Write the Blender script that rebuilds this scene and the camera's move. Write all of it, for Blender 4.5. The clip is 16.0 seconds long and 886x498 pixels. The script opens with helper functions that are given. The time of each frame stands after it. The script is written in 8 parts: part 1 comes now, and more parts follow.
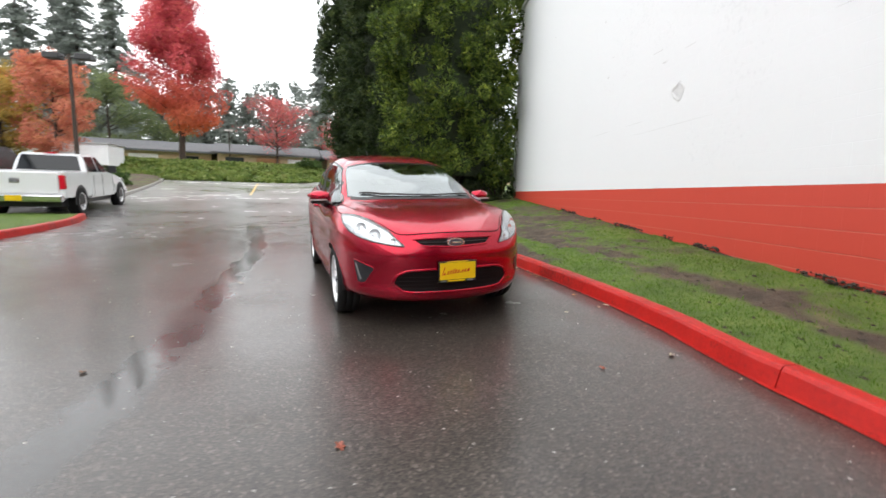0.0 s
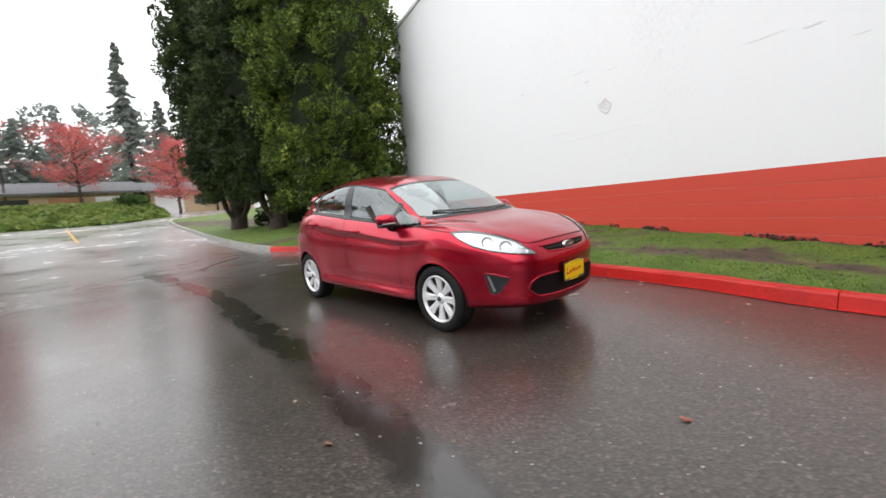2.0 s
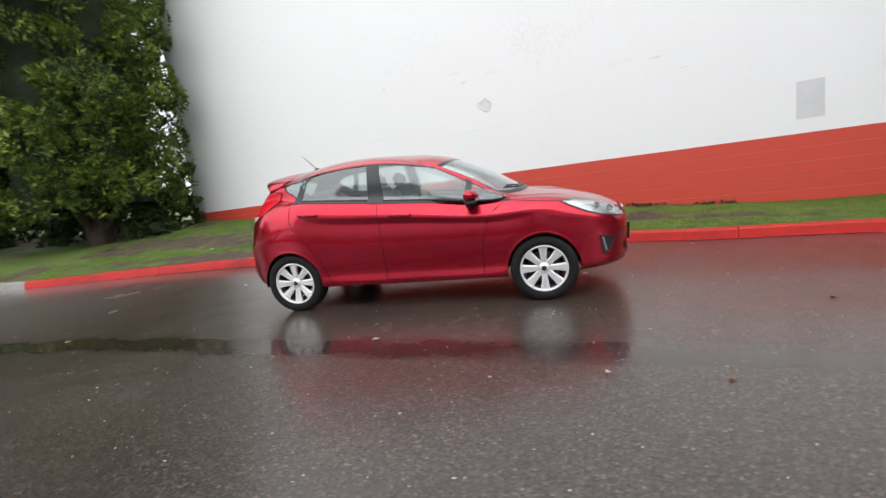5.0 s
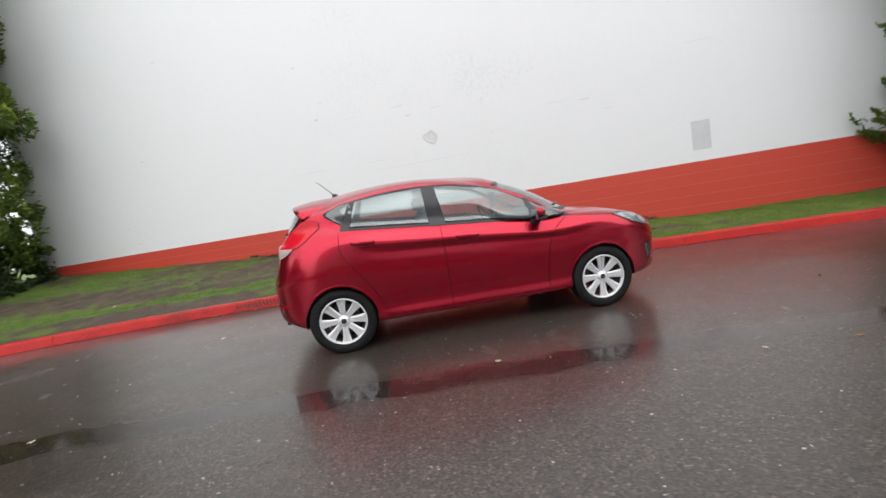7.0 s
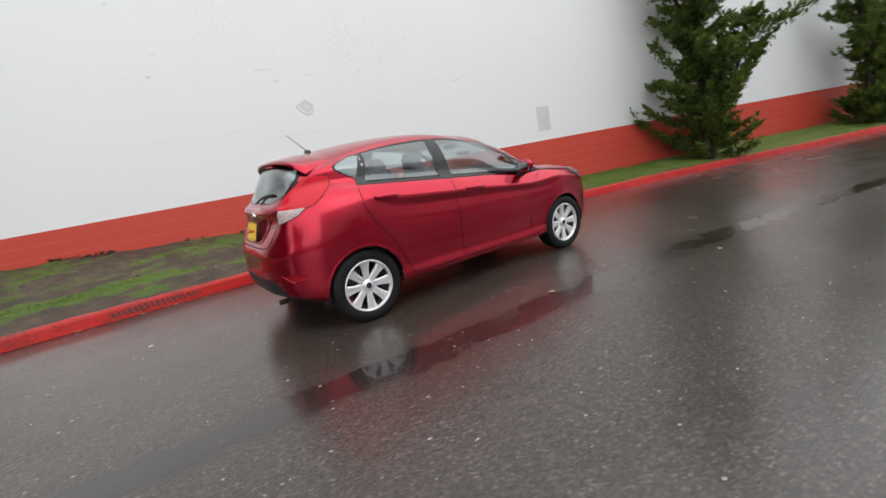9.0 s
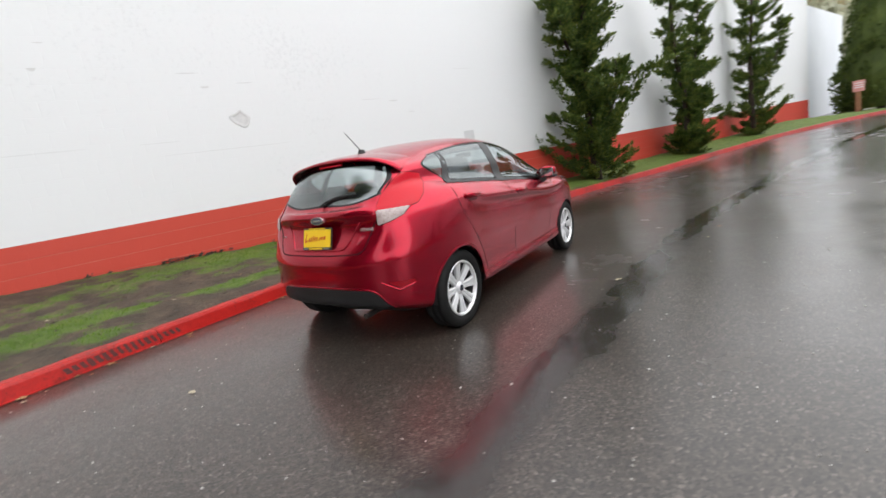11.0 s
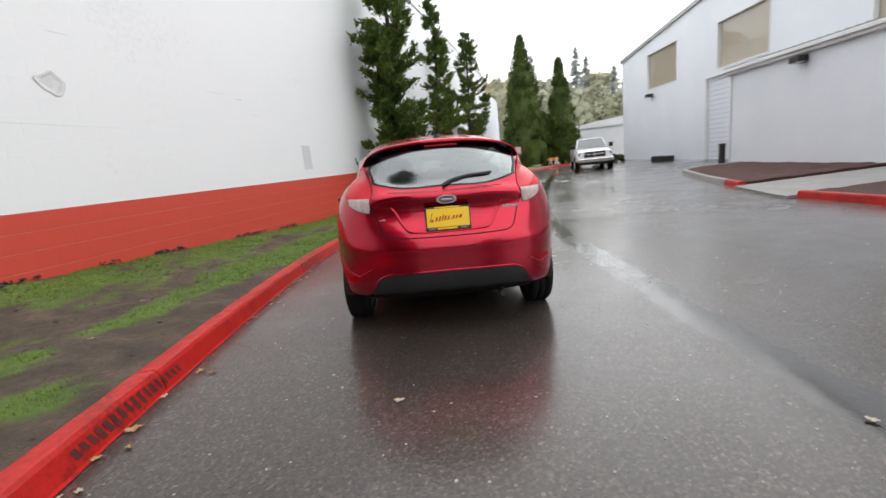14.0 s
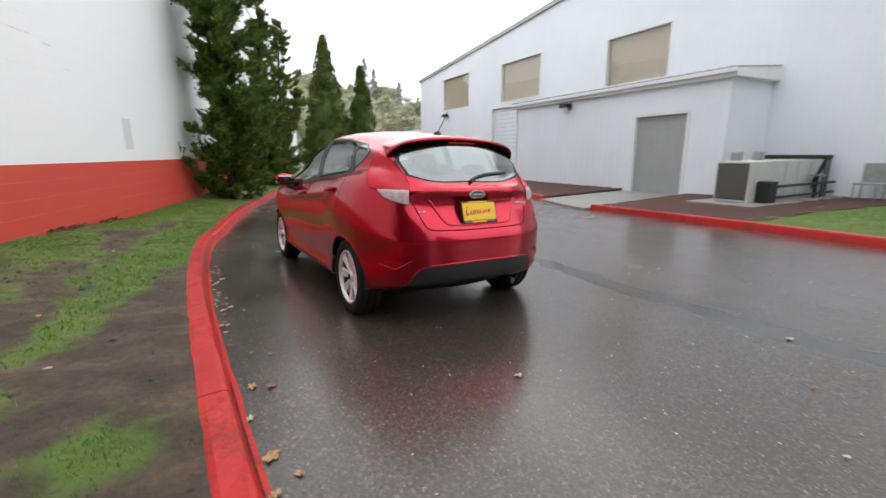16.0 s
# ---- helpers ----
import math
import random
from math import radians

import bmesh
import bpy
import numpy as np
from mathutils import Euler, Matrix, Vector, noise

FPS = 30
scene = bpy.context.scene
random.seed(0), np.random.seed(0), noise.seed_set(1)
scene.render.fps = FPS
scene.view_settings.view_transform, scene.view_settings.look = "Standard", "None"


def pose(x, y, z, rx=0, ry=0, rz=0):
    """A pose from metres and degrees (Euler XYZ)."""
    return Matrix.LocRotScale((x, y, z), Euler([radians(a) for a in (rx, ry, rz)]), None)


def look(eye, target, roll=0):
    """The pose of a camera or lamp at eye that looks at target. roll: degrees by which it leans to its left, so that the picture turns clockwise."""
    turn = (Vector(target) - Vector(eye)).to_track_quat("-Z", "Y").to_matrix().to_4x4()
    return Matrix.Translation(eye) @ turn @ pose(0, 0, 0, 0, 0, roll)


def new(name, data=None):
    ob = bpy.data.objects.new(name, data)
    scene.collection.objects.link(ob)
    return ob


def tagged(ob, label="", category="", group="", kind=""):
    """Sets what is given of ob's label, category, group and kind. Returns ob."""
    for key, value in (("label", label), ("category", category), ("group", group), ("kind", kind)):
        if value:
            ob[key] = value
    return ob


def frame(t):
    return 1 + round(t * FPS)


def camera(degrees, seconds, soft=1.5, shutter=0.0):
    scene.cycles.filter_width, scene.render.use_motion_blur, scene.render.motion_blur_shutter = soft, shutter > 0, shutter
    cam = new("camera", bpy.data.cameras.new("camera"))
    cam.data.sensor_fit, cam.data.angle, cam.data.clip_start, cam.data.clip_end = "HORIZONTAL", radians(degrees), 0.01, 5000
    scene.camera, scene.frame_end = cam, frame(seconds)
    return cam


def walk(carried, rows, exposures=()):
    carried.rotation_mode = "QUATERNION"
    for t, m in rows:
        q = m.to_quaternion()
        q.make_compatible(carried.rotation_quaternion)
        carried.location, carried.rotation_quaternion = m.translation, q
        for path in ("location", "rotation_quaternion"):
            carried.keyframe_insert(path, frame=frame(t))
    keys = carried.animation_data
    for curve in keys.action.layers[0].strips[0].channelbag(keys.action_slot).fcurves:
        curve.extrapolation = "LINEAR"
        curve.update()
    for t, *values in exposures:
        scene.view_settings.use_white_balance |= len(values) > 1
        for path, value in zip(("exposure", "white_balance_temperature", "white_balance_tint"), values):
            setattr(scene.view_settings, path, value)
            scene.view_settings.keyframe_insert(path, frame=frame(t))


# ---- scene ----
cam = camera(92.0, 16.0, soft=1.5, shutter=0.5)
PATH = [
    (0, (0.07, 0.119, 1.278), (0.797, 1.965, 1.025), 1.4),
    (0.5, (-0.419, 0.233, 1.258), (0.457, 2.013, 1.002), -1.1),
    (1, (-0.907, 0.539, 1.307), (0.1, 2.249, 1.058), -1.3),
    (1.5, (-1.426, 0.784, 1.293), (-0.189, 2.338, 1.06), -3.8),
    (2, (-1.874, 1.166, 1.323), (-0.539, 2.642, 1.122), -4.7),
    (2.5, (-2.296, 1.532, 1.312), (-0.784, 2.828, 1.125), -5.3),
    (3, (-2.605, 1.948, 1.327), (-1.019, 3.148, 1.114), -6.5),
    (3.5, (-2.831, 2.441, 1.331), (-1.164, 3.529, 1.137), -5.7),
    (4, (-3.046, 2.946, 1.34), (-1.236, 3.769, 1.12), -7.6),
    (4.2, (-3.106, 3.171, 1.325), (-1.267, 3.921, 1.087), -7.4),
    (6.3, (-3.431, 5.249, 1.416), (-1.451, 5.2, 1.139), -11.0),
    (6.5, (-3.409, 5.449, 1.426), (-1.428, 5.356, 1.168), -11.6),
    (7, (-3.296, 5.921, 1.448), (-1.32, 5.689, 1.24), -9.4),
    (7.5, (-3.202, 6.402, 1.451), (-1.29, 5.877, 1.193), -10.4),
    (8, (-3.05, 6.856, 1.442), (-1.192, 6.202, 1.092), -11.6),
    (8.5, (-2.857, 7.317, 1.437), (-1.08, 6.46, 1.108), -11.3),
    (8.7, (-2.738, 7.543, 1.425), (-1.029, 6.567, 1.068), -11.0),
    (10.8, (-1.358, 8.983, 1.498), (-0.142, 7.446, 1.098), -9.6),
    (11, (-1.195, 9.1, 1.489), (-0.055, 7.501, 1.111), -10.3),
    (11.5, (-0.803, 9.373, 1.514), (0.181, 7.678, 1.116), -10.8),
    (12, (-0.351, 9.558, 1.515), (0.479, 7.78, 1.129), -9.1),
    (12.5, (0.092, 9.773, 1.53), (0.659, 7.897, 1.133), -8.6),
    (13, (0.62, 9.877, 1.516), (1.0, 7.956, 1.107), -7.4),
    (13.5, (1.083, 9.984, 1.535), (1.247, 8.031, 1.137), -7.9),
    (14, (1.577, 10.006, 1.511), (1.485, 8.048, 1.111), -6.2),
    (14.5, (2.007, 9.946, 1.533), (1.681, 8.016, 1.124), -4.6),
    (15, (2.484, 9.932, 1.577), (1.834, 8.099, 1.111), -3.1),
    (15.5, (2.886, 9.784, 1.534), (2.09, 8.015, 1.046), -2.2),
    (16, (3.295, 9.622, 1.554), (2.267, 7.963, 1.117), -0.3),
]
walk(cam, [(t, look(eye, target, roll)) for t, eye, target, roll in PATH], [(0.0, 0.17), (2.0, 0.07), (4.2, 0.07), (6.5, -0.06), (7.2, -0.12), (8.0, -0.25), (8.7, -0.24), (10.8, -0.03), (12.0, -0.01), (13.0, -0.06), (14.0, -0.11), (16.0, -0.08)])

# ---- sky and sun ----
from mathutils.bvhtree import BVHTree

world = bpy.data.worlds.new("overcast")
scene.world = world
world.use_nodes = True
wn, wl = world.node_tree.nodes, world.node_tree.links
wn.clear()
sky = wn.new("ShaderNodeTexSky")
sky.sky_type, sky.sun_disc = "NISHITA", False
sky.sun_elevation, sky.sun_rotation = radians(55), radians(262)
sky.air_density, sky.dust_density, sky.ozone_density = 1.0, 3.0, 1.0
pale = wn.new("ShaderNodeHueSaturation")
pale.inputs["Saturation"].default_value = 0.12
cloud = wn.new("ShaderNodeMixRGB")
cloud.inputs[0].default_value = 0.74
cloud.inputs[2].default_value = (11.2, 11.4, 11.7, 1)
back = wn.new("ShaderNodeBackground")
back.inputs["Strength"].default_value = 0.2
wout = wn.new("ShaderNodeOutputWorld")
wl.new(sky.outputs[0], pale.inputs["Color"])
wl.new(pale.outputs[0], cloud.inputs[1])
wl.new(cloud.outputs[0], back.inputs[0])
wl.new(back.outputs[0], wout.inputs[0])

sun = new("sun", bpy.data.lights.new("sun", "SUN"))
sun.data.energy, sun.data.angle, sun.data.color = 1.0, radians(110), (1.0, 0.97, 0.93)
sun.matrix_world = look((-23, 0, 36), (0, 3, 0))


# ---- materials ----
def material(name, color, rough=0.6, metal=0.0, coat=0.0, spec=0.5):
    m = bpy.data.materials.new(name)
    m.use_nodes = True
    b = m.node_tree.nodes["Principled BSDF"]
    b.inputs["Base Color"].default_value = (*color, 1)
    b.inputs["Roughness"].default_value = rough
    b.inputs["Metallic"].default_value = metal
    b.inputs["Coat Weight"].default_value = coat
    b.inputs["Coat Roughness"].default_value = 0.03
    b.inputs["Specular IOR Level"].default_value = spec
    return m


def nodes_of(m):
    return m.node_tree.nodes, m.node_tree.links, m.node_tree.nodes["Principled BSDF"]


def coords(n, kind="Object"):
    return n.new("ShaderNodeTexCoord").outputs[kind]


def noise_tex(m, scale, detail=5.0, rough=0.6, src=None, warp=0.0):
    n, l, b = nodes_of(m)
    t = n.new("ShaderNodeTexNoise")
    t.inputs["Scale"].default_value = scale
    t.inputs["Detail"].default_value = detail
    t.inputs["Roughness"].default_value = rough
    t.inputs["Distortion"].default_value = warp
    l.new(src if src else coords(n), t.inputs["Vector"])
    return t.outputs["Fac"]


def ramp(m, fac, stops):
    n, l, b = nodes_of(m)
    r = n.new("ShaderNodeValToRGB")
    e = r.color_ramp.elements
    while len(e) < len(stops):
        e.new(0.5)
    for k, (p, c) in enumerate(stops):
        e[k].position = p
        e[k].color = (c, c, c, 1) if isinstance(c, (int, float)) else (*c, 1)
    l.new(fac, r.inputs[0])
    return r.outputs["Color"]


def mix(m, fac, a, b_, mode="MIX"):
    n, l, b = nodes_of(m)
    x = n.new("ShaderNodeMixRGB")
    x.blend_type = mode
    for k, v in ((0, fac), (1, a), (2, b_)):
        if isinstance(v, (int, float)):
            x.inputs[k].default_value = v if k == 0 else (v, v, v, 1)
        elif isinstance(v, tuple):
            x.inputs[k].default_value = (*v, 1)
        else:
            l.new(v, x.inputs[k])
    return x.outputs[0]


def plug(m, name, socket):
    n, l, b = nodes_of(m)
    l.new(socket, b.inputs[name])


def bump(m, height, strength=0.3, distance=0.01):
    n, l, b = nodes_of(m)
    k = n.new("ShaderNodeBump")
    k.inputs["Strength"].default_value = strength
    k.inputs["Distance"].default_value = distance
    l.new(height, k.inputs["Height"])
    l.new(k.outputs[0], b.inputs["Normal"])


def speckled(name, dark, light, scale, rough=0.8, relief=0.3, size=0.01, fine=6.0, metal=0.0, spec=0.5):
    """A surface that varies at two scales between two colours."""
    m = material(name, light, rough, metal, spec=spec)
    big = noise_tex(m, scale, 4)
    small = noise_tex(m, scale * fine, 6, 0.7)
    both = mix(m, 0.45, big, small)
    plug(m, "Base Color", ramp(m, both, [(0.3, dark), (0.7, light)]))
    bump(m, small, relief, size)
    return m


def island_random(m):
    n, l, b = nodes_of(m)
    return n.new("ShaderNodeNewGeometry").outputs["Random Per Island"]


def foliage(name, dark, light, third=None, rough=0.55, thin=0.4, patch_size=0.9, blend=0.55):
    """Leaves that differ one by one and let some light through."""
    m = material(name, light, rough, spec=0.35)
    r = island_random(m)
    stops = [(0.0, dark), (0.7, light)] + ([(1.0, third)] if third else [])
    c = ramp(m, r, stops)
    big = noise_tex(m, patch_size, 3)
    tint = mix(m, blend, c, ramp(m, big, [(0.38, dark), (0.55, light)] + ([(0.72, third)] if third else [])))
    plug(m, "Base Color", tint)
    n, l, b = nodes_of(m)
    t = n.new("ShaderNodeBsdfTranslucent")
    l.new(tint, t.inputs["Color"])
    x = n.new("ShaderNodeMixShader")
    x.inputs[0].default_value = thin
    l.new(b.outputs[0], x.inputs[1])
    l.new(t.outputs[0], x.inputs[2])
    l.new(x.outputs[0], n["Material Output"].inputs["Surface"])
    return m


def make_asphalt():
    m = material("wet_asphalt", (0.05, 0.048, 0.047), 0.2)
    n, l, b = nodes_of(m)
    p = coords(n)
    big = noise_tex(m, 0.28, 4, 0.55, p, 0.4)
    mid = noise_tex(m, 2.2, 5, 0.6, p)
    grit = n.new("ShaderNodeTexVoronoi")
    grit.inputs["Scale"].default_value = 85.0
    l.new(p, grit.inputs["Vector"])
    chip_glint = n.new("ShaderNodeTexVoronoi")
    chip_glint.inputs["Scale"].default_value = 21.0
    l.new(p, chip_glint.inputs["Vector"])
    fine = noise_tex(m, 160.0, 3, 0.7, p)
    stone = ramp(m, grit.outputs["Color"], [(0.05, (0.016, 0.0135, 0.012)), (0.66, (0.052, 0.043, 0.037)), (0.86, (0.088, 0.075, 0.065)), (1.0, (0.18, 0.161, 0.142))])
    tone = ramp(m, mix(m, 0.4, big, mid), [(0.35, (0.8, 0.765, 0.75)), (0.7, (1.2, 1.165, 1.13))])
    # pale specks: stone chips, and glints of wet gravel put into the colour
    specks = ramp(m, chip_glint.outputs["Distance"], [(0.0, 1.0), (0.05, 1.0), (0.085, 0.0)])
    # the lot in the north is tinted paler: reflected sky put into its colour
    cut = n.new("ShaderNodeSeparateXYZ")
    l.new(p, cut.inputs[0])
    sky_pale = n.new("ShaderNodeMapRange")
    sky_pale.inputs["From Min"].default_value, sky_pale.inputs["From Max"].default_value = 9.0, 24.0
    sky_pale.inputs["To Min"].default_value, sky_pale.inputs["To Max"].default_value = 0.0, 1.0
    l.new(cut.outputs[1], sky_pale.inputs["Value"])
    stone = mix(m, sky_pale.outputs[0], stone, mix(m, 0.85, stone, (0.42, 0.43, 0.44)))
    body = mix(m, 1.0, stone, tone, "MULTIPLY")
    body = mix(m, specks, body, (0.11, 0.10, 0.09))
    # the sunken drain line: smooth, tarry and holding water, with a ragged edge and dry breaks
    d = n.new("ShaderNodeAttribute")
    d.attribute_name = "drain"
    rag = noise_tex(m, 3.0, 6, 0.65, p)
    far = n.new("ShaderNodeMath")
    far.operation = "MULTIPLY_ADD"
    l.new(rag, far.inputs[0])
    far.inputs[1].default_value = 0.34
    l.new(d.outputs["Fac"], far.inputs[2])
    line = ramp(m, far.outputs[0], [(0.27, 1.0), (0.37, 0.0)])
    pools = ramp(m, noise_tex(m, 0.55, 4, 0.55, p), [(0.38, 0.3), (0.54, 1.0)])
    pool = mix(m, 1.0, line, pools, "MULTIPLY")
    body = mix(m, line, body, mix(m, 1.0, body, 0.38, "MULTIPLY"))
    plug(m, "Base Color", mix(m, pool, body, (0.017, 0.015, 0.014)))
    wet = mix(m, 0.35, big, mid)
    plug(m, "Roughness", mix(m, pool, ramp(m, wet, [(0.36, 0.30), (0.5, 0.42), (0.68, 0.55)]), 0.1))
    plug(m, "Coat Roughness", mix(m, pool, ramp(m, wet, [(0.36, 0.10), (0.5, 0.20), (0.68, 0.34)]), 0.04))
    b.inputs["Specular IOR Level"].default_value = 0.25
    b.inputs["Coat Weight"].default_value = 1.0
    plug(m, "Coat IOR", mix(m, pool, 1.42, 1.48))
    bump(m, mix(m, 0.5, grit.outputs["Distance"], fine), 0.45, 0.005)
    k = n.new("ShaderNodeBump")
    k.inputs["Distance"].default_value = 0.004
    l.new(mix(m, pool, 0.13, 0.02), k.inputs["Strength"])
    l.new(mix(m, 0.5, grit.outputs["Distance"], fine), k.inputs["Height"])
    l.new(k.outputs[0], b.inputs["Coat Normal"])
    return m


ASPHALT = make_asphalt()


def make_seam():
    m = material("wet_seam", (0.022, 0.02, 0.019), 0.05)
    big = noise_tex(m, 1.5, 5)
    plug(m, "Base Color", ramp(m, big, [(0.3, (0.014, 0.013, 0.012)), (0.7, (0.034, 0.03, 0.028))]))
    plug(m, "Roughness", ramp(m, big, [(0.35, 0.02), (0.7, 0.12)]))
    bump(m, noise_tex(m, 60, 4), 0.05, 0.003)
    return m


SEAM = make_seam()


def make_painted_wall(name, color, mark, amount):
    """Painted concrete block: faint courses under the paint, scuffs and stains."""
    m = material(name, color, 0.55)
    n, l, b = nodes_of(m)
    p = coords(n)
    big = noise_tex(m, 0.35, 4, 0.6, p)
    small = noise_tex(m, 14.0, 6, 0.7, p)
    apart = n.new("ShaderNodeSeparateXYZ")
    k = n.new("ShaderNodeCombineXYZ")
    l.new(p, apart.inputs[0])
    l.new(apart.outputs[1], k.inputs[0])
    l.new(apart.outputs[2], k.inputs[1])
    brick = n.new("ShaderNodeTexBrick")
    for key, v in (("Scale", 1.0), ("Mortar Size", 0.004), ("Mortar Smooth", 0.8), ("Brick Width", 0.4), ("Row Height", 0.2)):
        brick.inputs[key].default_value = v
    l.new(k.outputs[0], brick.inputs["Vector"])
    base = ramp(m, mix(m, 0.5, big, small), [(0.3, mark), (0.42, color), (0.8, tuple(min(1.0, c * 1.04) for c in color))])
    plug(m, "Base Color", mix(m, amount, (color), base))
    bump(m, mix(m, 0.35, mix(m, 1.0, (1.0, 1.0, 1.0), brick.outputs["Fac"], "SUBTRACT"), small), 0.4, 0.005)
    return m


WHITE_WALL = make_painted_wall("white_block_paint", (0.80, 0.81, 0.82), (0.62, 0.63, 0.64), 0.5)
RED_WALL = make_painted_wall("red_block_paint", (0.57, 0.060, 0.036), (0.40, 0.04, 0.026), 0.6)
def make_kerb_paint():
    """Glossy red road paint, worn dark in patches and grimy in its pores."""
    m = speckled("red_kerb_paint", (0.32, 0.010, 0.009), (0.55, 0.020, 0.014), 3.0, 0.4, 0.35, 0.006, 9, spec=0.3)
    n, l, b = nodes_of(m)
    fresh = b.inputs["Base Color"].links[0].from_socket
    worn = ramp(m, mix(m, 0.45, noise_tex(m, 1.7, 6, 0.7), noise_tex(m, 38.0, 4, 0.7)), [(0.52, 0.0), (0.60, 0.75)])
    plug(m, "Base Color", mix(m, worn, fresh, (0.17, 0.012, 0.010)))
    return m


KERB_RED = make_kerb_paint()
CONCRETE = speckled("wet_concrete", (0.17, 0.165, 0.155), (0.34, 0.33, 0.31), 2.0, 0.42, 0.3, 0.005, 12)
SOIL = speckled("dark_soil", (0.018, 0.014, 0.011), (0.075, 0.055, 0.04), 5.0, 0.85, 0.8, 0.03, 5)
MULCH = speckled("red_brown_mulch", (0.03, 0.012, 0.009), (0.11, 0.042, 0.03), 12.0, 0.8, 1.0, 0.03, 5)
METAL_SIDING = speckled("pale_grey_siding", (0.71, 0.74, 0.79), (0.80, 0.83, 0.88), 0.5, 0.5, 0.05, 0.004, 30)
TRIM_WHITE = speckled("white_trim_paint", (0.66, 0.67, 0.68), (0.80, 0.80, 0.80), 1.2, 0.45, 0.1, 0.004, 14)
DOOR_GREY = speckled("grey_door_paint", (0.29, 0.295, 0.295), (0.37, 0.375, 0.375), 0.8, 0.45, 0.08, 0.004, 20)
BLACK_PLASTIC = speckled("black_plastic", (0.008, 0.008, 0.009), (0.02, 0.02, 0.021), 30.0, 0.45, 0.2, 0.002)
BARK = speckled("brown_bark", (0.022, 0.015, 0.011), (0.085, 0.06, 0.045), 9.0, 0.9, 0.9, 0.03, 5)
ROOF_GREY = speckled("grey_shingle", (0.09, 0.093, 0.10), (0.15, 0.153, 0.16), 3.0, 0.9, 0.4, 0.02, 8)
STEEL = speckled("grey_sheet_steel", (0.26, 0.26, 0.255), (0.42, 0.42, 0.41), 2.0, 0.4, 0.1, 0.003, 10, metal=0.5)
YELLOW_PAINT = speckled("yellow_road_paint", (0.42, 0.25, 0.03), (0.62, 0.40, 0.06), 8.0, 0.4, 0.2, 0.004)


def make_grass_ground():
    """Worn turf: green where grass grows, bare mud between."""
    m = material("worn_turf", (0.06, 0.11, 0.02), 0.75)
    n, l, b = nodes_of(m)
    p = coords(n)
    a = n.new("ShaderNodeAttribute")
    a.attribute_name = "bare"
    small = noise_tex(m, 22.0, 6, 0.75, p)
    mid = noise_tex(m, 3.5, 5, 0.6, p)
    green = ramp(m, mix(m, 0.5, small, mid), [(0.32, (0.038, 0.064, 0.009)), (0.5, (0.086, 0.145, 0.016)), (0.68, (0.16, 0.20, 0.036))])
    mud = ramp(m, mix(m, 0.55, small, mid), [(0.34, (0.021, 0.014, 0.009)), (0.5, (0.064, 0.045, 0.029)), (0.66, (0.14, 0.097, 0.061))])
    edge = mix(m, 0.22, a.outputs["Fac"], small)
    plug(m, "Base Color", mix(m, ramp(m, edge, [(0.36, 0.0), (0.60, 1.0)]), green, mud))
    bump(m, small, 0.9, 0.03)
    return m


TURF = make_grass_ground()
BLADE = foliage("grass_blade", (0.062, 0.135, 0.012), (0.13, 0.25, 0.020), (0.22, 0.29, 0.045), 0.5, 0.5)
CEDAR_LEAF = foliage("cedar_foliage", (0.013, 0.028, 0.005), (0.085, 0.14, 0.017), (0.38, 0.44, 0.065), thin=0.25, patch_size=1.9, blend=0.55)
CEDAR_DEEP = foliage("deep_cedar_foliage", (0.010, 0.021, 0.006), (0.038, 0.063, 0.016), (0.13, 0.165, 0.042), thin=0.25, patch_size=1.7, blend=0.65)
JUNIPER_LEAF = foliage("juniper_foliage", (0.032, 0.068, 0.016), (0.115, 0.175, 0.033), (0.31, 0.34, 0.06), patch_size=2.6, blend=0.4)
THUJA_LEAF = foliage("thuja_foliage", (0.030, 0.052, 0.009), (0.09, 0.13, 0.021), (0.15, 0.185, 0.036))
RED_LEAF = foliage("red_autumn_leaf", (0.46, 0.10, 0.11), (0.62, 0.17, 0.18), (0.62, 0.30, 0.15), 0.6)
ORANGE_LEAF = foliage("orange_autumn_leaf", (0.42, 0.075, 0.03), (0.60, 0.15, 0.05), (0.52, 0.27, 0.03), 0.6)
TURNING_LEAF = foliage("turning_autumn_leaf", (0.50, 0.07, 0.09), (0.66, 0.12, 0.15), (0.68, 0.24, 0.12), 0.6)


def turning():
    """Leaves that are still orange low on the tree and crimson above."""
    n, l, b = nodes_of(TURNING_LEAF)
    red = b.inputs["Base Color"].links[0].from_socket
    cut = n.new("ShaderNodeSeparateXYZ")
    l.new(coords(n), cut.inputs[0])
    low = n.new("ShaderNodeMapRange")
    low.inputs["From Min"].default_value, low.inputs["From Max"].default_value = 8.5, 3.0
    l.new(cut.outputs[2], low.inputs["Value"])
    ragged = mix(TURNING_LEAF, 0.45, low.outputs[0], noise_tex(TURNING_LEAF, 0.7, 4))
    tint = mix(TURNING_LEAF, ramp(TURNING_LEAF, ragged, [(0.25, 0.0), (0.8, 0.85)]), red, (0.66, 0.21, 0.07))
    plug(TURNING_LEAF, "Base Color", tint)
    l.new(tint, n["Translucent BSDF"].inputs["Color"])


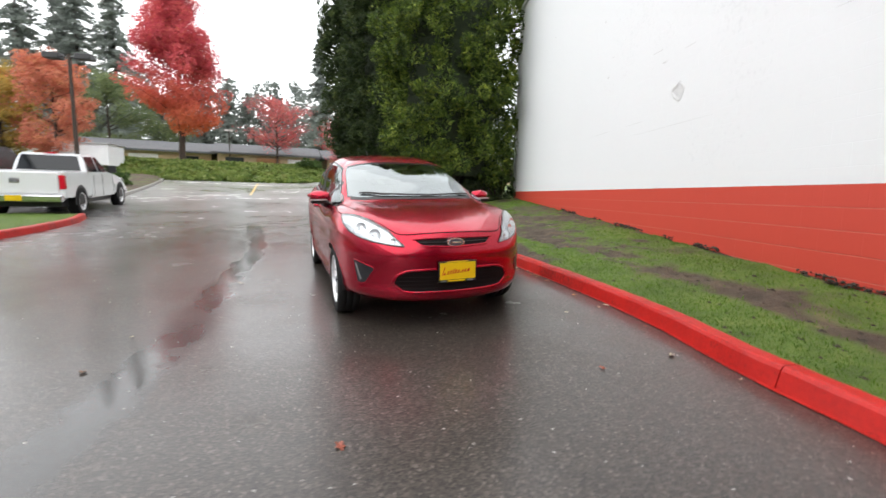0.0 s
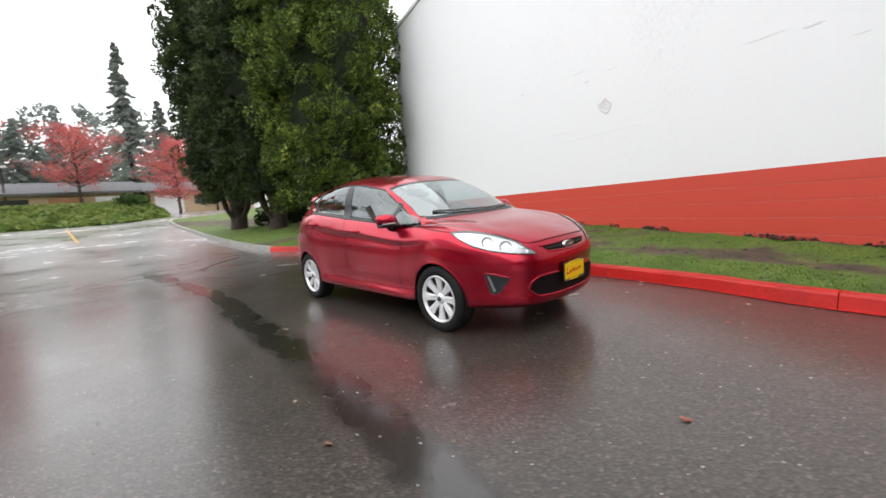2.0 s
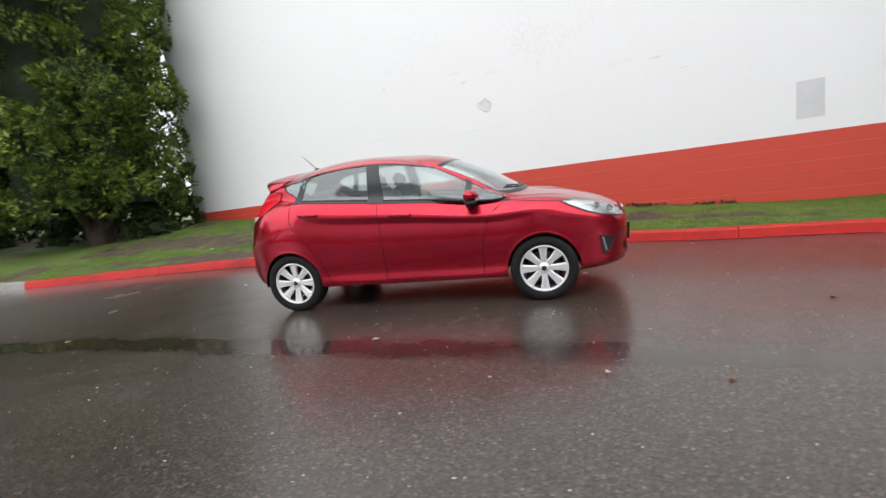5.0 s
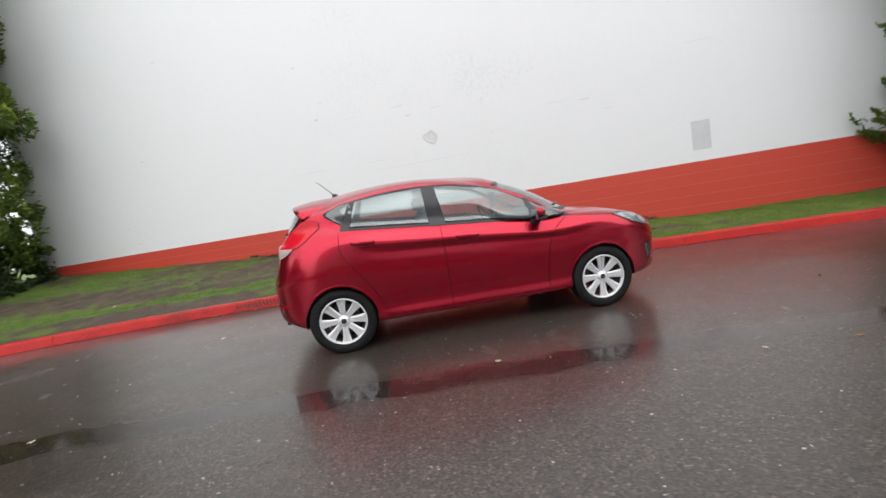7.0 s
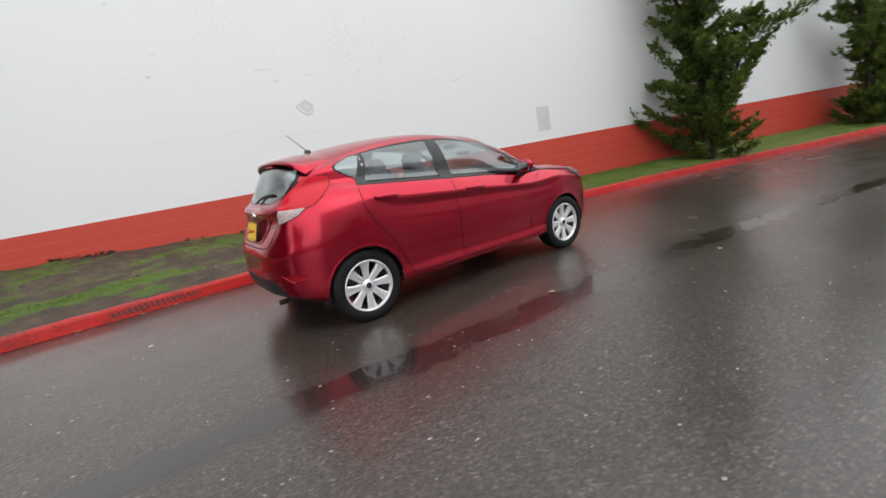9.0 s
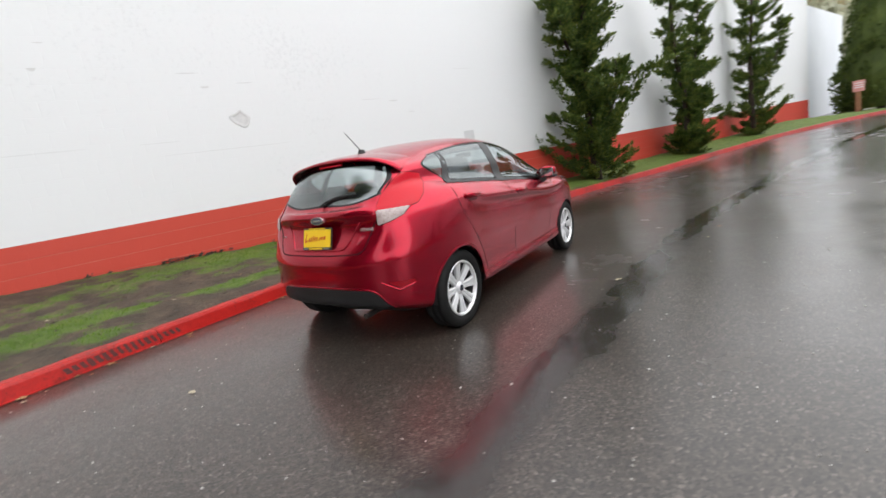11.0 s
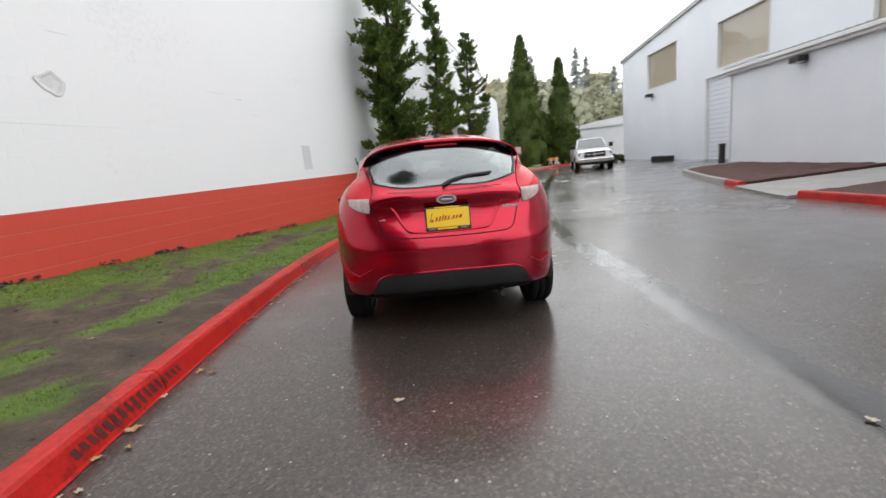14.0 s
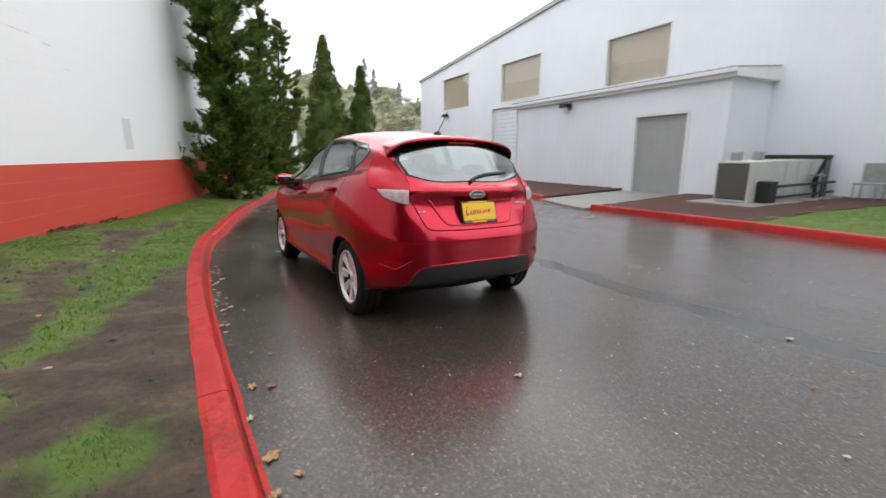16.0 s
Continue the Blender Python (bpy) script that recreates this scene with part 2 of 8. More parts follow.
turning()
# far leaves paler than real ones: distance haze is mixed into these three colours
FAR_FIR = foliage("hazed_fir_foliage", (0.19, 0.22, 0.20), (0.30, 0.33, 0.30), None, 0.8)
FAR_MIX = foliage("hazed_hill_foliage", (0.42, 0.43, 0.33), (0.50, 0.50, 0.37), (0.60, 0.52, 0.33), 0.8, patch_size=0.045, blend=0.8)
MIST_FIR = foliage("mist_tinted_fir_foliage", (0.48, 0.51, 0.49), (0.58, 0.60, 0.58), None, 0.8)
GREEN_TREE = foliage("pale_green_foliage", (0.10, 0.14, 0.07), (0.22, 0.27, 0.13), (0.30, 0.32, 0.14), 0.7)
PINK_LEAF = foliage("pink_autumn_leaf", (0.50, 0.17, 0.11), (0.70, 0.27, 0.18), (0.66, 0.40, 0.16), 0.6)
GOLD_LEAF = foliage("olive_gold_leaf", (0.32, 0.24, 0.06), (0.52, 0.38, 0.09), (0.60, 0.32, 0.08), 0.6)
SHRUB_LEAF = foliage("shrub_foliage", (0.02, 0.045, 0.01), (0.07, 0.13, 0.025), (0.12, 0.16, 0.04))
BANK_LEAF = foliage("bank_ground_cover", (0.08, 0.13, 0.03), (0.20, 0.27, 0.06), (0.32, 0.32, 0.12))


def make_glass(name, tint, rough=0.0, base=0.06):
    m = bpy.data.materials.new(name)
    m.use_nodes = True
    n, l = m.node_tree.nodes, m.node_tree.links
    n.clear()
    out = n.new("ShaderNodeOutputMaterial")
    clear = n.new("ShaderNodeBsdfTransparent")
    clear.inputs[0].default_value = (*tint, 1)
    gloss = n.new("ShaderNodeBsdfGlossy")
    gloss.inputs["Roughness"].default_value = rough
    gloss.inputs["Color"].default_value = (0.93, 0.99, 1.0, 1)
    f = n.new("ShaderNodeLayerWeight")
    f.inputs["Blend"].default_value = 0.5
    p5 = n.new("ShaderNodeMath")
    p5.operation = "POWER"
    p5.inputs[1].default_value = 4.6
    ma = n.new("ShaderNodeMath")
    ma.operation = "MULTIPLY_ADD"
    ma.inputs[1].default_value, ma.inputs[2].default_value = 0.92, base
    x = n.new("ShaderNodeMixShader")
    l.new(f.outputs["Facing"], p5.inputs[0])
    l.new(p5.outputs[0], ma.inputs[0])
    l.new(ma.outputs[0], x.inputs[0])
    l.new(clear.outputs[0], x.inputs[1])
    l.new(gloss.outputs[0], x.inputs[2])
    l.new(x.outputs[0], out.inputs[0])
    return m


# ---- mesh helpers ----
def finish(name, bm, mat, parent=None, smooth=False, label=""):
    me = bpy.data.meshes.new(name)
    bm.to_mesh(me)
    bm.free()
    if mat:
        me.materials.append(mat)
    if smooth:
        me.polygons.foreach_set("use_smooth", [True] * len(me.polygons))
    ob = new(name, me)
    if parent:
        ob.parent = parent
    if label:
        ob["label"] = label
    return ob


def part(name, bm, mat, parent, label="", smooth=False):
    return finish(name, bm, mat, parent, smooth, label)


def grid_mesh(name, fn, nu, nv, mat, parent=None, smooth=True, closed=False):
    """A sheet: fn(i, j) for i < nu, j < nv gives a point."""
    vs = [fn(i, j) for i in range(nu) for j in range(nv)]
    fs = []
    for i in range(nu - 1):
        for j in range(nv - 1):
            a = i * nv + j
            fs.append((a, a + nv, a + nv + 1, a + 1))
    me = bpy.data.meshes.new(name)
    me.from_pydata(vs, [], fs)
    me.update()
    if mat:
        me.materials.append(mat)
    me.polygons.foreach_set("use_smooth", [smooth] * len(me.polygons))
    ob = new(name, me)
    if parent:
        ob.parent = parent
    return ob


def box(bm, x0, x1, y0, y1, z0, z1, bevel=0.0, m=None):
    r = bmesh.ops.create_cube(bm, size=1.0)
    vs = r["verts"]
    bmesh.ops.scale(bm, verts=vs, vec=(x1 - x0, y1 - y0, z1 - z0))
    bmesh.ops.translate(bm, verts=vs, vec=((x0 + x1) / 2, (y0 + y1) / 2, (z0 + z1) / 2))
    if m is not None:
        bmesh.ops.transform(bm, matrix=m, verts=vs)
    if bevel:
        es = list({e for v in vs for e in v.link_edges})
        bmesh.ops.bevel(bm, geom=es, offset=bevel, segments=2, affect="EDGES", profile=0.6)


def tube(bm, a, b, r0, r1=None, seg=10):
    a, b = Vector(a), Vector(b)
    d = b - a
    m = Matrix.Translation((a + b) / 2) @ d.to_track_quat("Z", "Y").to_matrix().to_4x4()
    bmesh.ops.create_cone(bm, cap_ends=True, segments=seg, radius1=r0, radius2=r0 if r1 is None else r1, depth=d.length, matrix=m)


def empty(name, m, label, category, group="", kind=""):
    ob = new(name)
    ob.matrix_world = m
    return tagged(ob, label, category, group, kind)


def node(name, parent):
    ob = new(name)
    ob.parent = parent
    return ob


def smoothstep(a, b, x):
    t = min(1.0, max(0.0, (x - a) / (b - a)))
    return t * t * (3 - 2 * t)


def fbm(x, y, z=0.0, octaves=4):
    return noise.fractal(Vector((x, y, z)), 0.9, 2.0, octaves)


# ---- ground ----
def ground_z(x, y):
    """Height of the asphalt: level in the south, a mild rise past the car, a steeper lot in the north."""
    z = 0.256 + 0.0197 * min(max(y - 6.454, -4.5), 5.546) + 0.035 * min(max(x - 0.5, 0.0), 3.0)
    if y > 20:
        z += 0.3376 + 0.062 * (min(y, 60.0) - 20)
    elif y > 12:
        z += 0.0197 * (y - 12) + 0.045 * (y - 12) ** 2 / 16
    return z


def axis_steps(lo, hi, near_lo, near_hi, fine):
    out = list(np.arange(near_lo, near_hi + 1e-6, fine))
    s, x = fine, near_hi
    while x < hi:
        s *= 1.25
        x += s
        out.append(x)
    s, x = fine, near_lo
    while x > lo:
        s *= 1.25
        x -= s
        out.insert(0, x)
    return out


gx = axis_steps(-900, 900, -12, 8, 0.25)
gy = axis_steps(-900, 900, -12, 40, 0.25)
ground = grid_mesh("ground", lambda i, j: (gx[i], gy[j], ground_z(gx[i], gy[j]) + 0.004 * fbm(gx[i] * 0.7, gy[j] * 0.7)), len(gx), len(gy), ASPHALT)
DRAIN = [(-8.6, -19.5), (-5.0, -10.5), (-2.6, -4.0), (-1.35, 0.3), (-0.85, 2.2), (-0.62, 3.6), (-0.45, 5.4), (-0.3, 7.0), (-0.22, 8.4), (-0.35, 10.3), (-0.43, 12.0)]
tagged(ground, "wet dark grey asphalt lot with puddled sheen", "asphalt", kind="structure")


def ribbon(name, line, width, lift, mat, label, category, wobble=0.0):
    """A flat strip laid on the asphalt along a line of points."""
    pts = dense(line, 0.12)
    def at(i, j):
        p = pts[i]
        q, r = pts[max(0, i - 1)], pts[min(len(pts) - 1, i + 1)]
        d = Vector((r[0] - q[0], r[1] - q[1])).normalized()
        w = width * (1 + wobble * fbm(p[0] * 1.3, p[1] * 1.3, 3.0)) * (0.5 - j / 3)
        w += wobble * 0.08 * fbm(p[0] * 4, p[1] * 4, j * 7.0)
        x, y = p[0] + d.y * w, p[1] - d.x * w
        return (x, y, ground_z(x, y) + 0.004 * fbm(x * 0.7, y * 0.7) + lift)
    ob = grid_mesh(name, at, len(pts), 4, mat)
    return tagged(ob, label, category, kind="structure")


def dense(line, step):
    """Points along a smooth curve through the line."""
    out = []
    n = len(line)
    for k in range(n - 1):
        p0, p1, p2, p3 = (Vector(line[min(n - 1, max(0, k + o))]) for o in (-1, 0, 1, 2))
        m = max(1, int((p2 - p1).length / step))
        for i in range(m):
            t = i / m
            out.append(tuple(0.5 * ((2 * p1) + (p2 - p0) * t + (2 * p0 - 5 * p1 + 4 * p2 - p3) * t * t + (3 * p1 - p0 - 3 * p2 + p3) * t ** 3)))
    out.append(tuple(line[-1]))
    return out


# how far each spot of the asphalt lies from the drain line
gp = np.zeros(len(ground.data.vertices) * 3)
ground.data.vertices.foreach_get("co", gp)
gp = gp.reshape(-1, 3)[:, :2]
dl = np.array(dense(DRAIN, 0.08))
gap_to = np.concatenate([np.sqrt(((c[:, None, :] - dl[None, :, :]) ** 2).sum(-1)).min(1) for c in np.array_split(gp, 40)])
at = ground.data.attributes.new("drain", "FLOAT", "POINT")
at.data.foreach_set("value", np.minimum(gap_to, 3.0))


# ---- the block wall ----
WALL_ANGLE, WALL_AT = 18.0, (5.414, 4.776)


def wall_x(y):
    return WALL_AT[0] + math.tan(radians(WALL_ANGLE)) * (y - WALL_AT[1])


def wall_base(y):
    return 0.50 + 0.052 * max(0.0, y - 0.5)


WALL_M = pose(WALL_AT[0], WALL_AT[1], 0, 0, 0, -WALL_ANGLE)  # local +y runs north along the face, +x goes into the building
WALL_N, WALL_S, WALL_TOP, BAND_TOP = 10.35, -34.0, 7.9, 1.45
wall = new("wall_east", None)
wall.matrix_world = WALL_M
tagged(wall, "tall white-painted concrete block wall with a red band along its foot", "wall", kind="structure")
bm = bmesh.new()
box(bm, 0.0, 0.3, WALL_S, WALL_N, BAND_TOP, WALL_TOP)
part("upper_wall", bm, WHITE_WALL, wall, "white painted concrete block")
bm = bmesh.new()
box(bm, 0.003, 0.3, WALL_S, WALL_N, -0.4, BAND_TOP - 0.001)
part("band_backing", bm, speckled("pale_red_joint", (0.50, 0.10, 0.07), (0.62, 0.20, 0.15), 6.0), wall, "red painted concrete block")
one = None
for row in range(5):
    for col in range(47):
        s = -8.4 + 0.4 * col + (0.2 if row % 2 else 0.0)
        top = BAND_TOP - 0.2 * row
        y_at = WALL_AT[1] + s * math.cos(radians(WALL_ANGLE))
        if s > WALL_N - 0.21 or top < wall_base(y_at) - 0.03:
            continue
        if one is None:
            bm = bmesh.new()
            box(bm, 0.0, 0.03, -0.1998, 0.1998, -0.196, -0.004)
            bmesh.ops.bevel(bm, geom=[e for e in bm.edges if all(v.co.x < 0.001 for v in e.verts) and abs(e.verts[0].co.y - e.verts[1].co.y) > 0.1], offset=0.002, segments=1, affect="EDGES")
            ob = part("block", bm, RED_WALL, wall)
            one = ob.data
        else:
            ob = new("block", one)
            ob.parent = wall
        ob.location = (-0.001 + 0.0004 * random.random(), s, top)
for row in range(6):
    bm = bmesh.new()
    box(bm, -0.001, 0.02, WALL_S, -8.6 + (0.2 if row % 2 else 0.0), BAND_TOP - 0.2 * row - 0.196, BAND_TOP - 0.2 * row - 0.004)
    part("block_course", bm, RED_WALL, wall)
bm = bmesh.new()
box(bm, -0.05, 0.36, WALL_S, WALL_N + 0.05, WALL_TOP, WALL_TOP + 0.12, 0.01)
part("parapet_cap", bm, TRIM_WHITE, wall, "thin pale metal cap")
# marks on the wall: a spalled patch, a painted-over panel, a control joint, scars
PATCH_GREY = speckled("patched_plaster", (0.60, 0.60, 0.60), (0.76, 0.76, 0.76), 14.0, 0.7, 0.8, 0.01)
bm = bmesh.new()
rim = [(0.13 * (1 + 0.25 * math.sin(2 * a + 1) + 0.12 * math.sin(5 * a)) * math.cos(a), 0.135 * (1 + 0.18 * math.cos(3 * a)) * math.sin(a)) for a in [i * math.tau / 26 for i in range(26)]]
rings = [[bm.verts.new((-0.002 - 0.007 * h, s * k, 2.8 + z * k)) for s, z in rim] for k, h in ((1.0, 0.0), (0.9, 1.0), (0.72, 0.7), (0.6, -0.1))]
for p, q in zip(rings, rings[1:]):
    for i in range(26):
        bm.faces.new((p[i], p[(i + 1) % 26], q[(i + 1) % 26], q[i]))
bm.faces.new(rings[-1])
bmesh.ops.recalc_face_normals(bm, faces=bm.faces)
part("spalled_patch", bm, PATCH_GREY, wall, "rough spalled patch in the white paint")
bm = bmesh.new()
box(bm, -0.004, 0.01, -5.07, -4.76, 1.65, 2.17, 0.003)
part("painted_panel", bm, speckled("pale_grey_panel", (0.55, 0.56, 0.57), (0.66, 0.67, 0.68), 2.0), wall, "painted-over grey panel")
for s, z, w, h in ((2.65, 4.72, 0.06, 0.05), (5.9, 5.55, 0.10, 0.03), (6.75, 3.51, 0.05, 0.03), (2.35, 3.59, 0.08, 0.06), (2.2, 3.92, 0.10, 0.02), (0.6, 3.52, 0.3, 0.018), (-0.2, 3.36, 0.22, 0.018), (0.4, 3.31, 0.12, 0.04),
                   (-3.4, 2.7, 0.16, 0.015), (-2.5, 2.99, 0.4, 0.012), (-3.0, 2.94, 0.2, 0.03), (1.2, 2.54, 0.5, 0.008), (0.25, 2.35, 1.9, 0.008), (2.6, 2.55, 1.0, 0.008), (-5.0, 3.55, 0.5, 0.01)):
    bm = bmesh.new()
    v = [bm.verts.new((-0.003, s + w * 0.5 * math.cos(a) * (1 + 0.3 * math.sin(3 * a)), z + h * 0.5 * math.sin(a) * (1 + 0.3 * math.cos(2 * a)))) for a in [i * math.tau / 12 for i in range(12)]]
    bm.faces.new(v)
    part("scar", bm, PATCH_GREY, wall)
bm = bmesh.new()
box(bm, 0.3, 30, WALL_N - 0.3, WALL_N, -0.4, WALL_TOP)
part("north_return", bm, WHITE_WALL, wall)
bm = bmesh.new()
box(bm, 0.3, 30, WALL_S, WALL_N - 0.3, WALL_TOP - 0.4, WALL_TOP - 0.2)
part("roof_deck", bm, ROOF_GREY, wall)
bm = bmesh.new()
box(bm, 0.4, 0.7, WALL_S - 12, WALL_S, -0.4, WALL_TOP - 0.6)
part("far_bay", bm, METAL_SIDING, wall)

# ---- kerbs ----
KERB = [(-12.0, -24.0), (-8.6, -22.4), (-5.3, -18.6), (-2.7, -13.8), (-1.05, -9.6), (0.25, -6.2), (1.32, -3.1), (2.02, -1.0), (2.36, 0.3), (2.54, 1.05), (2.68, 1.75),
        (2.855, 2.4), (2.98, 3.1), (3.08, 4.1), (3.15, 5.4), (3.165, 6.6), (3.16, 7.5), (3.14, 8.6), (3.07, 9.6), (2.95, 10.6), (2.78, 11.6), (2.45, 13.0)]
KERB_GREY = [(2.45, 13.0), (2.46, 15.0), (2.52, 17.2), (2.7, 21.0), (2.95, 24.8), (3.3, 29.5), (3.9, 34.0), (5.0, 36.6), (7.0, 38.2), (10.0, 39.5), (16.0, 41.0)]
KERB_H, KERB_W = 0.135, 0.175


def kerb_run(name, line, mat, label, side=1, height=KERB_H):
    """A cast kerb of separate lengths with rounded top edges; side +1 has the road on its left as the line runs."""
    pts = dense(line, 0.1)
    root = tagged(new(name, None), label, "kerb", kind="structure")
    prof = [(0.0, -0.25), (0.004, 0.0), (0.032, height * 0.8), (0.045, height * 0.96), (0.065, height), (KERB_W - 0.035, height), (KERB_W - 0.01, height * 0.95), (KERB_W, height * 0.8), (KERB_W, -0.25)]
    run, start = 0.0, 0
    for k in range(1, len(pts)):
        run += (Vector(pts[k]) - Vector(pts[k - 1])).length
        if run > 3.0 or k == len(pts) - 1:
            seg = list(range(start, k + 1))
            bm = bmesh.new()
            rows = []
            for n_, i in enumerate(seg):
                p, q, r = pts[i], pts[max(0, i - 1)], pts[min(len(pts) - 1, i + 1)]
                d = Vector((r[0] - q[0], r[1] - q[1])).normalized()
                nx, ny = d.y * side, -d.x * side
                pull = 0.004 if n_ == 0 else (-0.004 if n_ == len(seg) - 1 else 0.0)
                jit = 0.006 * fbm(p[0] * 2, p[1] * 2, 9.0)
                z = ground_z(p[0], p[1])
                rows.append([bm.verts.new((p[0] + nx * (a + jit) + d.x * pull, p[1] + ny * (a + jit) + d.y * pull, z + h + 0.007 * fbm(p[0] * 5, p[1] * 5, a * 30))) for a, h in prof])
            for a, b in zip(rows, rows[1:]):
                for j in range(len(prof) - 1):
                    bm.faces.new((a[j], a[j + 1], b[j + 1], b[j]) if side > 0 else (b[j], b[j + 1], a[j + 1], a[j]))
            for r_ in (rows[0], rows[-1]):
                bm.faces.new(r_)
            bmesh.ops.recalc_face_normals(bm, faces=bm.faces)
            ob = part("kerb_length", bm, mat, root, smooth=False)
            start, run = k, 0.0
    return root


kerb_run("kerb_red", KERB, KERB_RED, "bright red painted concrete kerb with dark joints and scuffs")
kerb_run("kerb_grey", KERB_GREY, CONCRETE, "bare grey concrete kerb along the cedar bed")
KD, KG = np.array(dense(KERB, 0.1)), np.array(dense(KERB_GREY, 0.1))


def kerb_x(y):
    return float(np.interp(y, KD[:, 1], KD[:, 0])) if y < 13.0 else float(np.interp(y, KG[:, 1], KG[:, 0]))


# ---- the grass verge between kerb and wall ----
def verge_z(x, y):
    k = kerb_x(y) + KERB_W - 0.03
    w = wall_x(y)
    f = min(1.0, max(0.0, (x - k) / max(0.3, w - k)))
    top = ground_z(k, y) + KERB_H - 0.015
    return top + (wall_base(y) - top) * (f ** 1.15) + 0.03 * smoothstep(0, 0.15, f) * fbm(x * 1.7, y * 1.7, 2.0)


def bareness(x, y):
    """0 under thick grass, 1 on bare mud."""
    k, w = kerb_x(y), wall_x(y)
    f = (x - k) / max(0.4, w - k)
    n = fbm(x * 1.1, y * 0.8, 5.0, 5) * 0.55 + 0.25 * fbm(x * 4, y * 4, 8.0, 3)
    along = 0.5 * fbm((x - k) * 3.4, y * 0.75, 11.0, 4) + 0.22 * fbm((x - k) * 9.0, y * 2.6, 4.0, 3)
    # the south end: mostly grass, with one worn streak
    streak = math.exp(-((f - 0.52) / 0.16) ** 2) * smoothstep(-1.0, 1.5, y)
    south = 0.08 + 0.50 * streak + smoothstep(0.93, 1.0, f) * 0.5 + n * 0.75 + along * 0.35
    # past the car: trodden mud, a winding band of grass, a lone patch by the kerb and thin grass by the wall
    mid = float(np.interp(y, [3.5, 4.4, 5.0, 5.7, 6.5, 7.0, 8.0, 9.5, 12.0], [3.45, 3.62, 3.76, 3.84, 4.0, 4.14, 4.24, 4.2, 4.0]))
    mid += 0.10 * fbm(y * 1.6, 2.0, 7.0)
    band = math.exp(-((x - mid) / (0.20 + 0.12 * smoothstep(6.2, 4.2, y))) ** 2)
    lone = math.exp(-((x - 3.63) / 0.13) ** 2 - ((y - 7.9) / 0.14) ** 2)
    wallside = smoothstep(0.42, 0.75, f) * (0.35 + 0.35 * smoothstep(7.0, 4.5, y))
    fray = 0.28 * fbm(x * 7.0, y * 5.0, 9.0, 4) + 0.16 * fbm(x * 19.0, y * 15.0, 6.0, 2)
    north = 0.86 - 0.85 * band - 0.75 * lone - wallside + n * 0.75 + along * 0.6 + fray
    g = smoothstep(3.2, 5.0, y) * (1 - 0.5 * smoothstep(9.5, 12.0, y))
    return min(1.0, max(0.0, south * (1 - g) + north * g))


def turf_sheet(name, ys, xs_of, zfn, label, bare=True):
    nv = 44
    rows = []
    for y in ys:
        a, b = xs_of(y)
        rows.append([(a + (b - a) * j / (nv - 1), y) for j in range(nv)])
    ob = grid_mesh(name, lambda i, j: (*rows[i][j], zfn(*rows[i][j])), len(ys), nv, TURF)
    at = ob.data.attributes.new("bare", "FLOAT", "POINT")
    at.data.foreach_set("value", [bareness(x, y) if bare is True else bare(x, y) for r in rows for x, y in r])
    return tagged(ob, label, "grass", kind="structure")


vy = list(np.arange(-23.0, -4.0, 0.4)) + list(np.arange(-4.0, 12.5, 0.07)) + list(np.arange(12.5, 14.11, 0.15)) + [14.12]
verge = turf_sheet("verge", vy, lambda y: (kerb_x(y) + KERB_W - 0.03, wall_x(y) + 0.06), verge_z, "worn grass verge with bare muddy patches between kerb and wall")


def bed_z(x, y):
    k = kerb_x(y) + KERB_W - 0.03
    base = ground_z(k, y) + KERB_H - 0.015
    lift = smoothstep(0, 6, x - k) * 0.35
    if y < 17:
        g = smoothstep(14.2, 17.0, y)
        lift = lift * g + (1 - g) * max(0.0, (wall_base(14.2) - base)) * min(1.0, max(0.0, x - k) / 5.88) ** 1.15
    return base + lift + 0.04 * fbm(x * 0.9, y * 0.9, 4.0)


by = list(np.arange(14.1, 37.4, 0.3))
bed = turf_sheet("cedar_bed", by, lambda y: (kerb_x(y) + KERB_W - 0.03, 24.0), bed_z, "thin grass and brown needle litter under the cedars",
                 lambda x, y: (lambda g: bareness(x, y) * (1 - g) + g * min(1.0, max(0.0, 0.14 + 0.6 * smoothstep(2.4, 0.5, abs((x - 6.8) + 0.39 * (y - 21.5))) + 0.5 * fbm(x, y, 3.0))))(smoothstep(14.0, 15.6, y)))


def grass_blades(name, area, count, zfn, label, skip):
    vs, fs = [], []
    x0, x1, y0, y1 = area
    while count > 0:
        x, y = random.uniform(x0, x1), random.uniform(y0, y1)
        k = skip(x, y)
        if k is None:
            continue
        count -= 1
        if random.random() < k * 1.6:
            continue
        z = zfn(x, y) - 0.004
        h, a, w = random.uniform(0.010, 0.032), random.uniform(0, 6.283), random.uniform(0.002, 0.0042)
        lx, ly = random.gauss(0, 0.014), random.gauss(0, 0.014)
        c, s = math.cos(a) * w, math.sin(a) * w
        b = len(vs)
        vs += [(x - c, y - s, z), (x + c, y + s, z), (x + lx * 0.5 + c * 0.6, y + ly * 0.5 + s * 0.6, z + h * 0.6), (x + lx, y + ly, z + h)]
        fs += [(b, b + 1, b + 2), (b, b + 2, b + 3)]
    me = bpy.data.meshes.new(name)
    me.from_pydata(vs, [], fs)
    me.materials.append(BLADE)
    return tagged(new(name, me), label, "grass", kind="stuff")


grass_blades("grass", (2.4, 8.4, -2.0, 13.5), 130000, verge_z, "short wet green grass growing in patches on the verge",
             lambda x, y: bareness(x, y) if kerb_x(y) + KERB_W < x < wall_x(y) - 0.02 else None)


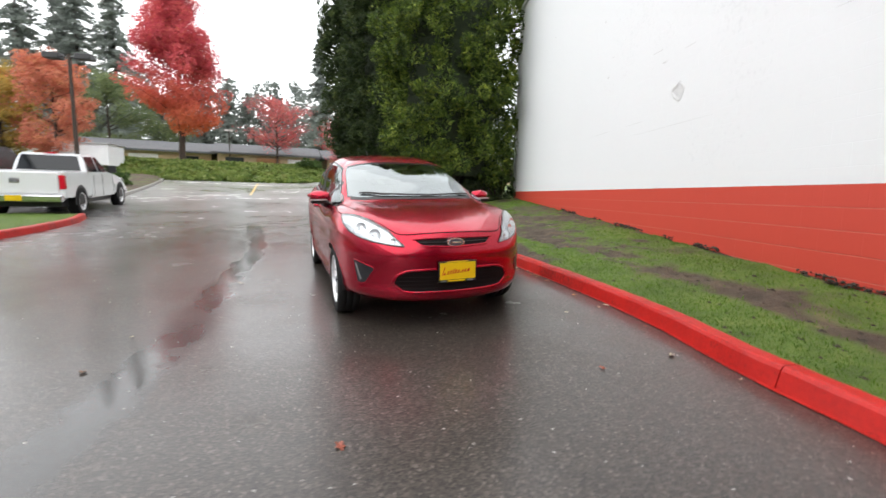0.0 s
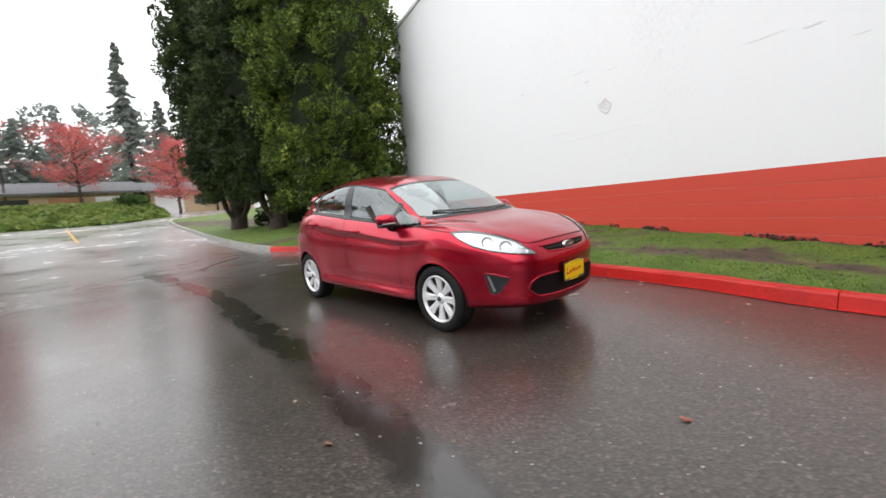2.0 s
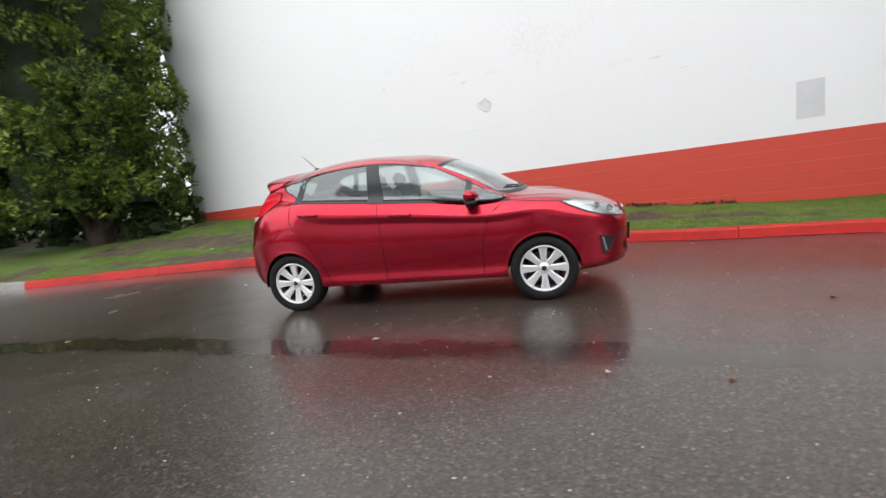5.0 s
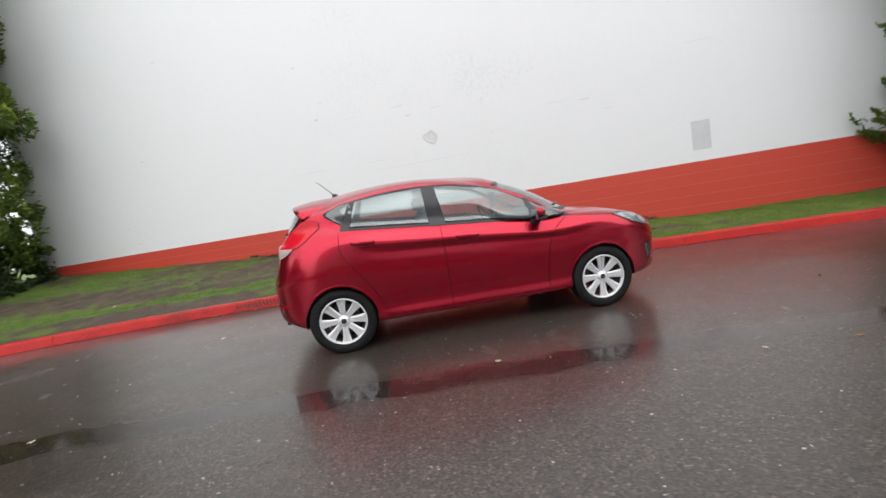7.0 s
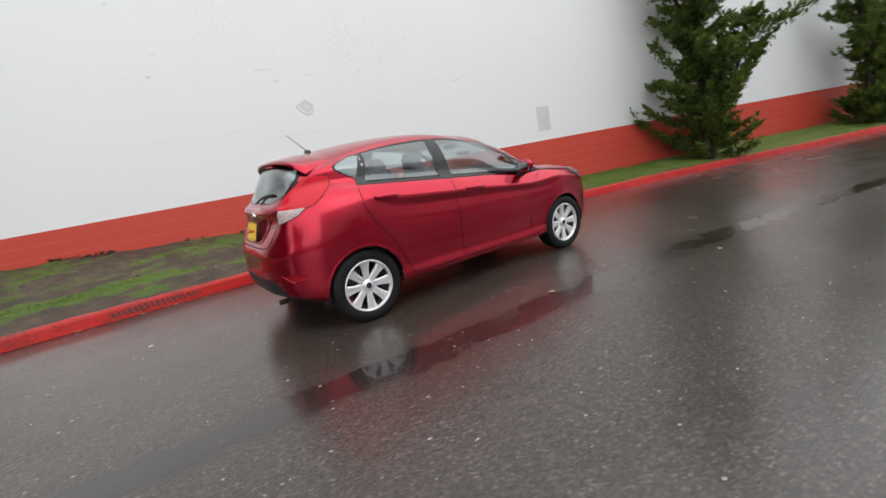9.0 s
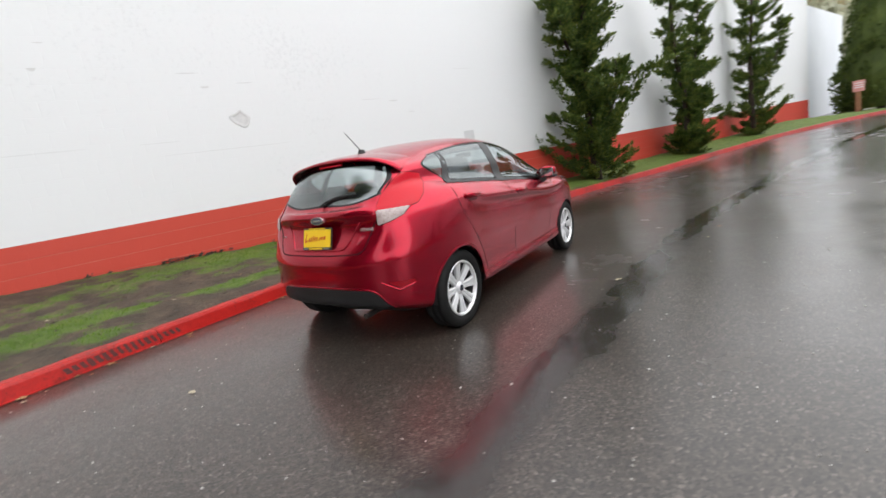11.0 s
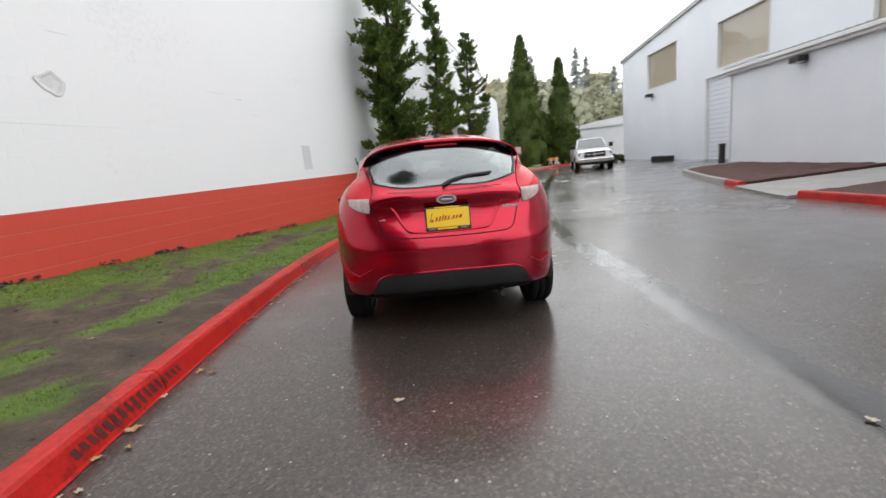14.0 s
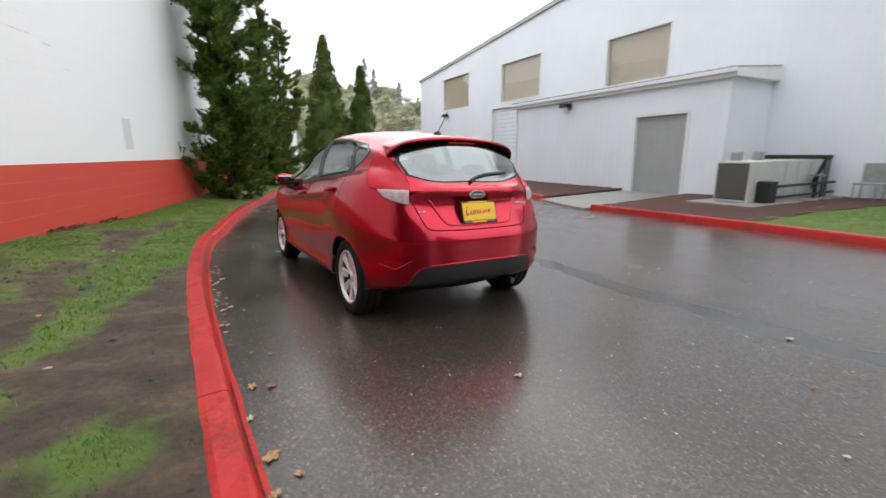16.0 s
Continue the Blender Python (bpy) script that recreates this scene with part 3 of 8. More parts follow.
# small loose lumps: soil, clods and chips
def lumps(name, count, place, size, mat, label, category):
    vs, fs = [], []
    for _ in range(count):
        x, y, z = place()
        b = len(vs)
        r = random.uniform(*size)
        ax, ay, az = r * random.uniform(0.7, 1.5), r * random.uniform(0.7, 2.2), r * random.uniform(0.4, 0.9)
        for dx, dy, dz in ((1, 0, 0), (0, 1, 0), (-1, 0, 0), (0, -1, 0), (0, 0, 1), (0, 0, -1)):
            q = random.uniform(0.7, 1.25)
            vs.append((x + dx * ax * q, y + dy * ay * q, z + dz * az * q))
        fs += [(b + i, b + j, b + 4) for i, j in ((0, 1), (1, 2), (2, 3), (3, 0))] + [(b + j, b + i, b + 5) for i, j in ((0, 1), (1, 2), (2, 3), (3, 0))]
    me = bpy.data.meshes.new(name)
    me.from_pydata(vs, [], fs)
    me.materials.append(mat)
    return tagged(new(name, me), label, category, kind="stuff")


def foot_place():
    while True:
        y = random.uniform(0.3, 9.5)
        if fbm(0.0, y * 1.1, 6.0) > 0.05:
            x = wall_x(y) - abs(random.gauss(0, 0.035))
            return x, y, wall_base(y) + random.uniform(-0.02, 0.05)


lumps("soil_edge", 480, foot_place, (0.008, 0.026), SOIL, "black crumbling soil along the foot of the wall", "soil")

# ---- seams in the asphalt ----
ribbon("kerb_paint_edge", [(a - 0.004, b) for a, b in KERB[8:]], 0.028, 0.006, KERB_RED, "thin uneven line of red paint on the asphalt along the kerb", "line", 0.12)
ribbon("cross_seam", [(-5.8, -17.4), (-8.4, -16.6), (-11.4, -16.1), (-13.6, -15.6)], 0.10, 0.009, SEAM, "dark wet joint across the asphalt", "seam", 0.4)
ribbon("tar_crack", [(0.4, 11.6), (1.3, 12.6), (2.2, 12.9)], 0.05, 0.009, SEAM, "dark tar-filled crack", "seam", 0.6)
ribbon("parking_line", [(-1.1, 24.6), (-1.15, 37.0)], 0.11, 0.009, YELLOW_PAINT, "worn yellow parking line", "line")

# ---- west side: kerbs, beds, apron ----
KERB_W1 = [(-4.6, 14.2), (-4.42, 13.4), (-4.3, 12.4), (-4.3, 10.6), (-4.45, 8.9), (-4.72, 7.2), (-5.0, 5.0), (-5.25, 2.65)]
kerb_run("kerb_west", KERB_W1, KERB_RED, "bright red painted concrete kerb beside the lawn", 1)
KERB_W2 = [(-5.95, 0.3), (-6.2, -0.5)]
KERB_W3 = [(-6.2, -0.5), (-6.8, -2.2), (-7.5, -3.9), (-8.1, -5.2), (-8.7, -5.7), (-9.6, -5.9), (-11.0, -6.0)]
kerb_run("kerb_west_end", KERB_W2, KERB_RED, "short red painted kerb end", 1)
kerb_run("kerb_island", KERB_W3, CONCRETE, "grey concrete kerb round the mulch bed", 1)
kerb_run("kerb_lot", [(-6.3, 20.2), (-5.85, 21.0), (-6.0, 23.3), (-6.6, 30.0), (-7.3, 36.0), (-8.0, 38.8), (-10.0, 40.5), (-14.0, 41.0)], CONCRETE, "grey concrete kerb of a planted island", -1)


def flat_bed(name, poly, z_add, mat, label, category, bump_h=0.015):
    """A filled bed with an uneven top, its outline given in plan."""
    bm = bmesh.new()
    f = bm.faces.new([bm.verts.new((x, y, 0)) for x, y in poly])
    bmesh.ops.triangulate(bm, faces=[f])
    for _ in range(5):
        es = [e for e in bm.edges if e.calc_length() > 0.35]
        if es:
            bmesh.ops.subdivide_edges(bm, edges=es, cuts=1)
            bmesh.ops.triangulate(bm, faces=bm.faces)
    for v in bm.verts:
        v.co.z = ground_z(v.co.x, v.co.y) + z_add + bump_h * fbm(v.co.x * 3, v.co.y * 3, 1.0)
    bmesh.ops.recalc_face_normals(bm, faces=bm.faces)
    for f in bm.faces:
        if f.normal.z < 0:
            f.normal_flip()
    r = bmesh.ops.extrude_edge_only(bm, edges=[e for e in bm.edges if e.is_boundary])
    bmesh.ops.translate(bm, verts=[g for g in r["geom"] if isinstance(g, bmesh.types.BMVert)], vec=(0, 0, -0.4))
    return tagged(finish(name, bm, mat, None, False), label, category, kind="structure")


def west_x(y):
    return -10.1 + math.tan(radians(4.9)) * (y - 3.5)


flat_bed("mulch_bed", [(-6.1, 0.2), (-6.95, -2.2), (-7.65, -3.9), (-8.25, -5.1), (-9.0, -5.7), (-10.95, -5.9), (west_x(-5.9) - 0.1, -5.9), (west_x(-0.2) - 0.1, -0.2)], 0.11, MULCH, "red-brown bark mulch bed beside the annex", "mulch", 0.03)
flat_bed("mulch_bed_north", [(-5.42, 2.8), (-5.17, 5.0), (-5.03, 6.1), (-5.5, 6.35), (-7.2, 6.3), (-9.8, 6.75), (-12.6, 6.9), (-12.6, 3.0), (west_x(2.3) - 0.1, 2.3)], 0.125, MULCH, "red-brown bark mulch under the machines", "mulch", 0.03)
flat_bed("apron", [(-5.1, 2.62), (-5.85, 0.35), (west_x(-0.2) - 0.05, -0.15), (west_x(2.3) - 0.05, 2.28)], 0.05, CONCRETE, "pale wet concrete apron in front of the grey door", "concrete", 0.004)
lawn = turf_sheet("west_lawn", list(np.arange(6.0, 14.3, 0.12)), lambda y: (-13.5, float(np.interp(-y, [-14.2, -13.4, -12.4, -10.6, -8.9, -7.2, -5.0, -2.65], [-4.76, -4.58, -4.46, -4.46, -4.61, -4.88, -5.16, -5.41]))),
                  lambda x, y: ground_z(x, y) + 0.115 + 0.02 * fbm(x, y, 2.0), "mown green lawn strip behind a red kerb", lambda x, y: max(0.0, 0.1 + 0.3 * fbm(x * 1.5, y * 1.5, 1.0)))
grass_blades("lawn_grass", (-9.0, -4.4, 6.3, 14.0), 22000, lambda x, y: ground_z(x, y) + 0.12, "short wet green lawn grass",
             lambda x, y: 0.15 if x < float(np.interp(-y, [-14.2, -12.4, -10.6, -8.9, -7.2, -5.0], [-4.76, -4.46, -4.46, -4.61, -4.88, -5.16])) else None)

# ---- the grey metal building ----
WEST_M = pose(-10.1, 3.5, 0, 0, 0, -4.9)  # local +y runs north along the face, +x comes out to the road
west = new("building_west", None)
west.matrix_world = WEST_M
tagged(west, "pale grey metal-clad workshop with high windows and a low annex", "building", kind="structure")
PANE = make_glass("pale_window_glass", (0.92, 0.9, 0.86))


def siding(m):
    n, l, b = nodes_of(m)
    wv = n.new("ShaderNodeTexWave")
    wv.bands_direction = "Y"
    wv.inputs["Scale"].default_value = 1.05
    l.new(coords(n), wv.inputs["Vector"])
    bump(m, ramp(m, wv.outputs["Fac"], [(0.0, 0.0), (0.12, 1.0), (1.0, 1.0)]), 0.35, 0.02)


siding(METAL_SIDING)


def main_roof(y):
    return 7.02 + 0.085 * (y + 25.8) if y < 8 else 7.02 + 0.085 * 33.8 - 0.085 * (y - 8)


def facade(name, x0, x1, y0, y1, z0, top, holes, mat, parent):
    """A thick wall along local y with rectangular openings (y0, y1, z0, z1)."""
    ys = sorted({y0, y1, *(h[0] for h in holes), *(h[1] for h in holes), *(([8.0]) if y0 < 8 < y1 else [])})
    zs = sorted({z0, *(h[2] for h in holes), *(h[3] for h in holes)}) + [None]
    bm = bmesh.new()
    for a, b in zip(ys, ys[1:]):
        for c, d in zip(zs, zs[1:]):
            if d is not None and any(h[0] <= a and b <= h[1] and h[2] <= c and d <= h[3] for h in holes):
                continue
            lo = [c, c]
            hi = [top(a), top(b)] if d is None else [d, d]
            v = [bm.verts.new((x, y, z)) for x in (x0, x1) for y, z in ((a, lo[0]), (b, lo[1]), (b, hi[1]), (a, hi[0]))]
            for q in ((0, 1, 2, 3), (7, 6, 5, 4), (0, 4, 5, 1), (1, 5, 6, 2), (2, 6, 7, 3), (3, 7, 4, 0)):
                bm.faces.new([v[i] for i in q])
    bmesh.ops.remove_doubles(bm, verts=bm.verts, dist=0.0005)
    bmesh.ops.recalc_face_normals(bm, faces=bm.faces)
    return part(name, bm, mat, parent)


MX = -2.0
WINS = [(-21.8, -18.1, 4.5, 6.7), (-14.5, -11.0, 4.35, 6.5), (-6.8, -3.8, 4.2, 6.15)]
ROLLER = (-15.35, -11.3, -0.3, 4.1)
facade("main_wall", MX - 0.3, MX, -25.8, 9.5, -0.4, main_roof, WINS + [ROLLER], METAL_SIDING, west)
ADOOR = (-3.4, -1.45, 0.17, 2.77)
facade("annex_wall", -0.2, 0.0, -10.2, -0.3, -0.4, lambda y: 3.56, [ADOOR], METAL_SIDING, west)
bm = bmesh.new()
box(bm, MX + 0.004, -0.2, -0.5, -0.3, -0.4, 3.56)
part("annex_end", bm, METAL_SIDING, west)
bm = bmesh.new()
box(bm, MX + 0.004, -0.2, -10.2, -10.0, -0.4, 3.56)
part("annex_end", bm, METAL_SIDING, west)
bm = bmesh.new()
box(bm, -22, MX - 0.3, -25.8, -25.5, -0.4, 7.0)
part("south_wall", bm, METAL_SIDING, west)
bm = bmesh.new()
box(bm, MX - 0.02, 0.16, -10.38, -0.1, 3.56, 3.74, 0.02)
box(bm, 0.163, 0.25, -10.4, -0.08, 3.66, 3.78, 0.02)
part("annex_fascia", bm, TRIM_WHITE, west, "white fascia and gutter")
bm = bmesh.new()
v = [bm.verts.new(p) for p in ((MX, -10.35, 3.98), (MX, -0.12, 3.98), (0.18, -0.12, 3.79), (0.18, -10.35, 3.79))]
bm.faces.new(v)
r = bmesh.ops.extrude_face_region(bm, geom=list(bm.faces))
bmesh.ops.translate(bm, verts=[e for e in r["geom"] if isinstance(e, bmesh.types.BMVert)], vec=(0, 0, 0.03))
for k in range(34):
    y = -10.25 + k * 0.3
    box(bm, -2.17, 0.0, y - 0.015, y + 0.015, 0.02, 0.055, 0, Matrix.Translation((0.18, 0, 3.79)) @ Matrix.Rotation(radians(5.0), 4, "Y"))
part("annex_roof", bm, STEEL, west, "ribbed metal roof")
for ye in (-10.3, -0.18):
    bm = bmesh.new()
    v = [bm.verts.new((xx, yy, zz)) for yy in (ye - 0.05, ye + 0.05) for xx, zz in ((MX + 0.003, 3.742), (0.15, 3.742), (0.15, 3.785), (MX + 0.003, 3.972))]
    for q in ((0, 1, 2, 3), (7, 6, 5, 4), (0, 4, 5, 1), (1, 5, 6, 2), (2, 6, 7, 3), (3, 7, 4, 0)):
        bm.faces.new([v[i] for i in q])
    bmesh.ops.recalc_face_normals(bm, faces=bm.faces)
    part("gable_end", bm, TRIM_WHITE, west)
bm = bmesh.new()
for a, b in ((-25.9, 8.0), (8.0, 9.6)):
    v = [bm.verts.new((x, y, main_roof(y) + dz)) for x in (-24.0, MX + 0.12) for y, dz in ((a, 0.0), (b, 0.0), (b, 0.2), (a, 0.2))]
    for q in ((0, 1, 2, 3), (7, 6, 5, 4), (0, 4, 5, 1), (1, 5, 6, 2), (2, 6, 7, 3), (3, 7, 4, 0)):
        bm.faces.new([v[i] for i in q])
bmesh.ops.recalc_face_normals(bm, faces=bm.faces)
part("main_roof", bm, STEEL, west, "grey metal roof edge")
bm = bmesh.new()
box(bm, -22, MX - 0.31, -25.4, 9.4, -0.3, -0.25)
part("shop_floor", bm, CONCRETE, west)
bm = bmesh.new()
box(bm, -8.3, -8.1, -25.4, 9.4, -0.2, 7)
part("partition", bm, speckled("tan_partition", (0.34, 0.28, 0.2), (0.44, 0.38, 0.29), 1.0), west)


BLIND = speckled("tan_blind", (0.48, 0.43, 0.36), (0.60, 0.55, 0.47), 2.0, 0.7)


def building_window(name, y0, y1, z0, z1, drop=0.05):
    root = node(name, west)
    bm = bmesh.new()
    for a, b, c, d in ((y0, y1, z0, z0 + 0.07), (y0, y1, z1 - 0.07, z1), (y0, y0 + 0.07, z0 + 0.07, z1 - 0.07), (y1 - 0.07, y1, z0 + 0.07, z1 - 0.07)):
        box(bm, MX - 0.2, MX + 0.025, a, b, c, d, 0.008)
    part("window_frame", bm, TRIM_WHITE, root)
    bm = bmesh.new()
    bm.faces.new([bm.verts.new((MX - 0.12, a, b)) for a, b in ((y0 + 0.06, z0 + 0.06), (y1 - 0.06, z0 + 0.06), (y1 - 0.06, z1 - 0.06), (y0 + 0.06, z1 - 0.06))])
    ob = part("pane", bm, PANE, root)
    ob.visible_shadow = False
    bm = bmesh.new()
    k = y0 + 0.05
    while k < y1 - 0.05:
        box(bm, -0.006, 0.006, -0.055, 0.055, z0 + drop, z1 - 0.05, 0, Matrix.Translation((MX - 0.19, k, 0)) @ Matrix.Rotation(radians(24), 4, "Z"))
        k += 0.115
    part("blind", bm, BLIND, root, "tan vertical blind")
    return root


# the first two windows' blinds are added, standing in for a tan interior
for k, w in enumerate(WINS):
    building_window("window_%d" % (k + 1), *w)
# strip lamps behind the middle window
for y in (-13.5, -12.0):
    lamp = new("ceiling_lamp", bpy.data.meshes.new("ceiling_lamp"))
    bm = bmesh.new()
    box(bm, -0.1, 0.1, -0.6, 0.6, -0.04, 0.04, 0.01)
    bm.to_mesh(lamp.data)
    bm.free()
    glow = bpy.data.materials.get("lamp_glow") or material("lamp_glow", (1, 0.95, 0.85), 0.5)
    glow.node_tree.nodes["Principled BSDF"].inputs["Emission Color"].default_value = (1, 0.9, 0.72, 1)
    glow.node_tree.nodes["Principled BSDF"].inputs["Emission Strength"].default_value = 14.0
    lamp.data.materials.append(glow)
    lamp.matrix_world = WEST_M @ Matrix.Translation((-4.5, y, 5.1))
    tagged(lamp, "lit strip lamp inside the workshop", "lamp", "workshop lamps")

roller = node("roller_door", west)
slat = bmesh.new()
box(slat, -0.03, 0.0, ROLLER[0] + 0.08, ROLLER[1], 0.0, 0.212, 0.02)
slat_me = None
for k in range(18):
    if slat_me is None:
        ob = part("slat", slat, METAL_SIDING, roller)
        slat_me = ob.data
    else:
        ob = new("slat", slat_me)
        ob.parent = roller
    ob.location = (MX - 0.12, 0, 0.1 + 0.225 * k)
bm = bmesh.new()
box(bm, MX - 0.17, MX - 0.152, ROLLER[0] + 0.06, ROLLER[1], 0.0, 4.12)
part("door_backing", bm, DOOR_GREY, roller)
bm = bmesh.new()
box(bm, MX - 0.16, MX + 0.03, ROLLER[0] - 0.06, ROLLER[0] + 0.07, 0, 4.16, 0.008)
box(bm, MX - 0.16, MX + 0.03, ROLLER[0] + 0.07, ROLLER[1], 4.09, 4.17, 0.008)
part("door_frame", bm, TRIM_WHITE, roller)

adoor = node("door_grey", west)
bm = bmesh.new()
box(bm, -0.14, -0.1, ADOOR[0] + 0.06, ADOOR[1] - 0.06, ADOOR[2], ADOOR[3] - 0.06, 0.006)
part("door_leaf", bm, DOOR_GREY, adoor, "plain mid-grey metal door leaf")
bm = bmesh.new()
for a, b, c, d in ((ADOOR[0] - 0.05, ADOOR[0] + 0.06, 0.12, ADOOR[3] + 0.05), (ADOOR[1] - 0.06, ADOOR[1] + 0.05, 0.12, ADOOR[3] + 0.05), (ADOOR[0] + 0.06, ADOOR[1] - 0.06, ADOOR[3] - 0.06, ADOOR[3] + 0.05)):
    box(bm, -0.17, 0.025, a, b, c, d, 0.006)
part("door_frame", bm, TRIM_WHITE, adoor)
bm = bmesh.new()
box(bm, 0.003, 0.06, -10.16, -10.08, 0.0, 3.6, 0.015)
part("downpipe", bm, TRIM_WHITE, west)


def wall_lamp(y, z, x, s):
    root = empty("wall_lamp", WEST_M @ Matrix.Translation((x, y, z)), "dark bronze box floodlight on the metal wall", "lamp", "wall floodlights")
    bm = bmesh.new()
    box(bm, 0, 0.06 * s, -0.09 * s, 0.09 * s, -0.09 * s, 0.09 * s, 0.01)
    part("bracket", bm, BLACK_PLASTIC, root)
    bm = bmesh.new()
    box(bm, 0.06 * s, 0.36 * s, -0.2 * s, 0.2 * s, -0.05 * s, 0.12 * s, 0.02)
    part("housing", bm, BLACK_PLASTIC, root)
    bm = bmesh.new()
    box(bm, 0.09 * s, 0.33 * s, -0.16 * s, 0.16 * s, -0.075 * s, -0.05 * s, 0.01)
    part("lens", bm, TRIM_WHITE, root)


wall_lamp(-6.66, 3.36, 0.0, 1.0)
wall_lamp(-21.1, 4.12, MX, 1.1)


# ---- the red hatchback ----
def make_paint(name, color, metal, rough):
    m = material(name, color, rough, metal, coat=0.6)
    n, l, b = nodes_of(m)
    fleck = noise_tex(m, 900.0, 2, 0.5)
    plug(m, "Base Color", mix(m, ramp(m, fleck, [(0.4, 0.0), (0.7, 0.35)]), color, tuple(min(1, c * 1.9) for c in color)))
    drops = n.new("ShaderNodeTexVoronoi")
    drops.inputs["Scale"].default_value = 70.0
    l.new(coords(n), drops.inputs["Vector"])
    dots = ramp(m, drops.outputs["Distance"], [(0.0, 1.0), (0.16, 0.75), (0.24, 0.0)])
    k = n.new("ShaderNodeBump")
    k.inputs["Strength"].default_value, k.inputs["Distance"].default_value = 0.03, 0.002
    l.new(dots, k.inputs["Height"])
    l.new(k.outputs[0], b.inputs["Coat Normal"])
    return m


RED_PAINT = make_paint("candy_red_paint", (0.385, 0.002, 0.021), 0.8, 0.25)
TYRE = speckled("tyre_rubber", (0.007, 0.007, 0.007), (0.016, 0.016, 0.016), 20.0, 0.7, 0.3, 0.003, spec=0.25)
ALLOY = material("silver_alloy", (0.82, 0.82, 0.83), 0.33, 0.45)
CHROME = material("chrome", (0.75, 0.75, 0.76), 0.08, 1.0)
GLOSS_BLACK = material("gloss_black", (0.007, 0.007, 0.008), 0.22, spec=0.3)
GAP = material("shut_line_black", (0.008, 0.004, 0.004), 0.7, spec=0.15)
CABIN = speckled("charcoal_cabin_cloth", (0.05, 0.05, 0.053), (0.10, 0.10, 0.103), 20.0, 0.8, 0.3, 0.004)
SEAT_CLOTH = speckled("grey_seat_cloth", (0.16, 0.16, 0.165), (0.26, 0.26, 0.265), 30.0, 0.85, 0.3, 0.004)
CAR_GLASS = make_glass("car_window_glass", (0.62, 0.69, 0.68), 0.0, 0.14)
SCREEN_GLASS = make_glass("car_screen_glass", (0.56, 0.63, 0.64), 0.0, 0.27)
LAMP_CLEAR = make_glass("lamp_cover", (0.95, 0.96, 0.97))
LAMP_SILVER = speckled("lamp_reflector", (0.40, 0.41, 0.42), (0.66, 0.67, 0.68), 14.0, 0.2, 0.25, 0.01, 3.0, metal=0.7)
LAMP_RED = material("red_lamp_lens", (0.58, 0.008, 0.022), 0.16, spec=0.3)
LAMP_WHITE = speckled("clear_lamp_lens", (0.30, 0.22, 0.21), (0.66, 0.57, 0.55), 30.0, 0.12, 0.3, 0.004, 3.0)
PLATE_YELLOW = material("yellow_plate", (0.85, 0.55, 0.005), 0.4)
MIRROR = material("mirror_glass", (0.5, 0.52, 0.53), 0.03, 1.0)
DISC = material("brake_disc", (0.10, 0.095, 0.09), 0.4, 0.8)
# rim inside coloured dark for the shade between the spokes
BARREL = speckled("shaded_barrel", (0.03, 0.03, 0.031), (0.07, 0.07, 0.072), 12.0, 0.5, 0.2, 0.003)

REAR_GLASS = make_glass("rear_screen_glass", (0.50, 0.55, 0.56), 0.16, 0.22)
PILLAR_BLACK = speckled("satin_black_pillar", (0.014, 0.014, 0.016), (0.022, 0.022, 0.024), 20.0, 0.35, 0.1, 0.001)
VALANCE = speckled("grained_black_bumper", (0.014, 0.014, 0.015), (0.026, 0.026, 0.027), 60.0, 0.5, 0.3, 0.002)
FOG_BLACK = speckled("grained_black_recess", (0.012, 0.013, 0.015), (0.03, 0.032, 0.036), 30.0, 0.4, 0.3, 0.003)
# darker copy of the body red, painting the shadow inside the handle cups
HANDLE_SHADE = make_paint("shaded_cup_paint", (0.20, 0.002, 0.012), 0.8, 0.3)
REFLECTOR = material("bumper_reflector_red", (0.30, 0.004, 0.012), 0.15, spec=0.3)
LAMP_CUP = material("lamp_cup_silver", (0.62, 0.63, 0.64), 0.18, 0.9)
LAMP_TRIM = material("dark_lamp_trim", (0.06, 0.05, 0.052), 0.3)
BADGE_RIM = material("badge_silver", (0.72, 0.72, 0.73), 0.22, 0.8)
BADGE_DARK = material("badge_dark", (0.10, 0.11, 0.14), 0.2, 0.3)
SCRIPT_RED = material("red_script", (0.50, 0.02, 0.01), 0.5)

AX_F, AX_R = 0.83, 3.319
MID = (AX_F + AX_R) / 2
# rings of the half body from the floor up, each from the middle of the nose round the flank to the middle of the tail, as (along, across, up)
PLAN = [(0.0, 0.0), (0.028, 0.30), (0.095, 0.50), (0.255, 0.68), (0.48, 0.795), (0.83, 0.853), (1.20, 0.852), (2.0, 0.857), (2.75, 0.861), (3.32, 0.862), (3.62, 0.815), (3.835, 0.68), (3.945, 0.45), (3.975, 0.0)]


def low_ring(heights, inset, nose, tail):
    """A ring of the lower body: the plan drawn in by inset at each station, its nose and tail pulled in."""
    out = []
    for k, ((u, v), h, d) in enumerate(zip(PLAN, heights, inset)):
        u += nose * (1.0, 1.0, 0.95, 0.6, 0.15)[k] if k < 5 else 0.0
        u -= tail * (0.2, 0.7, 1.0, 1.0)[k - 10] if k > 9 else 0.0
        out.append((u, max(0.0, v - d) if v else 0.0, h))
    return out


def spread(a, b, c):
    """Insets for the nose stations, the doors and the tail stations."""
    return [0.0, a, a, a, a, a, b, b, b, c, c, c, c, 0.0]


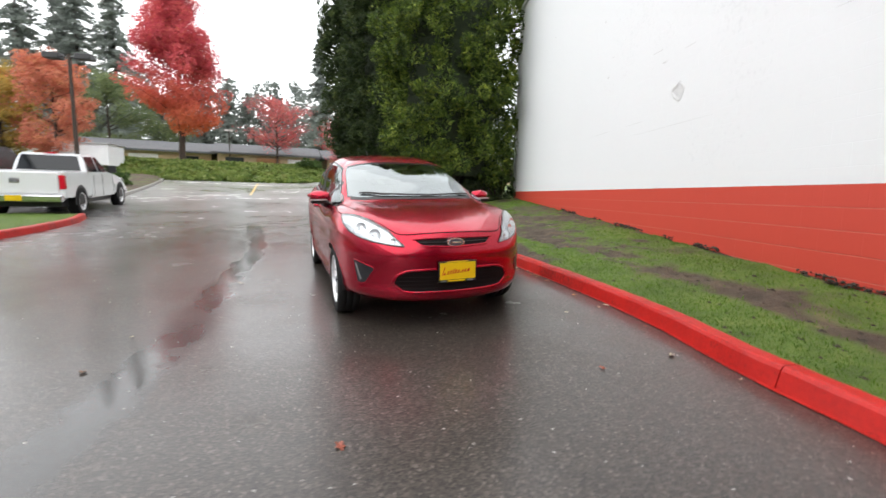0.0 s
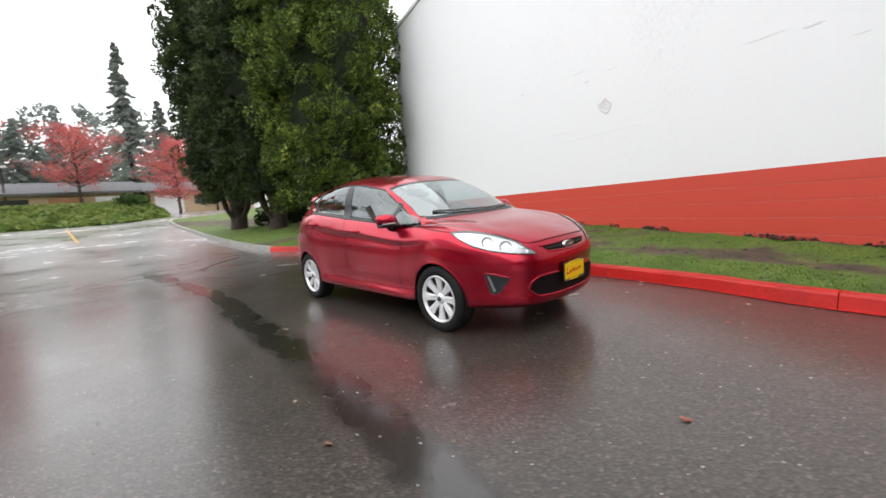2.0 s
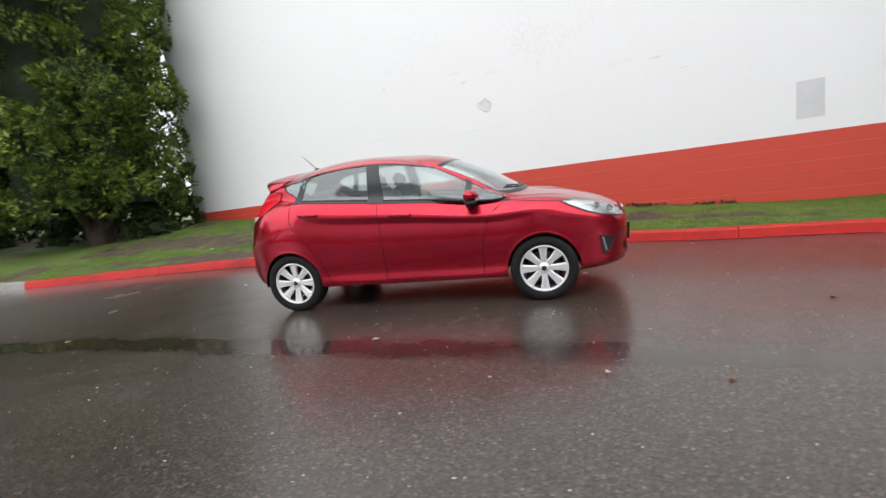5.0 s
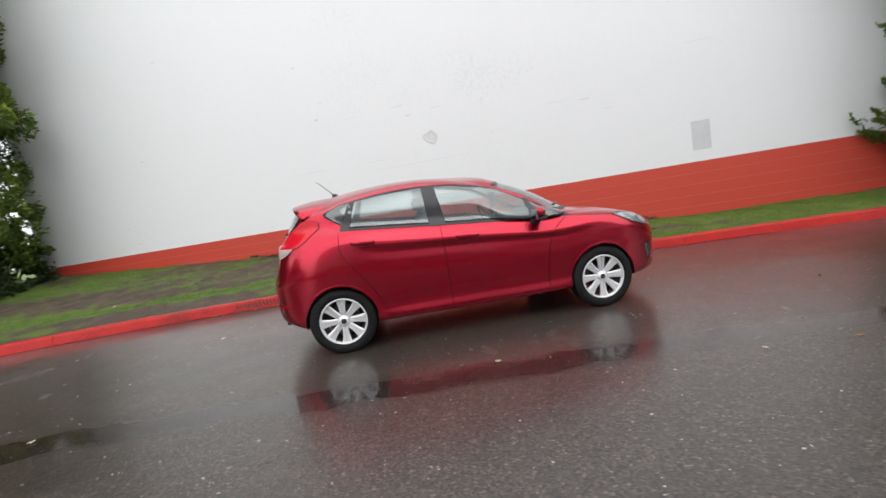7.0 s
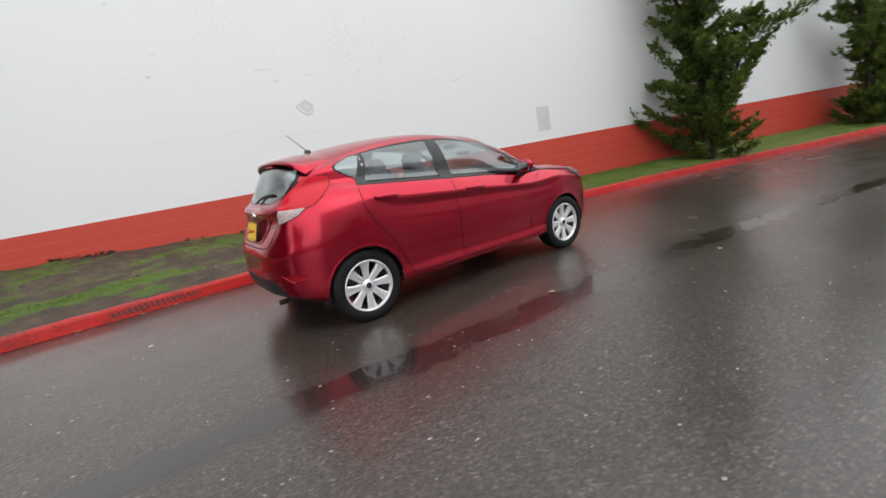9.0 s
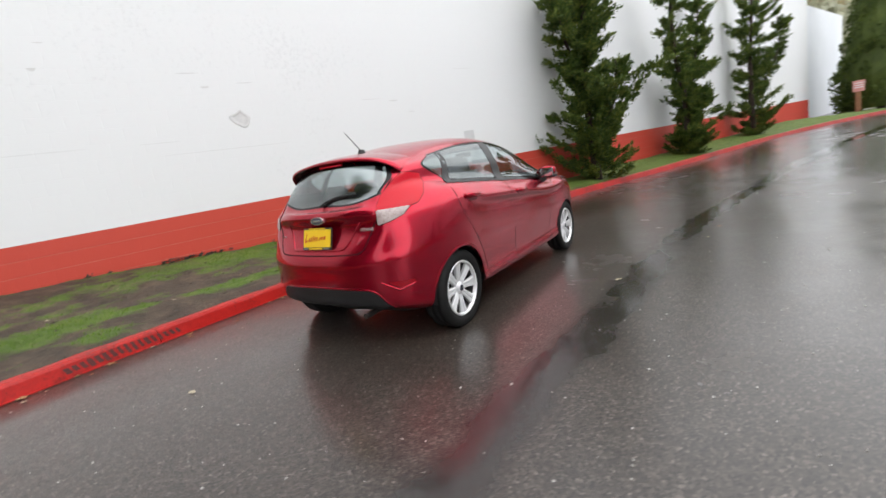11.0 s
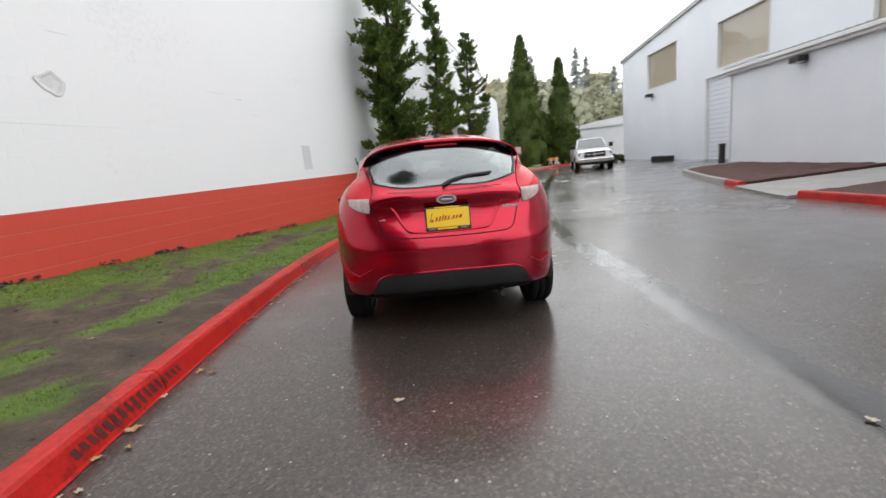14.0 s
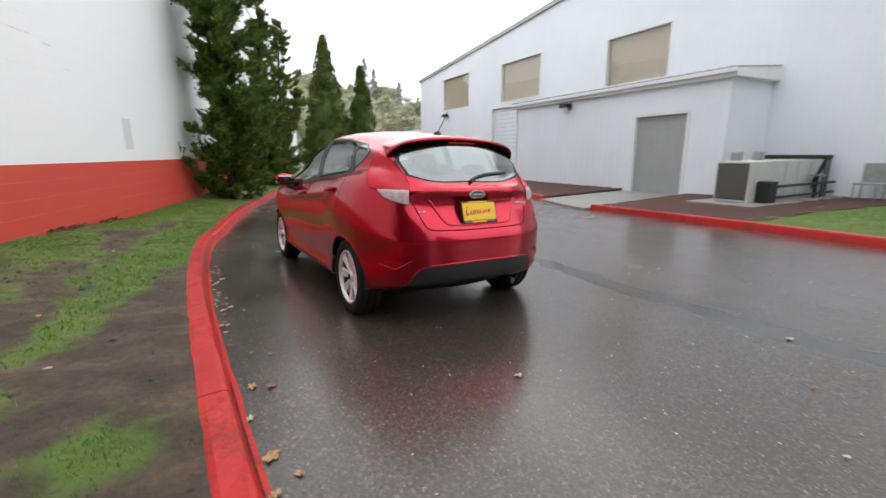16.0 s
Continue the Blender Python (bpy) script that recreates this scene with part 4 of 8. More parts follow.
RINGS = [
    low_ring([0.215] * 14, spread(0.22, 0.22, 0.22), 0.25, 0.25),
    low_ring([0.222, 0.222, 0.228, 0.245, 0.25, 0.235, 0.232, 0.232, 0.238, 0.245, 0.255, 0.28, 0.30, 0.30], spread(0.05, 0.06, 0.05), 0.075, 0.09),
    low_ring([0.268, 0.268, 0.275, 0.29, 0.295, 0.28, 0.268, 0.268, 0.275, 0.285, 0.30, 0.325, 0.335, 0.335], spread(0.014, 0.018, 0.014), 0.012, 0.03),
    low_ring([0.305, 0.305, 0.313, 0.325, 0.33, 0.32, 0.292, 0.292, 0.298, 0.31, 0.335, 0.36, 0.37, 0.37], spread(0.008, 0.018, 0.008), 0.004, 0.016),
    low_ring([0.36, 0.36, 0.365, 0.37, 0.38, 0.39, 0.345, 0.345, 0.352, 0.37, 0.40, 0.425, 0.44, 0.44], spread(0.004, 0.030, 0.004), 0.010, 0.004),
    low_ring([0.46, 0.46, 0.47, 0.475, 0.49, 0.51, 0.47, 0.475, 0.485, 0.51, 0.51, 0.51, 0.51, 0.51], spread(0.0, 0.020, 0.0), 0.006, 0.0),
    low_ring([0.555, 0.558, 0.565, 0.575, 0.605, 0.645, 0.62, 0.63, 0.65, 0.665, 0.63, 0.60, 0.59, 0.585], spread(-0.004, 0.010, -0.006), -0.006, 0.0),
    low_ring([0.605, 0.608, 0.62, 0.64, 0.685, 0.735, 0.72, 0.75, 0.79, 0.82, 0.74, 0.675, 0.642, 0.636], spread(0.0, 0.016, -0.004), -0.006, -0.002),
    [(0.006, 0, 0.655), (0.036, 0.30, 0.657), (0.108, 0.495, 0.672), (0.265, 0.672, 0.71), (0.48, 0.79, 0.75), (0.83, 0.848, 0.79), (1.2, 0.832, 0.772), (2.0, 0.831, 0.832), (2.75, 0.836, 0.886),
     (3.32, 0.852, 0.935), (3.635, 0.79, 0.87), (3.835, 0.655, 0.735), (3.94, 0.445, 0.685), (3.966, 0, 0.675)],
    [(0.03, 0, 0.70), (0.06, 0.30, 0.70), (0.128, 0.485, 0.712), (0.285, 0.66, 0.752), (0.49, 0.772, 0.795), (0.83, 0.84, 0.835), (1.2, 0.850, 0.802), (2.0, 0.853, 0.863), (2.75, 0.853, 0.92),
     (3.32, 0.835, 0.985), (3.645, 0.758, 0.94), (3.825, 0.632, 0.83), (3.915, 0.435, 0.755), (3.936, 0, 0.735)],
    [(0.055, 0, 0.742), (0.083, 0.30, 0.738), (0.15, 0.475, 0.747), (0.31, 0.638, 0.795), (0.51, 0.745, 0.846), (0.83, 0.808, 0.884), (1.2, 0.824, 0.868), (2.0, 0.83, 0.928), (2.75, 0.83, 0.99),
     (3.32, 0.80, 1.045), (3.64, 0.72, 1.01), (3.805, 0.605, 0.935), (3.846, 0.41, 0.922), (3.858, 0, 0.915)],
    [(0.078, 0, 0.772), (0.106, 0.30, 0.767), (0.178, 0.455, 0.778), (0.345, 0.612, 0.832), (0.55, 0.71, 0.883), (0.84, 0.764, 0.915), (1.17, 0.785, 0.927), (2.0, 0.79, 0.985), (2.75, 0.79, 1.052),
     (3.27, 0.76, 1.093), (3.60, 0.685, 1.075), (3.79, 0.585, 1.0), (3.868, 0.39, 0.99), (3.884, 0, 0.983)],
    [(0.11, 0, 0.79), (0.14, 0.295, 0.785), (0.21, 0.44, 0.80), (0.375, 0.592, 0.850), (0.58, 0.688, 0.897), (0.86, 0.742, 0.928), (1.15, 0.765, 0.938), (2.0, 0.775, 0.999), (2.75, 0.775, 1.066),
     (3.24, 0.74, 1.107), (3.58, 0.66, 1.105), (3.765, 0.565, 1.035), (3.854, 0.375, 1.02), (3.872, 0, 1.012)],
    [(0.45, 0, 0.906), (0.465, 0.27, 0.902), (0.51, 0.41, 0.905), (0.64, 0.54, 0.933), (0.80, 0.63, 0.943), (0.96, 0.705, 0.945), (1.14, 0.745, 0.945), (2.0, 0.768, 1.005), (2.75, 0.768, 1.072),
     (3.23, 0.732, 1.113), (3.56, 0.645, 1.125), (3.75, 0.55, 1.065), (3.825, 0.365, 1.035), (3.84, 0, 1.026)],
    [(0.955, 0, 1.003), (0.962, 0.27, 1.0), (0.995, 0.43, 0.997), (1.07, 0.565, 0.995), (1.17, 0.645, 1.005), (1.09, 0.712, 0.953), (1.13, 0.735, 0.95), (2.0, 0.76, 1.011), (2.75, 0.76, 1.078),
     (3.22, 0.724, 1.119), (3.53, 0.62, 1.15), (3.735, 0.528, 1.10), (3.80, 0.355, 1.056), (3.815, 0, 1.05)],
    [(1.30, 0, 1.205), (1.305, 0.25, 1.20), (1.325, 0.43, 1.186), (1.36, 0.55, 1.163), (1.405, 0.618, 1.142), (1.42, 0.655, 1.118), (1.52, 0.682, 1.12), (2.05, 0.702, 1.19), (2.75, 0.70, 1.24),
     (3.365, 0.635, 1.262), (3.49, 0.605, 1.245), (3.615, 0.552, 1.215), (3.738, 0.33, 1.185), (3.755, 0, 1.18)],
    [(1.67, 0, 1.368), (1.675, 0.24, 1.365), (1.695, 0.40, 1.352), (1.73, 0.505, 1.333), (1.765, 0.552, 1.316), (1.80, 0.578, 1.308), (1.90, 0.592, 1.33), (2.25, 0.60, 1.388), (2.75, 0.593, 1.391),
     (3.20, 0.572, 1.335), (3.41, 0.548, 1.305), (3.55, 0.495, 1.298), (3.645, 0.28, 1.325), (3.665, 0, 1.338)],
    [(1.765, 0, 1.402), (1.77, 0.225, 1.40), (1.79, 0.37, 1.39), (1.825, 0.462, 1.375), (1.87, 0.508, 1.365), (1.93, 0.527, 1.365), (2.03, 0.523, 1.388), (2.3, 0.528, 1.428), (2.75, 0.522, 1.43),
     (3.15, 0.50, 1.378), (3.36, 0.46, 1.348), (3.50, 0.385, 1.342), (3.575, 0.24, 1.362), (3.595, 0, 1.375)],
    [(1.90, 0, 1.433), (1.91, 0.17, 1.431), (1.94, 0.27, 1.424), (1.98, 0.33, 1.419), (2.05, 0.36, 1.424), (2.12, 0.375, 1.432), (2.2, 0.385, 1.443), (2.4, 0.39, 1.462), (2.75, 0.385, 1.461),
     (3.05, 0.37, 1.430), (3.22, 0.335, 1.407), (3.35, 0.275, 1.397), (3.43, 0.17, 1.398), (3.45, 0, 1.40)],
    [(2.1, 0, 1.456), (2.11, 0, 1.457), (2.13, 0, 1.459), (2.16, 0, 1.462), (2.21, 0, 1.466), (2.26, 0, 1.470), (2.32, 0, 1.473), (2.48, 0, 1.479), (2.75, 0, 1.480),
     (2.95, 0, 1.471), (3.05, 0, 1.463), (3.12, 0, 1.454), (3.18, 0, 1.447), (3.2, 0, 1.444)],
]
S_CUTS = (10, 8, 10, 12, 16, 18, 34, 34, 26, 16, 14, 12, 12)
R_CUTS = (2, 4, 4, 5, 8, 7, 5, 5, 4, 5, 5, 3, 6, 8, 8, 8, 6, 6, 6)


def fair(pts, cuts, before=None, after=None):
    """A smooth curve through the points, each span cut as told; before and after steer its ends."""
    p = np.array(pts, float)
    q = np.vstack([p[:1] * 2 - p[1:2] if before is None else before, p, p[-1:] * 2 - p[-2:-1] if after is None else after])
    d = np.maximum(np.linalg.norm(np.diff(q, axis=0), axis=-1), 1e-4)[:, None]
    slope = np.diff(q, axis=0) / d
    m = (slope[:-1] * d[1:] + slope[1:] * d[:-1]) / (d[:-1] + d[1:])
    out = []
    for k, n in enumerate(cuts):
        t = np.arange(n)[:, None] / n
        out.append((2 * t ** 3 - 3 * t * t + 1) * p[k] + (t ** 3 - 2 * t * t + t) * d[k + 1] * m[k] + (3 * t * t - 2 * t ** 3) * p[k + 1] + (t ** 3 - t * t) * d[k + 1] * m[k + 1])
    return np.vstack(out + [p[-1:]])


def body_grid():
    """The half skin as an array [ring, station, (across, along, up)]."""
    flip_v = np.array((1, -1, 1))
    wide = np.array([fair(r, S_CUTS, np.array([r[1]]) * flip_v, np.array([r[-2]]) * flip_v) for r in RINGS])
    cols = [fair(wide[:, k], R_CUTS, None, wide[-2:-1, k] * flip_v) for k in range(wide.shape[1])]
    g = np.array(cols).transpose(1, 0, 2)
    g[:, :, 1] = np.maximum(g[:, :, 1], 0.0)
    g[:, 0, 1] = g[:, -1, 1] = 0.0
    return g[:, :, [1, 0, 2]]


def lathe(bm, prof, seg=40):
    rows = [[bm.verts.new((x, r * math.cos(a), r * math.sin(a))) for a in [i * math.tau / seg for i in range(seg)]] for r, x in prof]
    for a, b in zip(rows, rows[1:]):
        for i in range(seg):
            bm.faces.new((a[i], a[(i + 1) % seg], b[(i + 1) % seg], b[i]))
    bmesh.ops.recalc_face_normals(bm, faces=bm.faces)


S_AT, R_AT = [0, *np.cumsum(S_CUTS)], [0, *np.cumsum(R_CUTS)]


def inside(poly, x, y):
    hit = False
    for (x0, y0), (x1, y1) in zip(poly, poly[1:] + poly[:1]):
        if (y0 > y) != (y1 > y) and x < (x1 - x0) * (y - y0) / (y1 - y0) + x0:
            hit = not hit
    return hit


def round_poly(poly, n=4, r=0.18):
    """The polygon with its corners rounded off."""
    out = []
    m = len(poly)
    for k in range(m):
        a, b, c = Vector(poly[k - 1]), Vector(poly[k]), Vector(poly[(k + 1) % m])
        p, q = b.lerp(a, r), b.lerp(c, r)
        for i in range(n + 1):
            t = i / n
            out.append(tuple((1 - t) ** 2 * p + 2 * t * (1 - t) * b + t * t * q))
    return out


ARCH_R, ARCH_H = 0.326, 0.302
DOOR_F = [(1.31, 0.27), (2.325, 0.27), (2.335, 1.03), (1.08, 0.955), (1.10, 0.93), (1.24, 0.85), (1.33, 0.66), (1.36, 0.44)]
DOOR_R = [(2.335, 0.27), (2.90, 0.27), (2.99, 0.52), (3.13, 0.745), (3.215, 0.87), (3.245, 0.96), (3.24, 1.125), (2.335, 1.03)]
car = empty("red_car", pose(1.397, 3.143 + MID, 0.2565, 1.03, -1.72, -0.25), "shiny wet candy-red five-door hatchback parked beside the kerb", "car")

half = body_grid()
NR, NSt = half.shape[:2]
half[:, :, 1] -= MID
# the wheel openings: points near the arch circle are drawn onto it
for a in (AX_F, AX_R):
    dy, dz = half[:, :, 1] - (a - MID), half[:, :, 2] - ARCH_H
    d = np.hypot(dy, dz)
    near = (np.abs(d - ARCH_R) < 0.0125) & (half[:, :, 0] > 0.55) & (half[:, :, 2] > 0.15)
    half[near, 1] = (a - MID) + dy[near] / d[near] * ARCH_R
    half[near, 2] = ARCH_H + dz[near] / d[near] * ARCH_R
body_vs, place_of = [], {}
for sg in (1, -1):
    for i in range(NR):
        for j in range(NSt):
            if sg < 0 and (j in (0, NSt - 1) or i == NR - 1):
                place_of[sg, i, j] = place_of[1, i, j]
                continue
            place_of[sg, i, j] = len(body_vs)
            body_vs.append((sg * half[i, j, 0], half[i, j, 1], half[i, j, 2]))
body_fs, kinds = [], []
for sg in (1, -1):
    tag = "_l" if sg > 0 else "_r"
    for i in range(NR - 1):
        for j in range(NSt - 1):
            f = [place_of[sg, i, j], place_of[sg, i, j + 1], place_of[sg, i + 1, j + 1], place_of[sg, i + 1, j]]
            f = list(dict.fromkeys(f if sg > 0 else f[::-1]))
            if len(f) < 3:
                continue
            c = half[i:i + 2, j:j + 2].reshape(4, 3).mean(0)
            v, u, h = c[0], c[1] + MID, c[2]
            kind = "body"
            glazed = R_AT[14] <= i < R_AT[16]
            if v > 0.5 and any((u - a) ** 2 + (h - ARCH_H) ** 2 < ARCH_R ** 2 * 0.995 for a in (AX_F, AX_R)):
                kind = None
            elif i < R_AT[1]:
                kind = "underbody"
            elif glazed and j < S_AT[4]:
                kind = "windscreen" if R_AT[14] + 1 <= i < R_AT[16] - 1 and j < S_AT[4] - 1 else "frit"
            elif glazed and j >= S_AT[11]:
                kind = "rear_window" if R_AT[14] + 1 <= i < R_AT[16] - 1 and j >= S_AT[11] + 2 else "rear_frit"
            elif glazed and S_AT[5] <= j < S_AT[9]:
                if i < R_AT[14] + 1 or i >= R_AT[16] - 1 or j < S_AT[5] + 3 or j >= S_AT[9] - 1:
                    kind = "surround"
                elif u < 1.45:
                    kind = "quarter_light"
                elif u < 2.345 + 0.12 * (h - 1.02):
                    kind = "front_side_window"
                elif u < 3.185 - 0.40 * (h - 1.11):
                    kind = "rear_side_window"
                else:
                    kind = "rear_quarter_window"
                kind += tag
            elif v > 0.6 and i < R_AT[14] and inside(DOOR_F, u, h):
                kind = "front_door" + tag
            elif v > 0.6 and i < R_AT[14] and inside(DOOR_R, u, h):
                kind = "rear_door" + tag
            elif R_AT[12] <= i < R_AT[14] and j < S_AT[6]:
                kind = "bonnet"
            elif R_AT[9] <= i < R_AT[14] and v < 0.54 and u > 3.6:
                kind = "tailgate"
            body_fs.append(tuple(f))
            kinds.append(kind)
whole = bpy.data.meshes.new("whole")
whole.from_pydata(body_vs, [], body_fs)
whole.update()
vn = [tuple(v.normal) for v in whole.vertices]
flip = whole.vertices[place_of[1, NR - 1, NSt // 2]].normal.z < 0
if flip:
    vn = [(-a, -b, -c) for a, b, c in vn]
BODY_TREE = BVHTree.FromPolygons([Vector(p) for p in body_vs], body_fs)
bpy.data.meshes.remove(whole)


def shell_part(name, kind, mat, label="", push=0.0):
    """The faces of one kind, as a part of the car."""
    idx, fs = {}, []
    for f, k in zip(body_fs, kinds):
        if k == kind:
            g = [idx.setdefault(q, len(idx)) for q in f]
            fs.append(g if not flip else g[::-1])
    vs = [tuple(np.array(body_vs[q]) + np.array(vn[q]) * push) for q in idx]
    me = bpy.data.meshes.new(name)
    me.from_pydata(vs, [], fs)
    me.update()
    me.polygons.foreach_set("use_smooth", [True] * len(fs))
    me.normals_split_custom_set_from_vertices([vn[q] for q in idx])
    me.materials.append(mat)
    ob = new(name, me)
    ob.parent = car
    if label:
        ob["label"] = label
    return ob


def view_of(axis, sign):
    """The outward direction of a view of the car and its level axis."""
    out = {"side": (sign, 0, 0), "top": (0, 0, 1), "end": (0, sign, 0), "nose": (0.62 * sign, -0.785, 0), "rump": (0.72 * sign, 0.694, 0)}[axis]
    out = Vector(out)
    flat = Vector((0, 1, 0)) if axis == "side" else (Vector((1, 0, 0)) if axis in ("top", "end") else Vector((-out.y, out.x, 0)))
    return out, flat


def flatten(axis, sign, pts):
    """Points (across, along, up) as seen in a corner view."""
    out, flat = view_of(axis, sign)
    return [(Vector((sign * v, u - MID, 0)).dot(flat), h) for v, u, h in pts]


def on_skin(axis, sign, a, b, push):
    out, flat = view_of(axis, sign)
    if axis == "side":
        o = Vector((3 * sign, a - MID, b))
    elif axis == "top":
        o = Vector((a, b - MID, 3))
    else:
        o = flat * a + out * 4 + Vector((0, 0, b))
    loc, nor, _, _ = BODY_TREE.ray_cast(o, -out)
    if loc is None:
        loc, nor, _, _ = BODY_TREE.find_nearest(o - out * 2.2)
    return loc + (nor if nor.dot(out) > 0 else -nor) * push


def faced(bm, out):
    bmesh.ops.recalc_face_normals(bm, faces=bm.faces)
    if sum((f.normal.dot(out) * f.calc_area() for f in bm.faces)) < 0:
        bmesh.ops.reverse_faces(bm, faces=bm.faces)


def patch(name, poly, axis, sign, mat, parent, push=0.003, label="", step=0.03, dome=0.0):
    """A skin laid on the body: the outline is drawn in one view and cast onto it; dome lifts its middle."""
    bm = bmesh.new()
    f = bm.faces.new([bm.verts.new((a, b, 0)) for a, b in poly])
    bmesh.ops.triangulate(bm, faces=[f])
    for _ in range(6):
        es = [e for e in bm.edges if e.calc_length() > step]
        if not es:
            break
        bmesh.ops.subdivide_edges(bm, edges=es, cuts=1)
        bmesh.ops.triangulate(bm, faces=[f for f in bm.faces if len(f.verts) > 3])
    rim = {v for e in bm.edges if e.is_boundary for v in e.verts}
    for v in [*bm.verts]:
        v.co = on_skin(axis, sign, v.co.x, v.co.y, push + (0.0 if v in rim else dome))
    faced(bm, view_of(axis, sign)[0])
    return part(name, bm, mat, parent, label, True)


def strip_poly(line, w, closed=False):
    """Both edges of a band of width w along a line."""
    pts = [Vector(p) for p in line]
    n = len(pts)
    L, R = [], []
    for k in range(n):
        a = pts[k - 1] if (k or closed) else pts[k]
        b = pts[(k + 1) % n] if (k < n - 1 or closed) else pts[k]
        d = (b - a).normalized()
        nn = Vector((-d.y, d.x)) * w / 2
        L.append(pts[k] + nn)
        R.append(pts[k] - nn)
    return L, R


def band(name, line, w, axis, sign, mat, parent, push=0.003, closed=False, label="", step=0.03, rise=0.0):
    """A strip along a line drawn in one view, cast onto the body; rise lifts its middle."""
    pts = []
    seq = list(line) + ([line[0]] if closed else [])
    for a, b in zip(seq, seq[1:]):
        m = max(1, int(math.dist(a, b) / step))
        pts += [(a[0] + (b[0] - a[0]) * i / m, a[1] + (b[1] - a[1]) * i / m) for i in range(m)]
    if not closed:
        pts.append(seq[-1])
    L, R = strip_poly(pts, w, closed)
    bm = bmesh.new()
    rows = []
    for a, b in zip(L, R):
        c = (a + b) / 2
        rows.append([bm.verts.new(on_skin(axis, sign, p.x, p.y, up)) for p, up in ((a, push), (c, push + rise), (b, push))])
    n = len(rows)
    for k in range(n if closed else n - 1):
        a, b = rows[k], rows[(k + 1) % n]
        bm.faces.new((a[0], a[1], b[1], b[0]))
        bm.faces.new((a[1], a[2], b[2], b[1]))
    faced(bm, view_of(axis, sign)[0])
    return part(name, bm, mat, parent, label, True)


def curve(line, step=0.02):
    return dense(line, step)


shell_part("body", "body", RED_PAINT)
bonnet = shell_part("bonnet", "bonnet", RED_PAINT)
gate = shell_part("tailgate", "tailgate", RED_PAINT)
shell_part("underbody", "underbody", BLACK_PLASTIC, "black underside")
screen = shell_part("windscreen", "windscreen", SCREEN_GLASS, "clear raked windscreen")
screen.visible_shadow = False
shell_part("windscreen_edge", "frit", GLOSS_BLACK, "black edge of the windscreen")
rwin = shell_part("rear_window", "rear_window", REAR_GLASS, "clear rear window")
rwin.visible_shadow = False
shell_part("rear_window_edge", "rear_frit", GLOSS_BLACK, "black edge of the rear window")
doors = {}
for tag, sg in (("_l", 1), ("_r", -1)):
    doors["f", sg] = shell_part("front_door", "front_door" + tag, RED_PAINT)
    doors["r", sg] = shell_part("rear_door", "rear_door" + tag, RED_PAINT)
    shell_part("window_surround", "surround" + tag, GLOSS_BLACK, "black window frames", 0.001)
    for nm in ("quarter_light", "front_side_window", "rear_side_window", "rear_quarter_window"):
        ob = shell_part(nm, nm + tag, CAR_GLASS)
        ob.visible_shadow = False
    patch("centre_pillar", [(2.268, 1.016), (2.425, 1.026), (2.448, 1.389), (2.325, 1.389)], "side", sg, PILLAR_BLACK, car, 0.003, "satin black centre pillar", 0.06)
    patch("rear_pillar", [(3.145, 1.105), (3.225, 1.112), (3.122, 1.340), (3.066, 1.348)], "side", sg, PILLAR_BLACK, car, 0.003, "", 0.06)
    patch("front_pillar", [(1.415, 0.962), (1.475, 0.966), (1.487, 1.165), (1.43, 1.135)], "side", sg, PILLAR_BLACK, car, 0.003, "", 0.06)
    band("belt_moulding", [(1.085, 0.938), (1.5, 0.962), (2.0, 1.001), (2.75, 1.067), (3.225, 1.109)], 0.016, "side", sg, BLACK_PLASTIC, car, 0.002, False, "", 0.05, 0.005)
    band("front_door_gap", [(2.335, 1.022), (2.325, 0.88), (2.318, 0.6), (2.312, 0.30), (2.30, 0.284), (1.38, 0.278), (1.366, 0.292), (1.368, 0.46), (1.34, 0.66), (1.30, 0.77), (1.25, 0.85), (1.15, 0.92), (1.10, 0.942)], 0.005, "side", sg, GAP, doors["f", sg], 0.0015)
    band("rear_door_gap", [(2.33, 0.284), (2.885, 0.284), (2.90, 0.30), (2.94, 0.42), (3.0, 0.545), (3.07, 0.655), (3.14, 0.755), (3.19, 0.82), (3.222, 0.875), (3.242, 0.92), (3.248, 0.96), (3.243, 1.10)], 0.005, "side", sg, GAP, doors["r", sg], 0.0015)
    band("sill", [(1.22, 0.255), (2.0, 0.252), (2.93, 0.258)], 0.03, "side", sg, RED_PAINT, car, 0.002, False, "", 0.05, 0.008)
    for c0 in (AX_F, AX_R):
        arc = [(c0 + (ARCH_R + 0.006) * math.cos(radians(t)), ARCH_H + (ARCH_R + 0.006) * math.sin(radians(t))) for t in range(-12, 193, 5)]
        band("arch_lip", arc, 0.020, "side", sg, RED_PAINT, car, 0.001, False, "", 0.03, 0.004)
    for key, u, h in (("f", 2.10, 0.892), ("r", 3.04, 0.972)):
        tilt = 0.066
        patch("handle_cup", [(u + 0.098 * math.cos(a), h - 0.008 + tilt * 0.098 * math.cos(a) + 0.027 * math.sin(a)) for a in [i * math.tau / 18 for i in range(18)]], "side", sg, HANDLE_SHADE, doors[key, sg], 0.0016)
        bm = bmesh.new()
        loc = on_skin("side", sg, u, h, 0.0)
        rows = []
        for k in range(15):
            t = k / 14
            y = loc.y - 0.108 + 0.216 * t
            out_ = 0.034 * (1 - (2 * t - 1) ** 4) + 0.001
            rr = 0.015 + 0.006 * math.sin(t * math.pi)
            rows.append([bm.verts.new((loc.x + sg * (out_ + 0.009 * math.cos(a)), y, loc.z + 0.006 + tilt * 0.216 * (t - 0.5) + rr * math.sin(a))) for a in [i * math.tau / 10 for i in range(10)]])
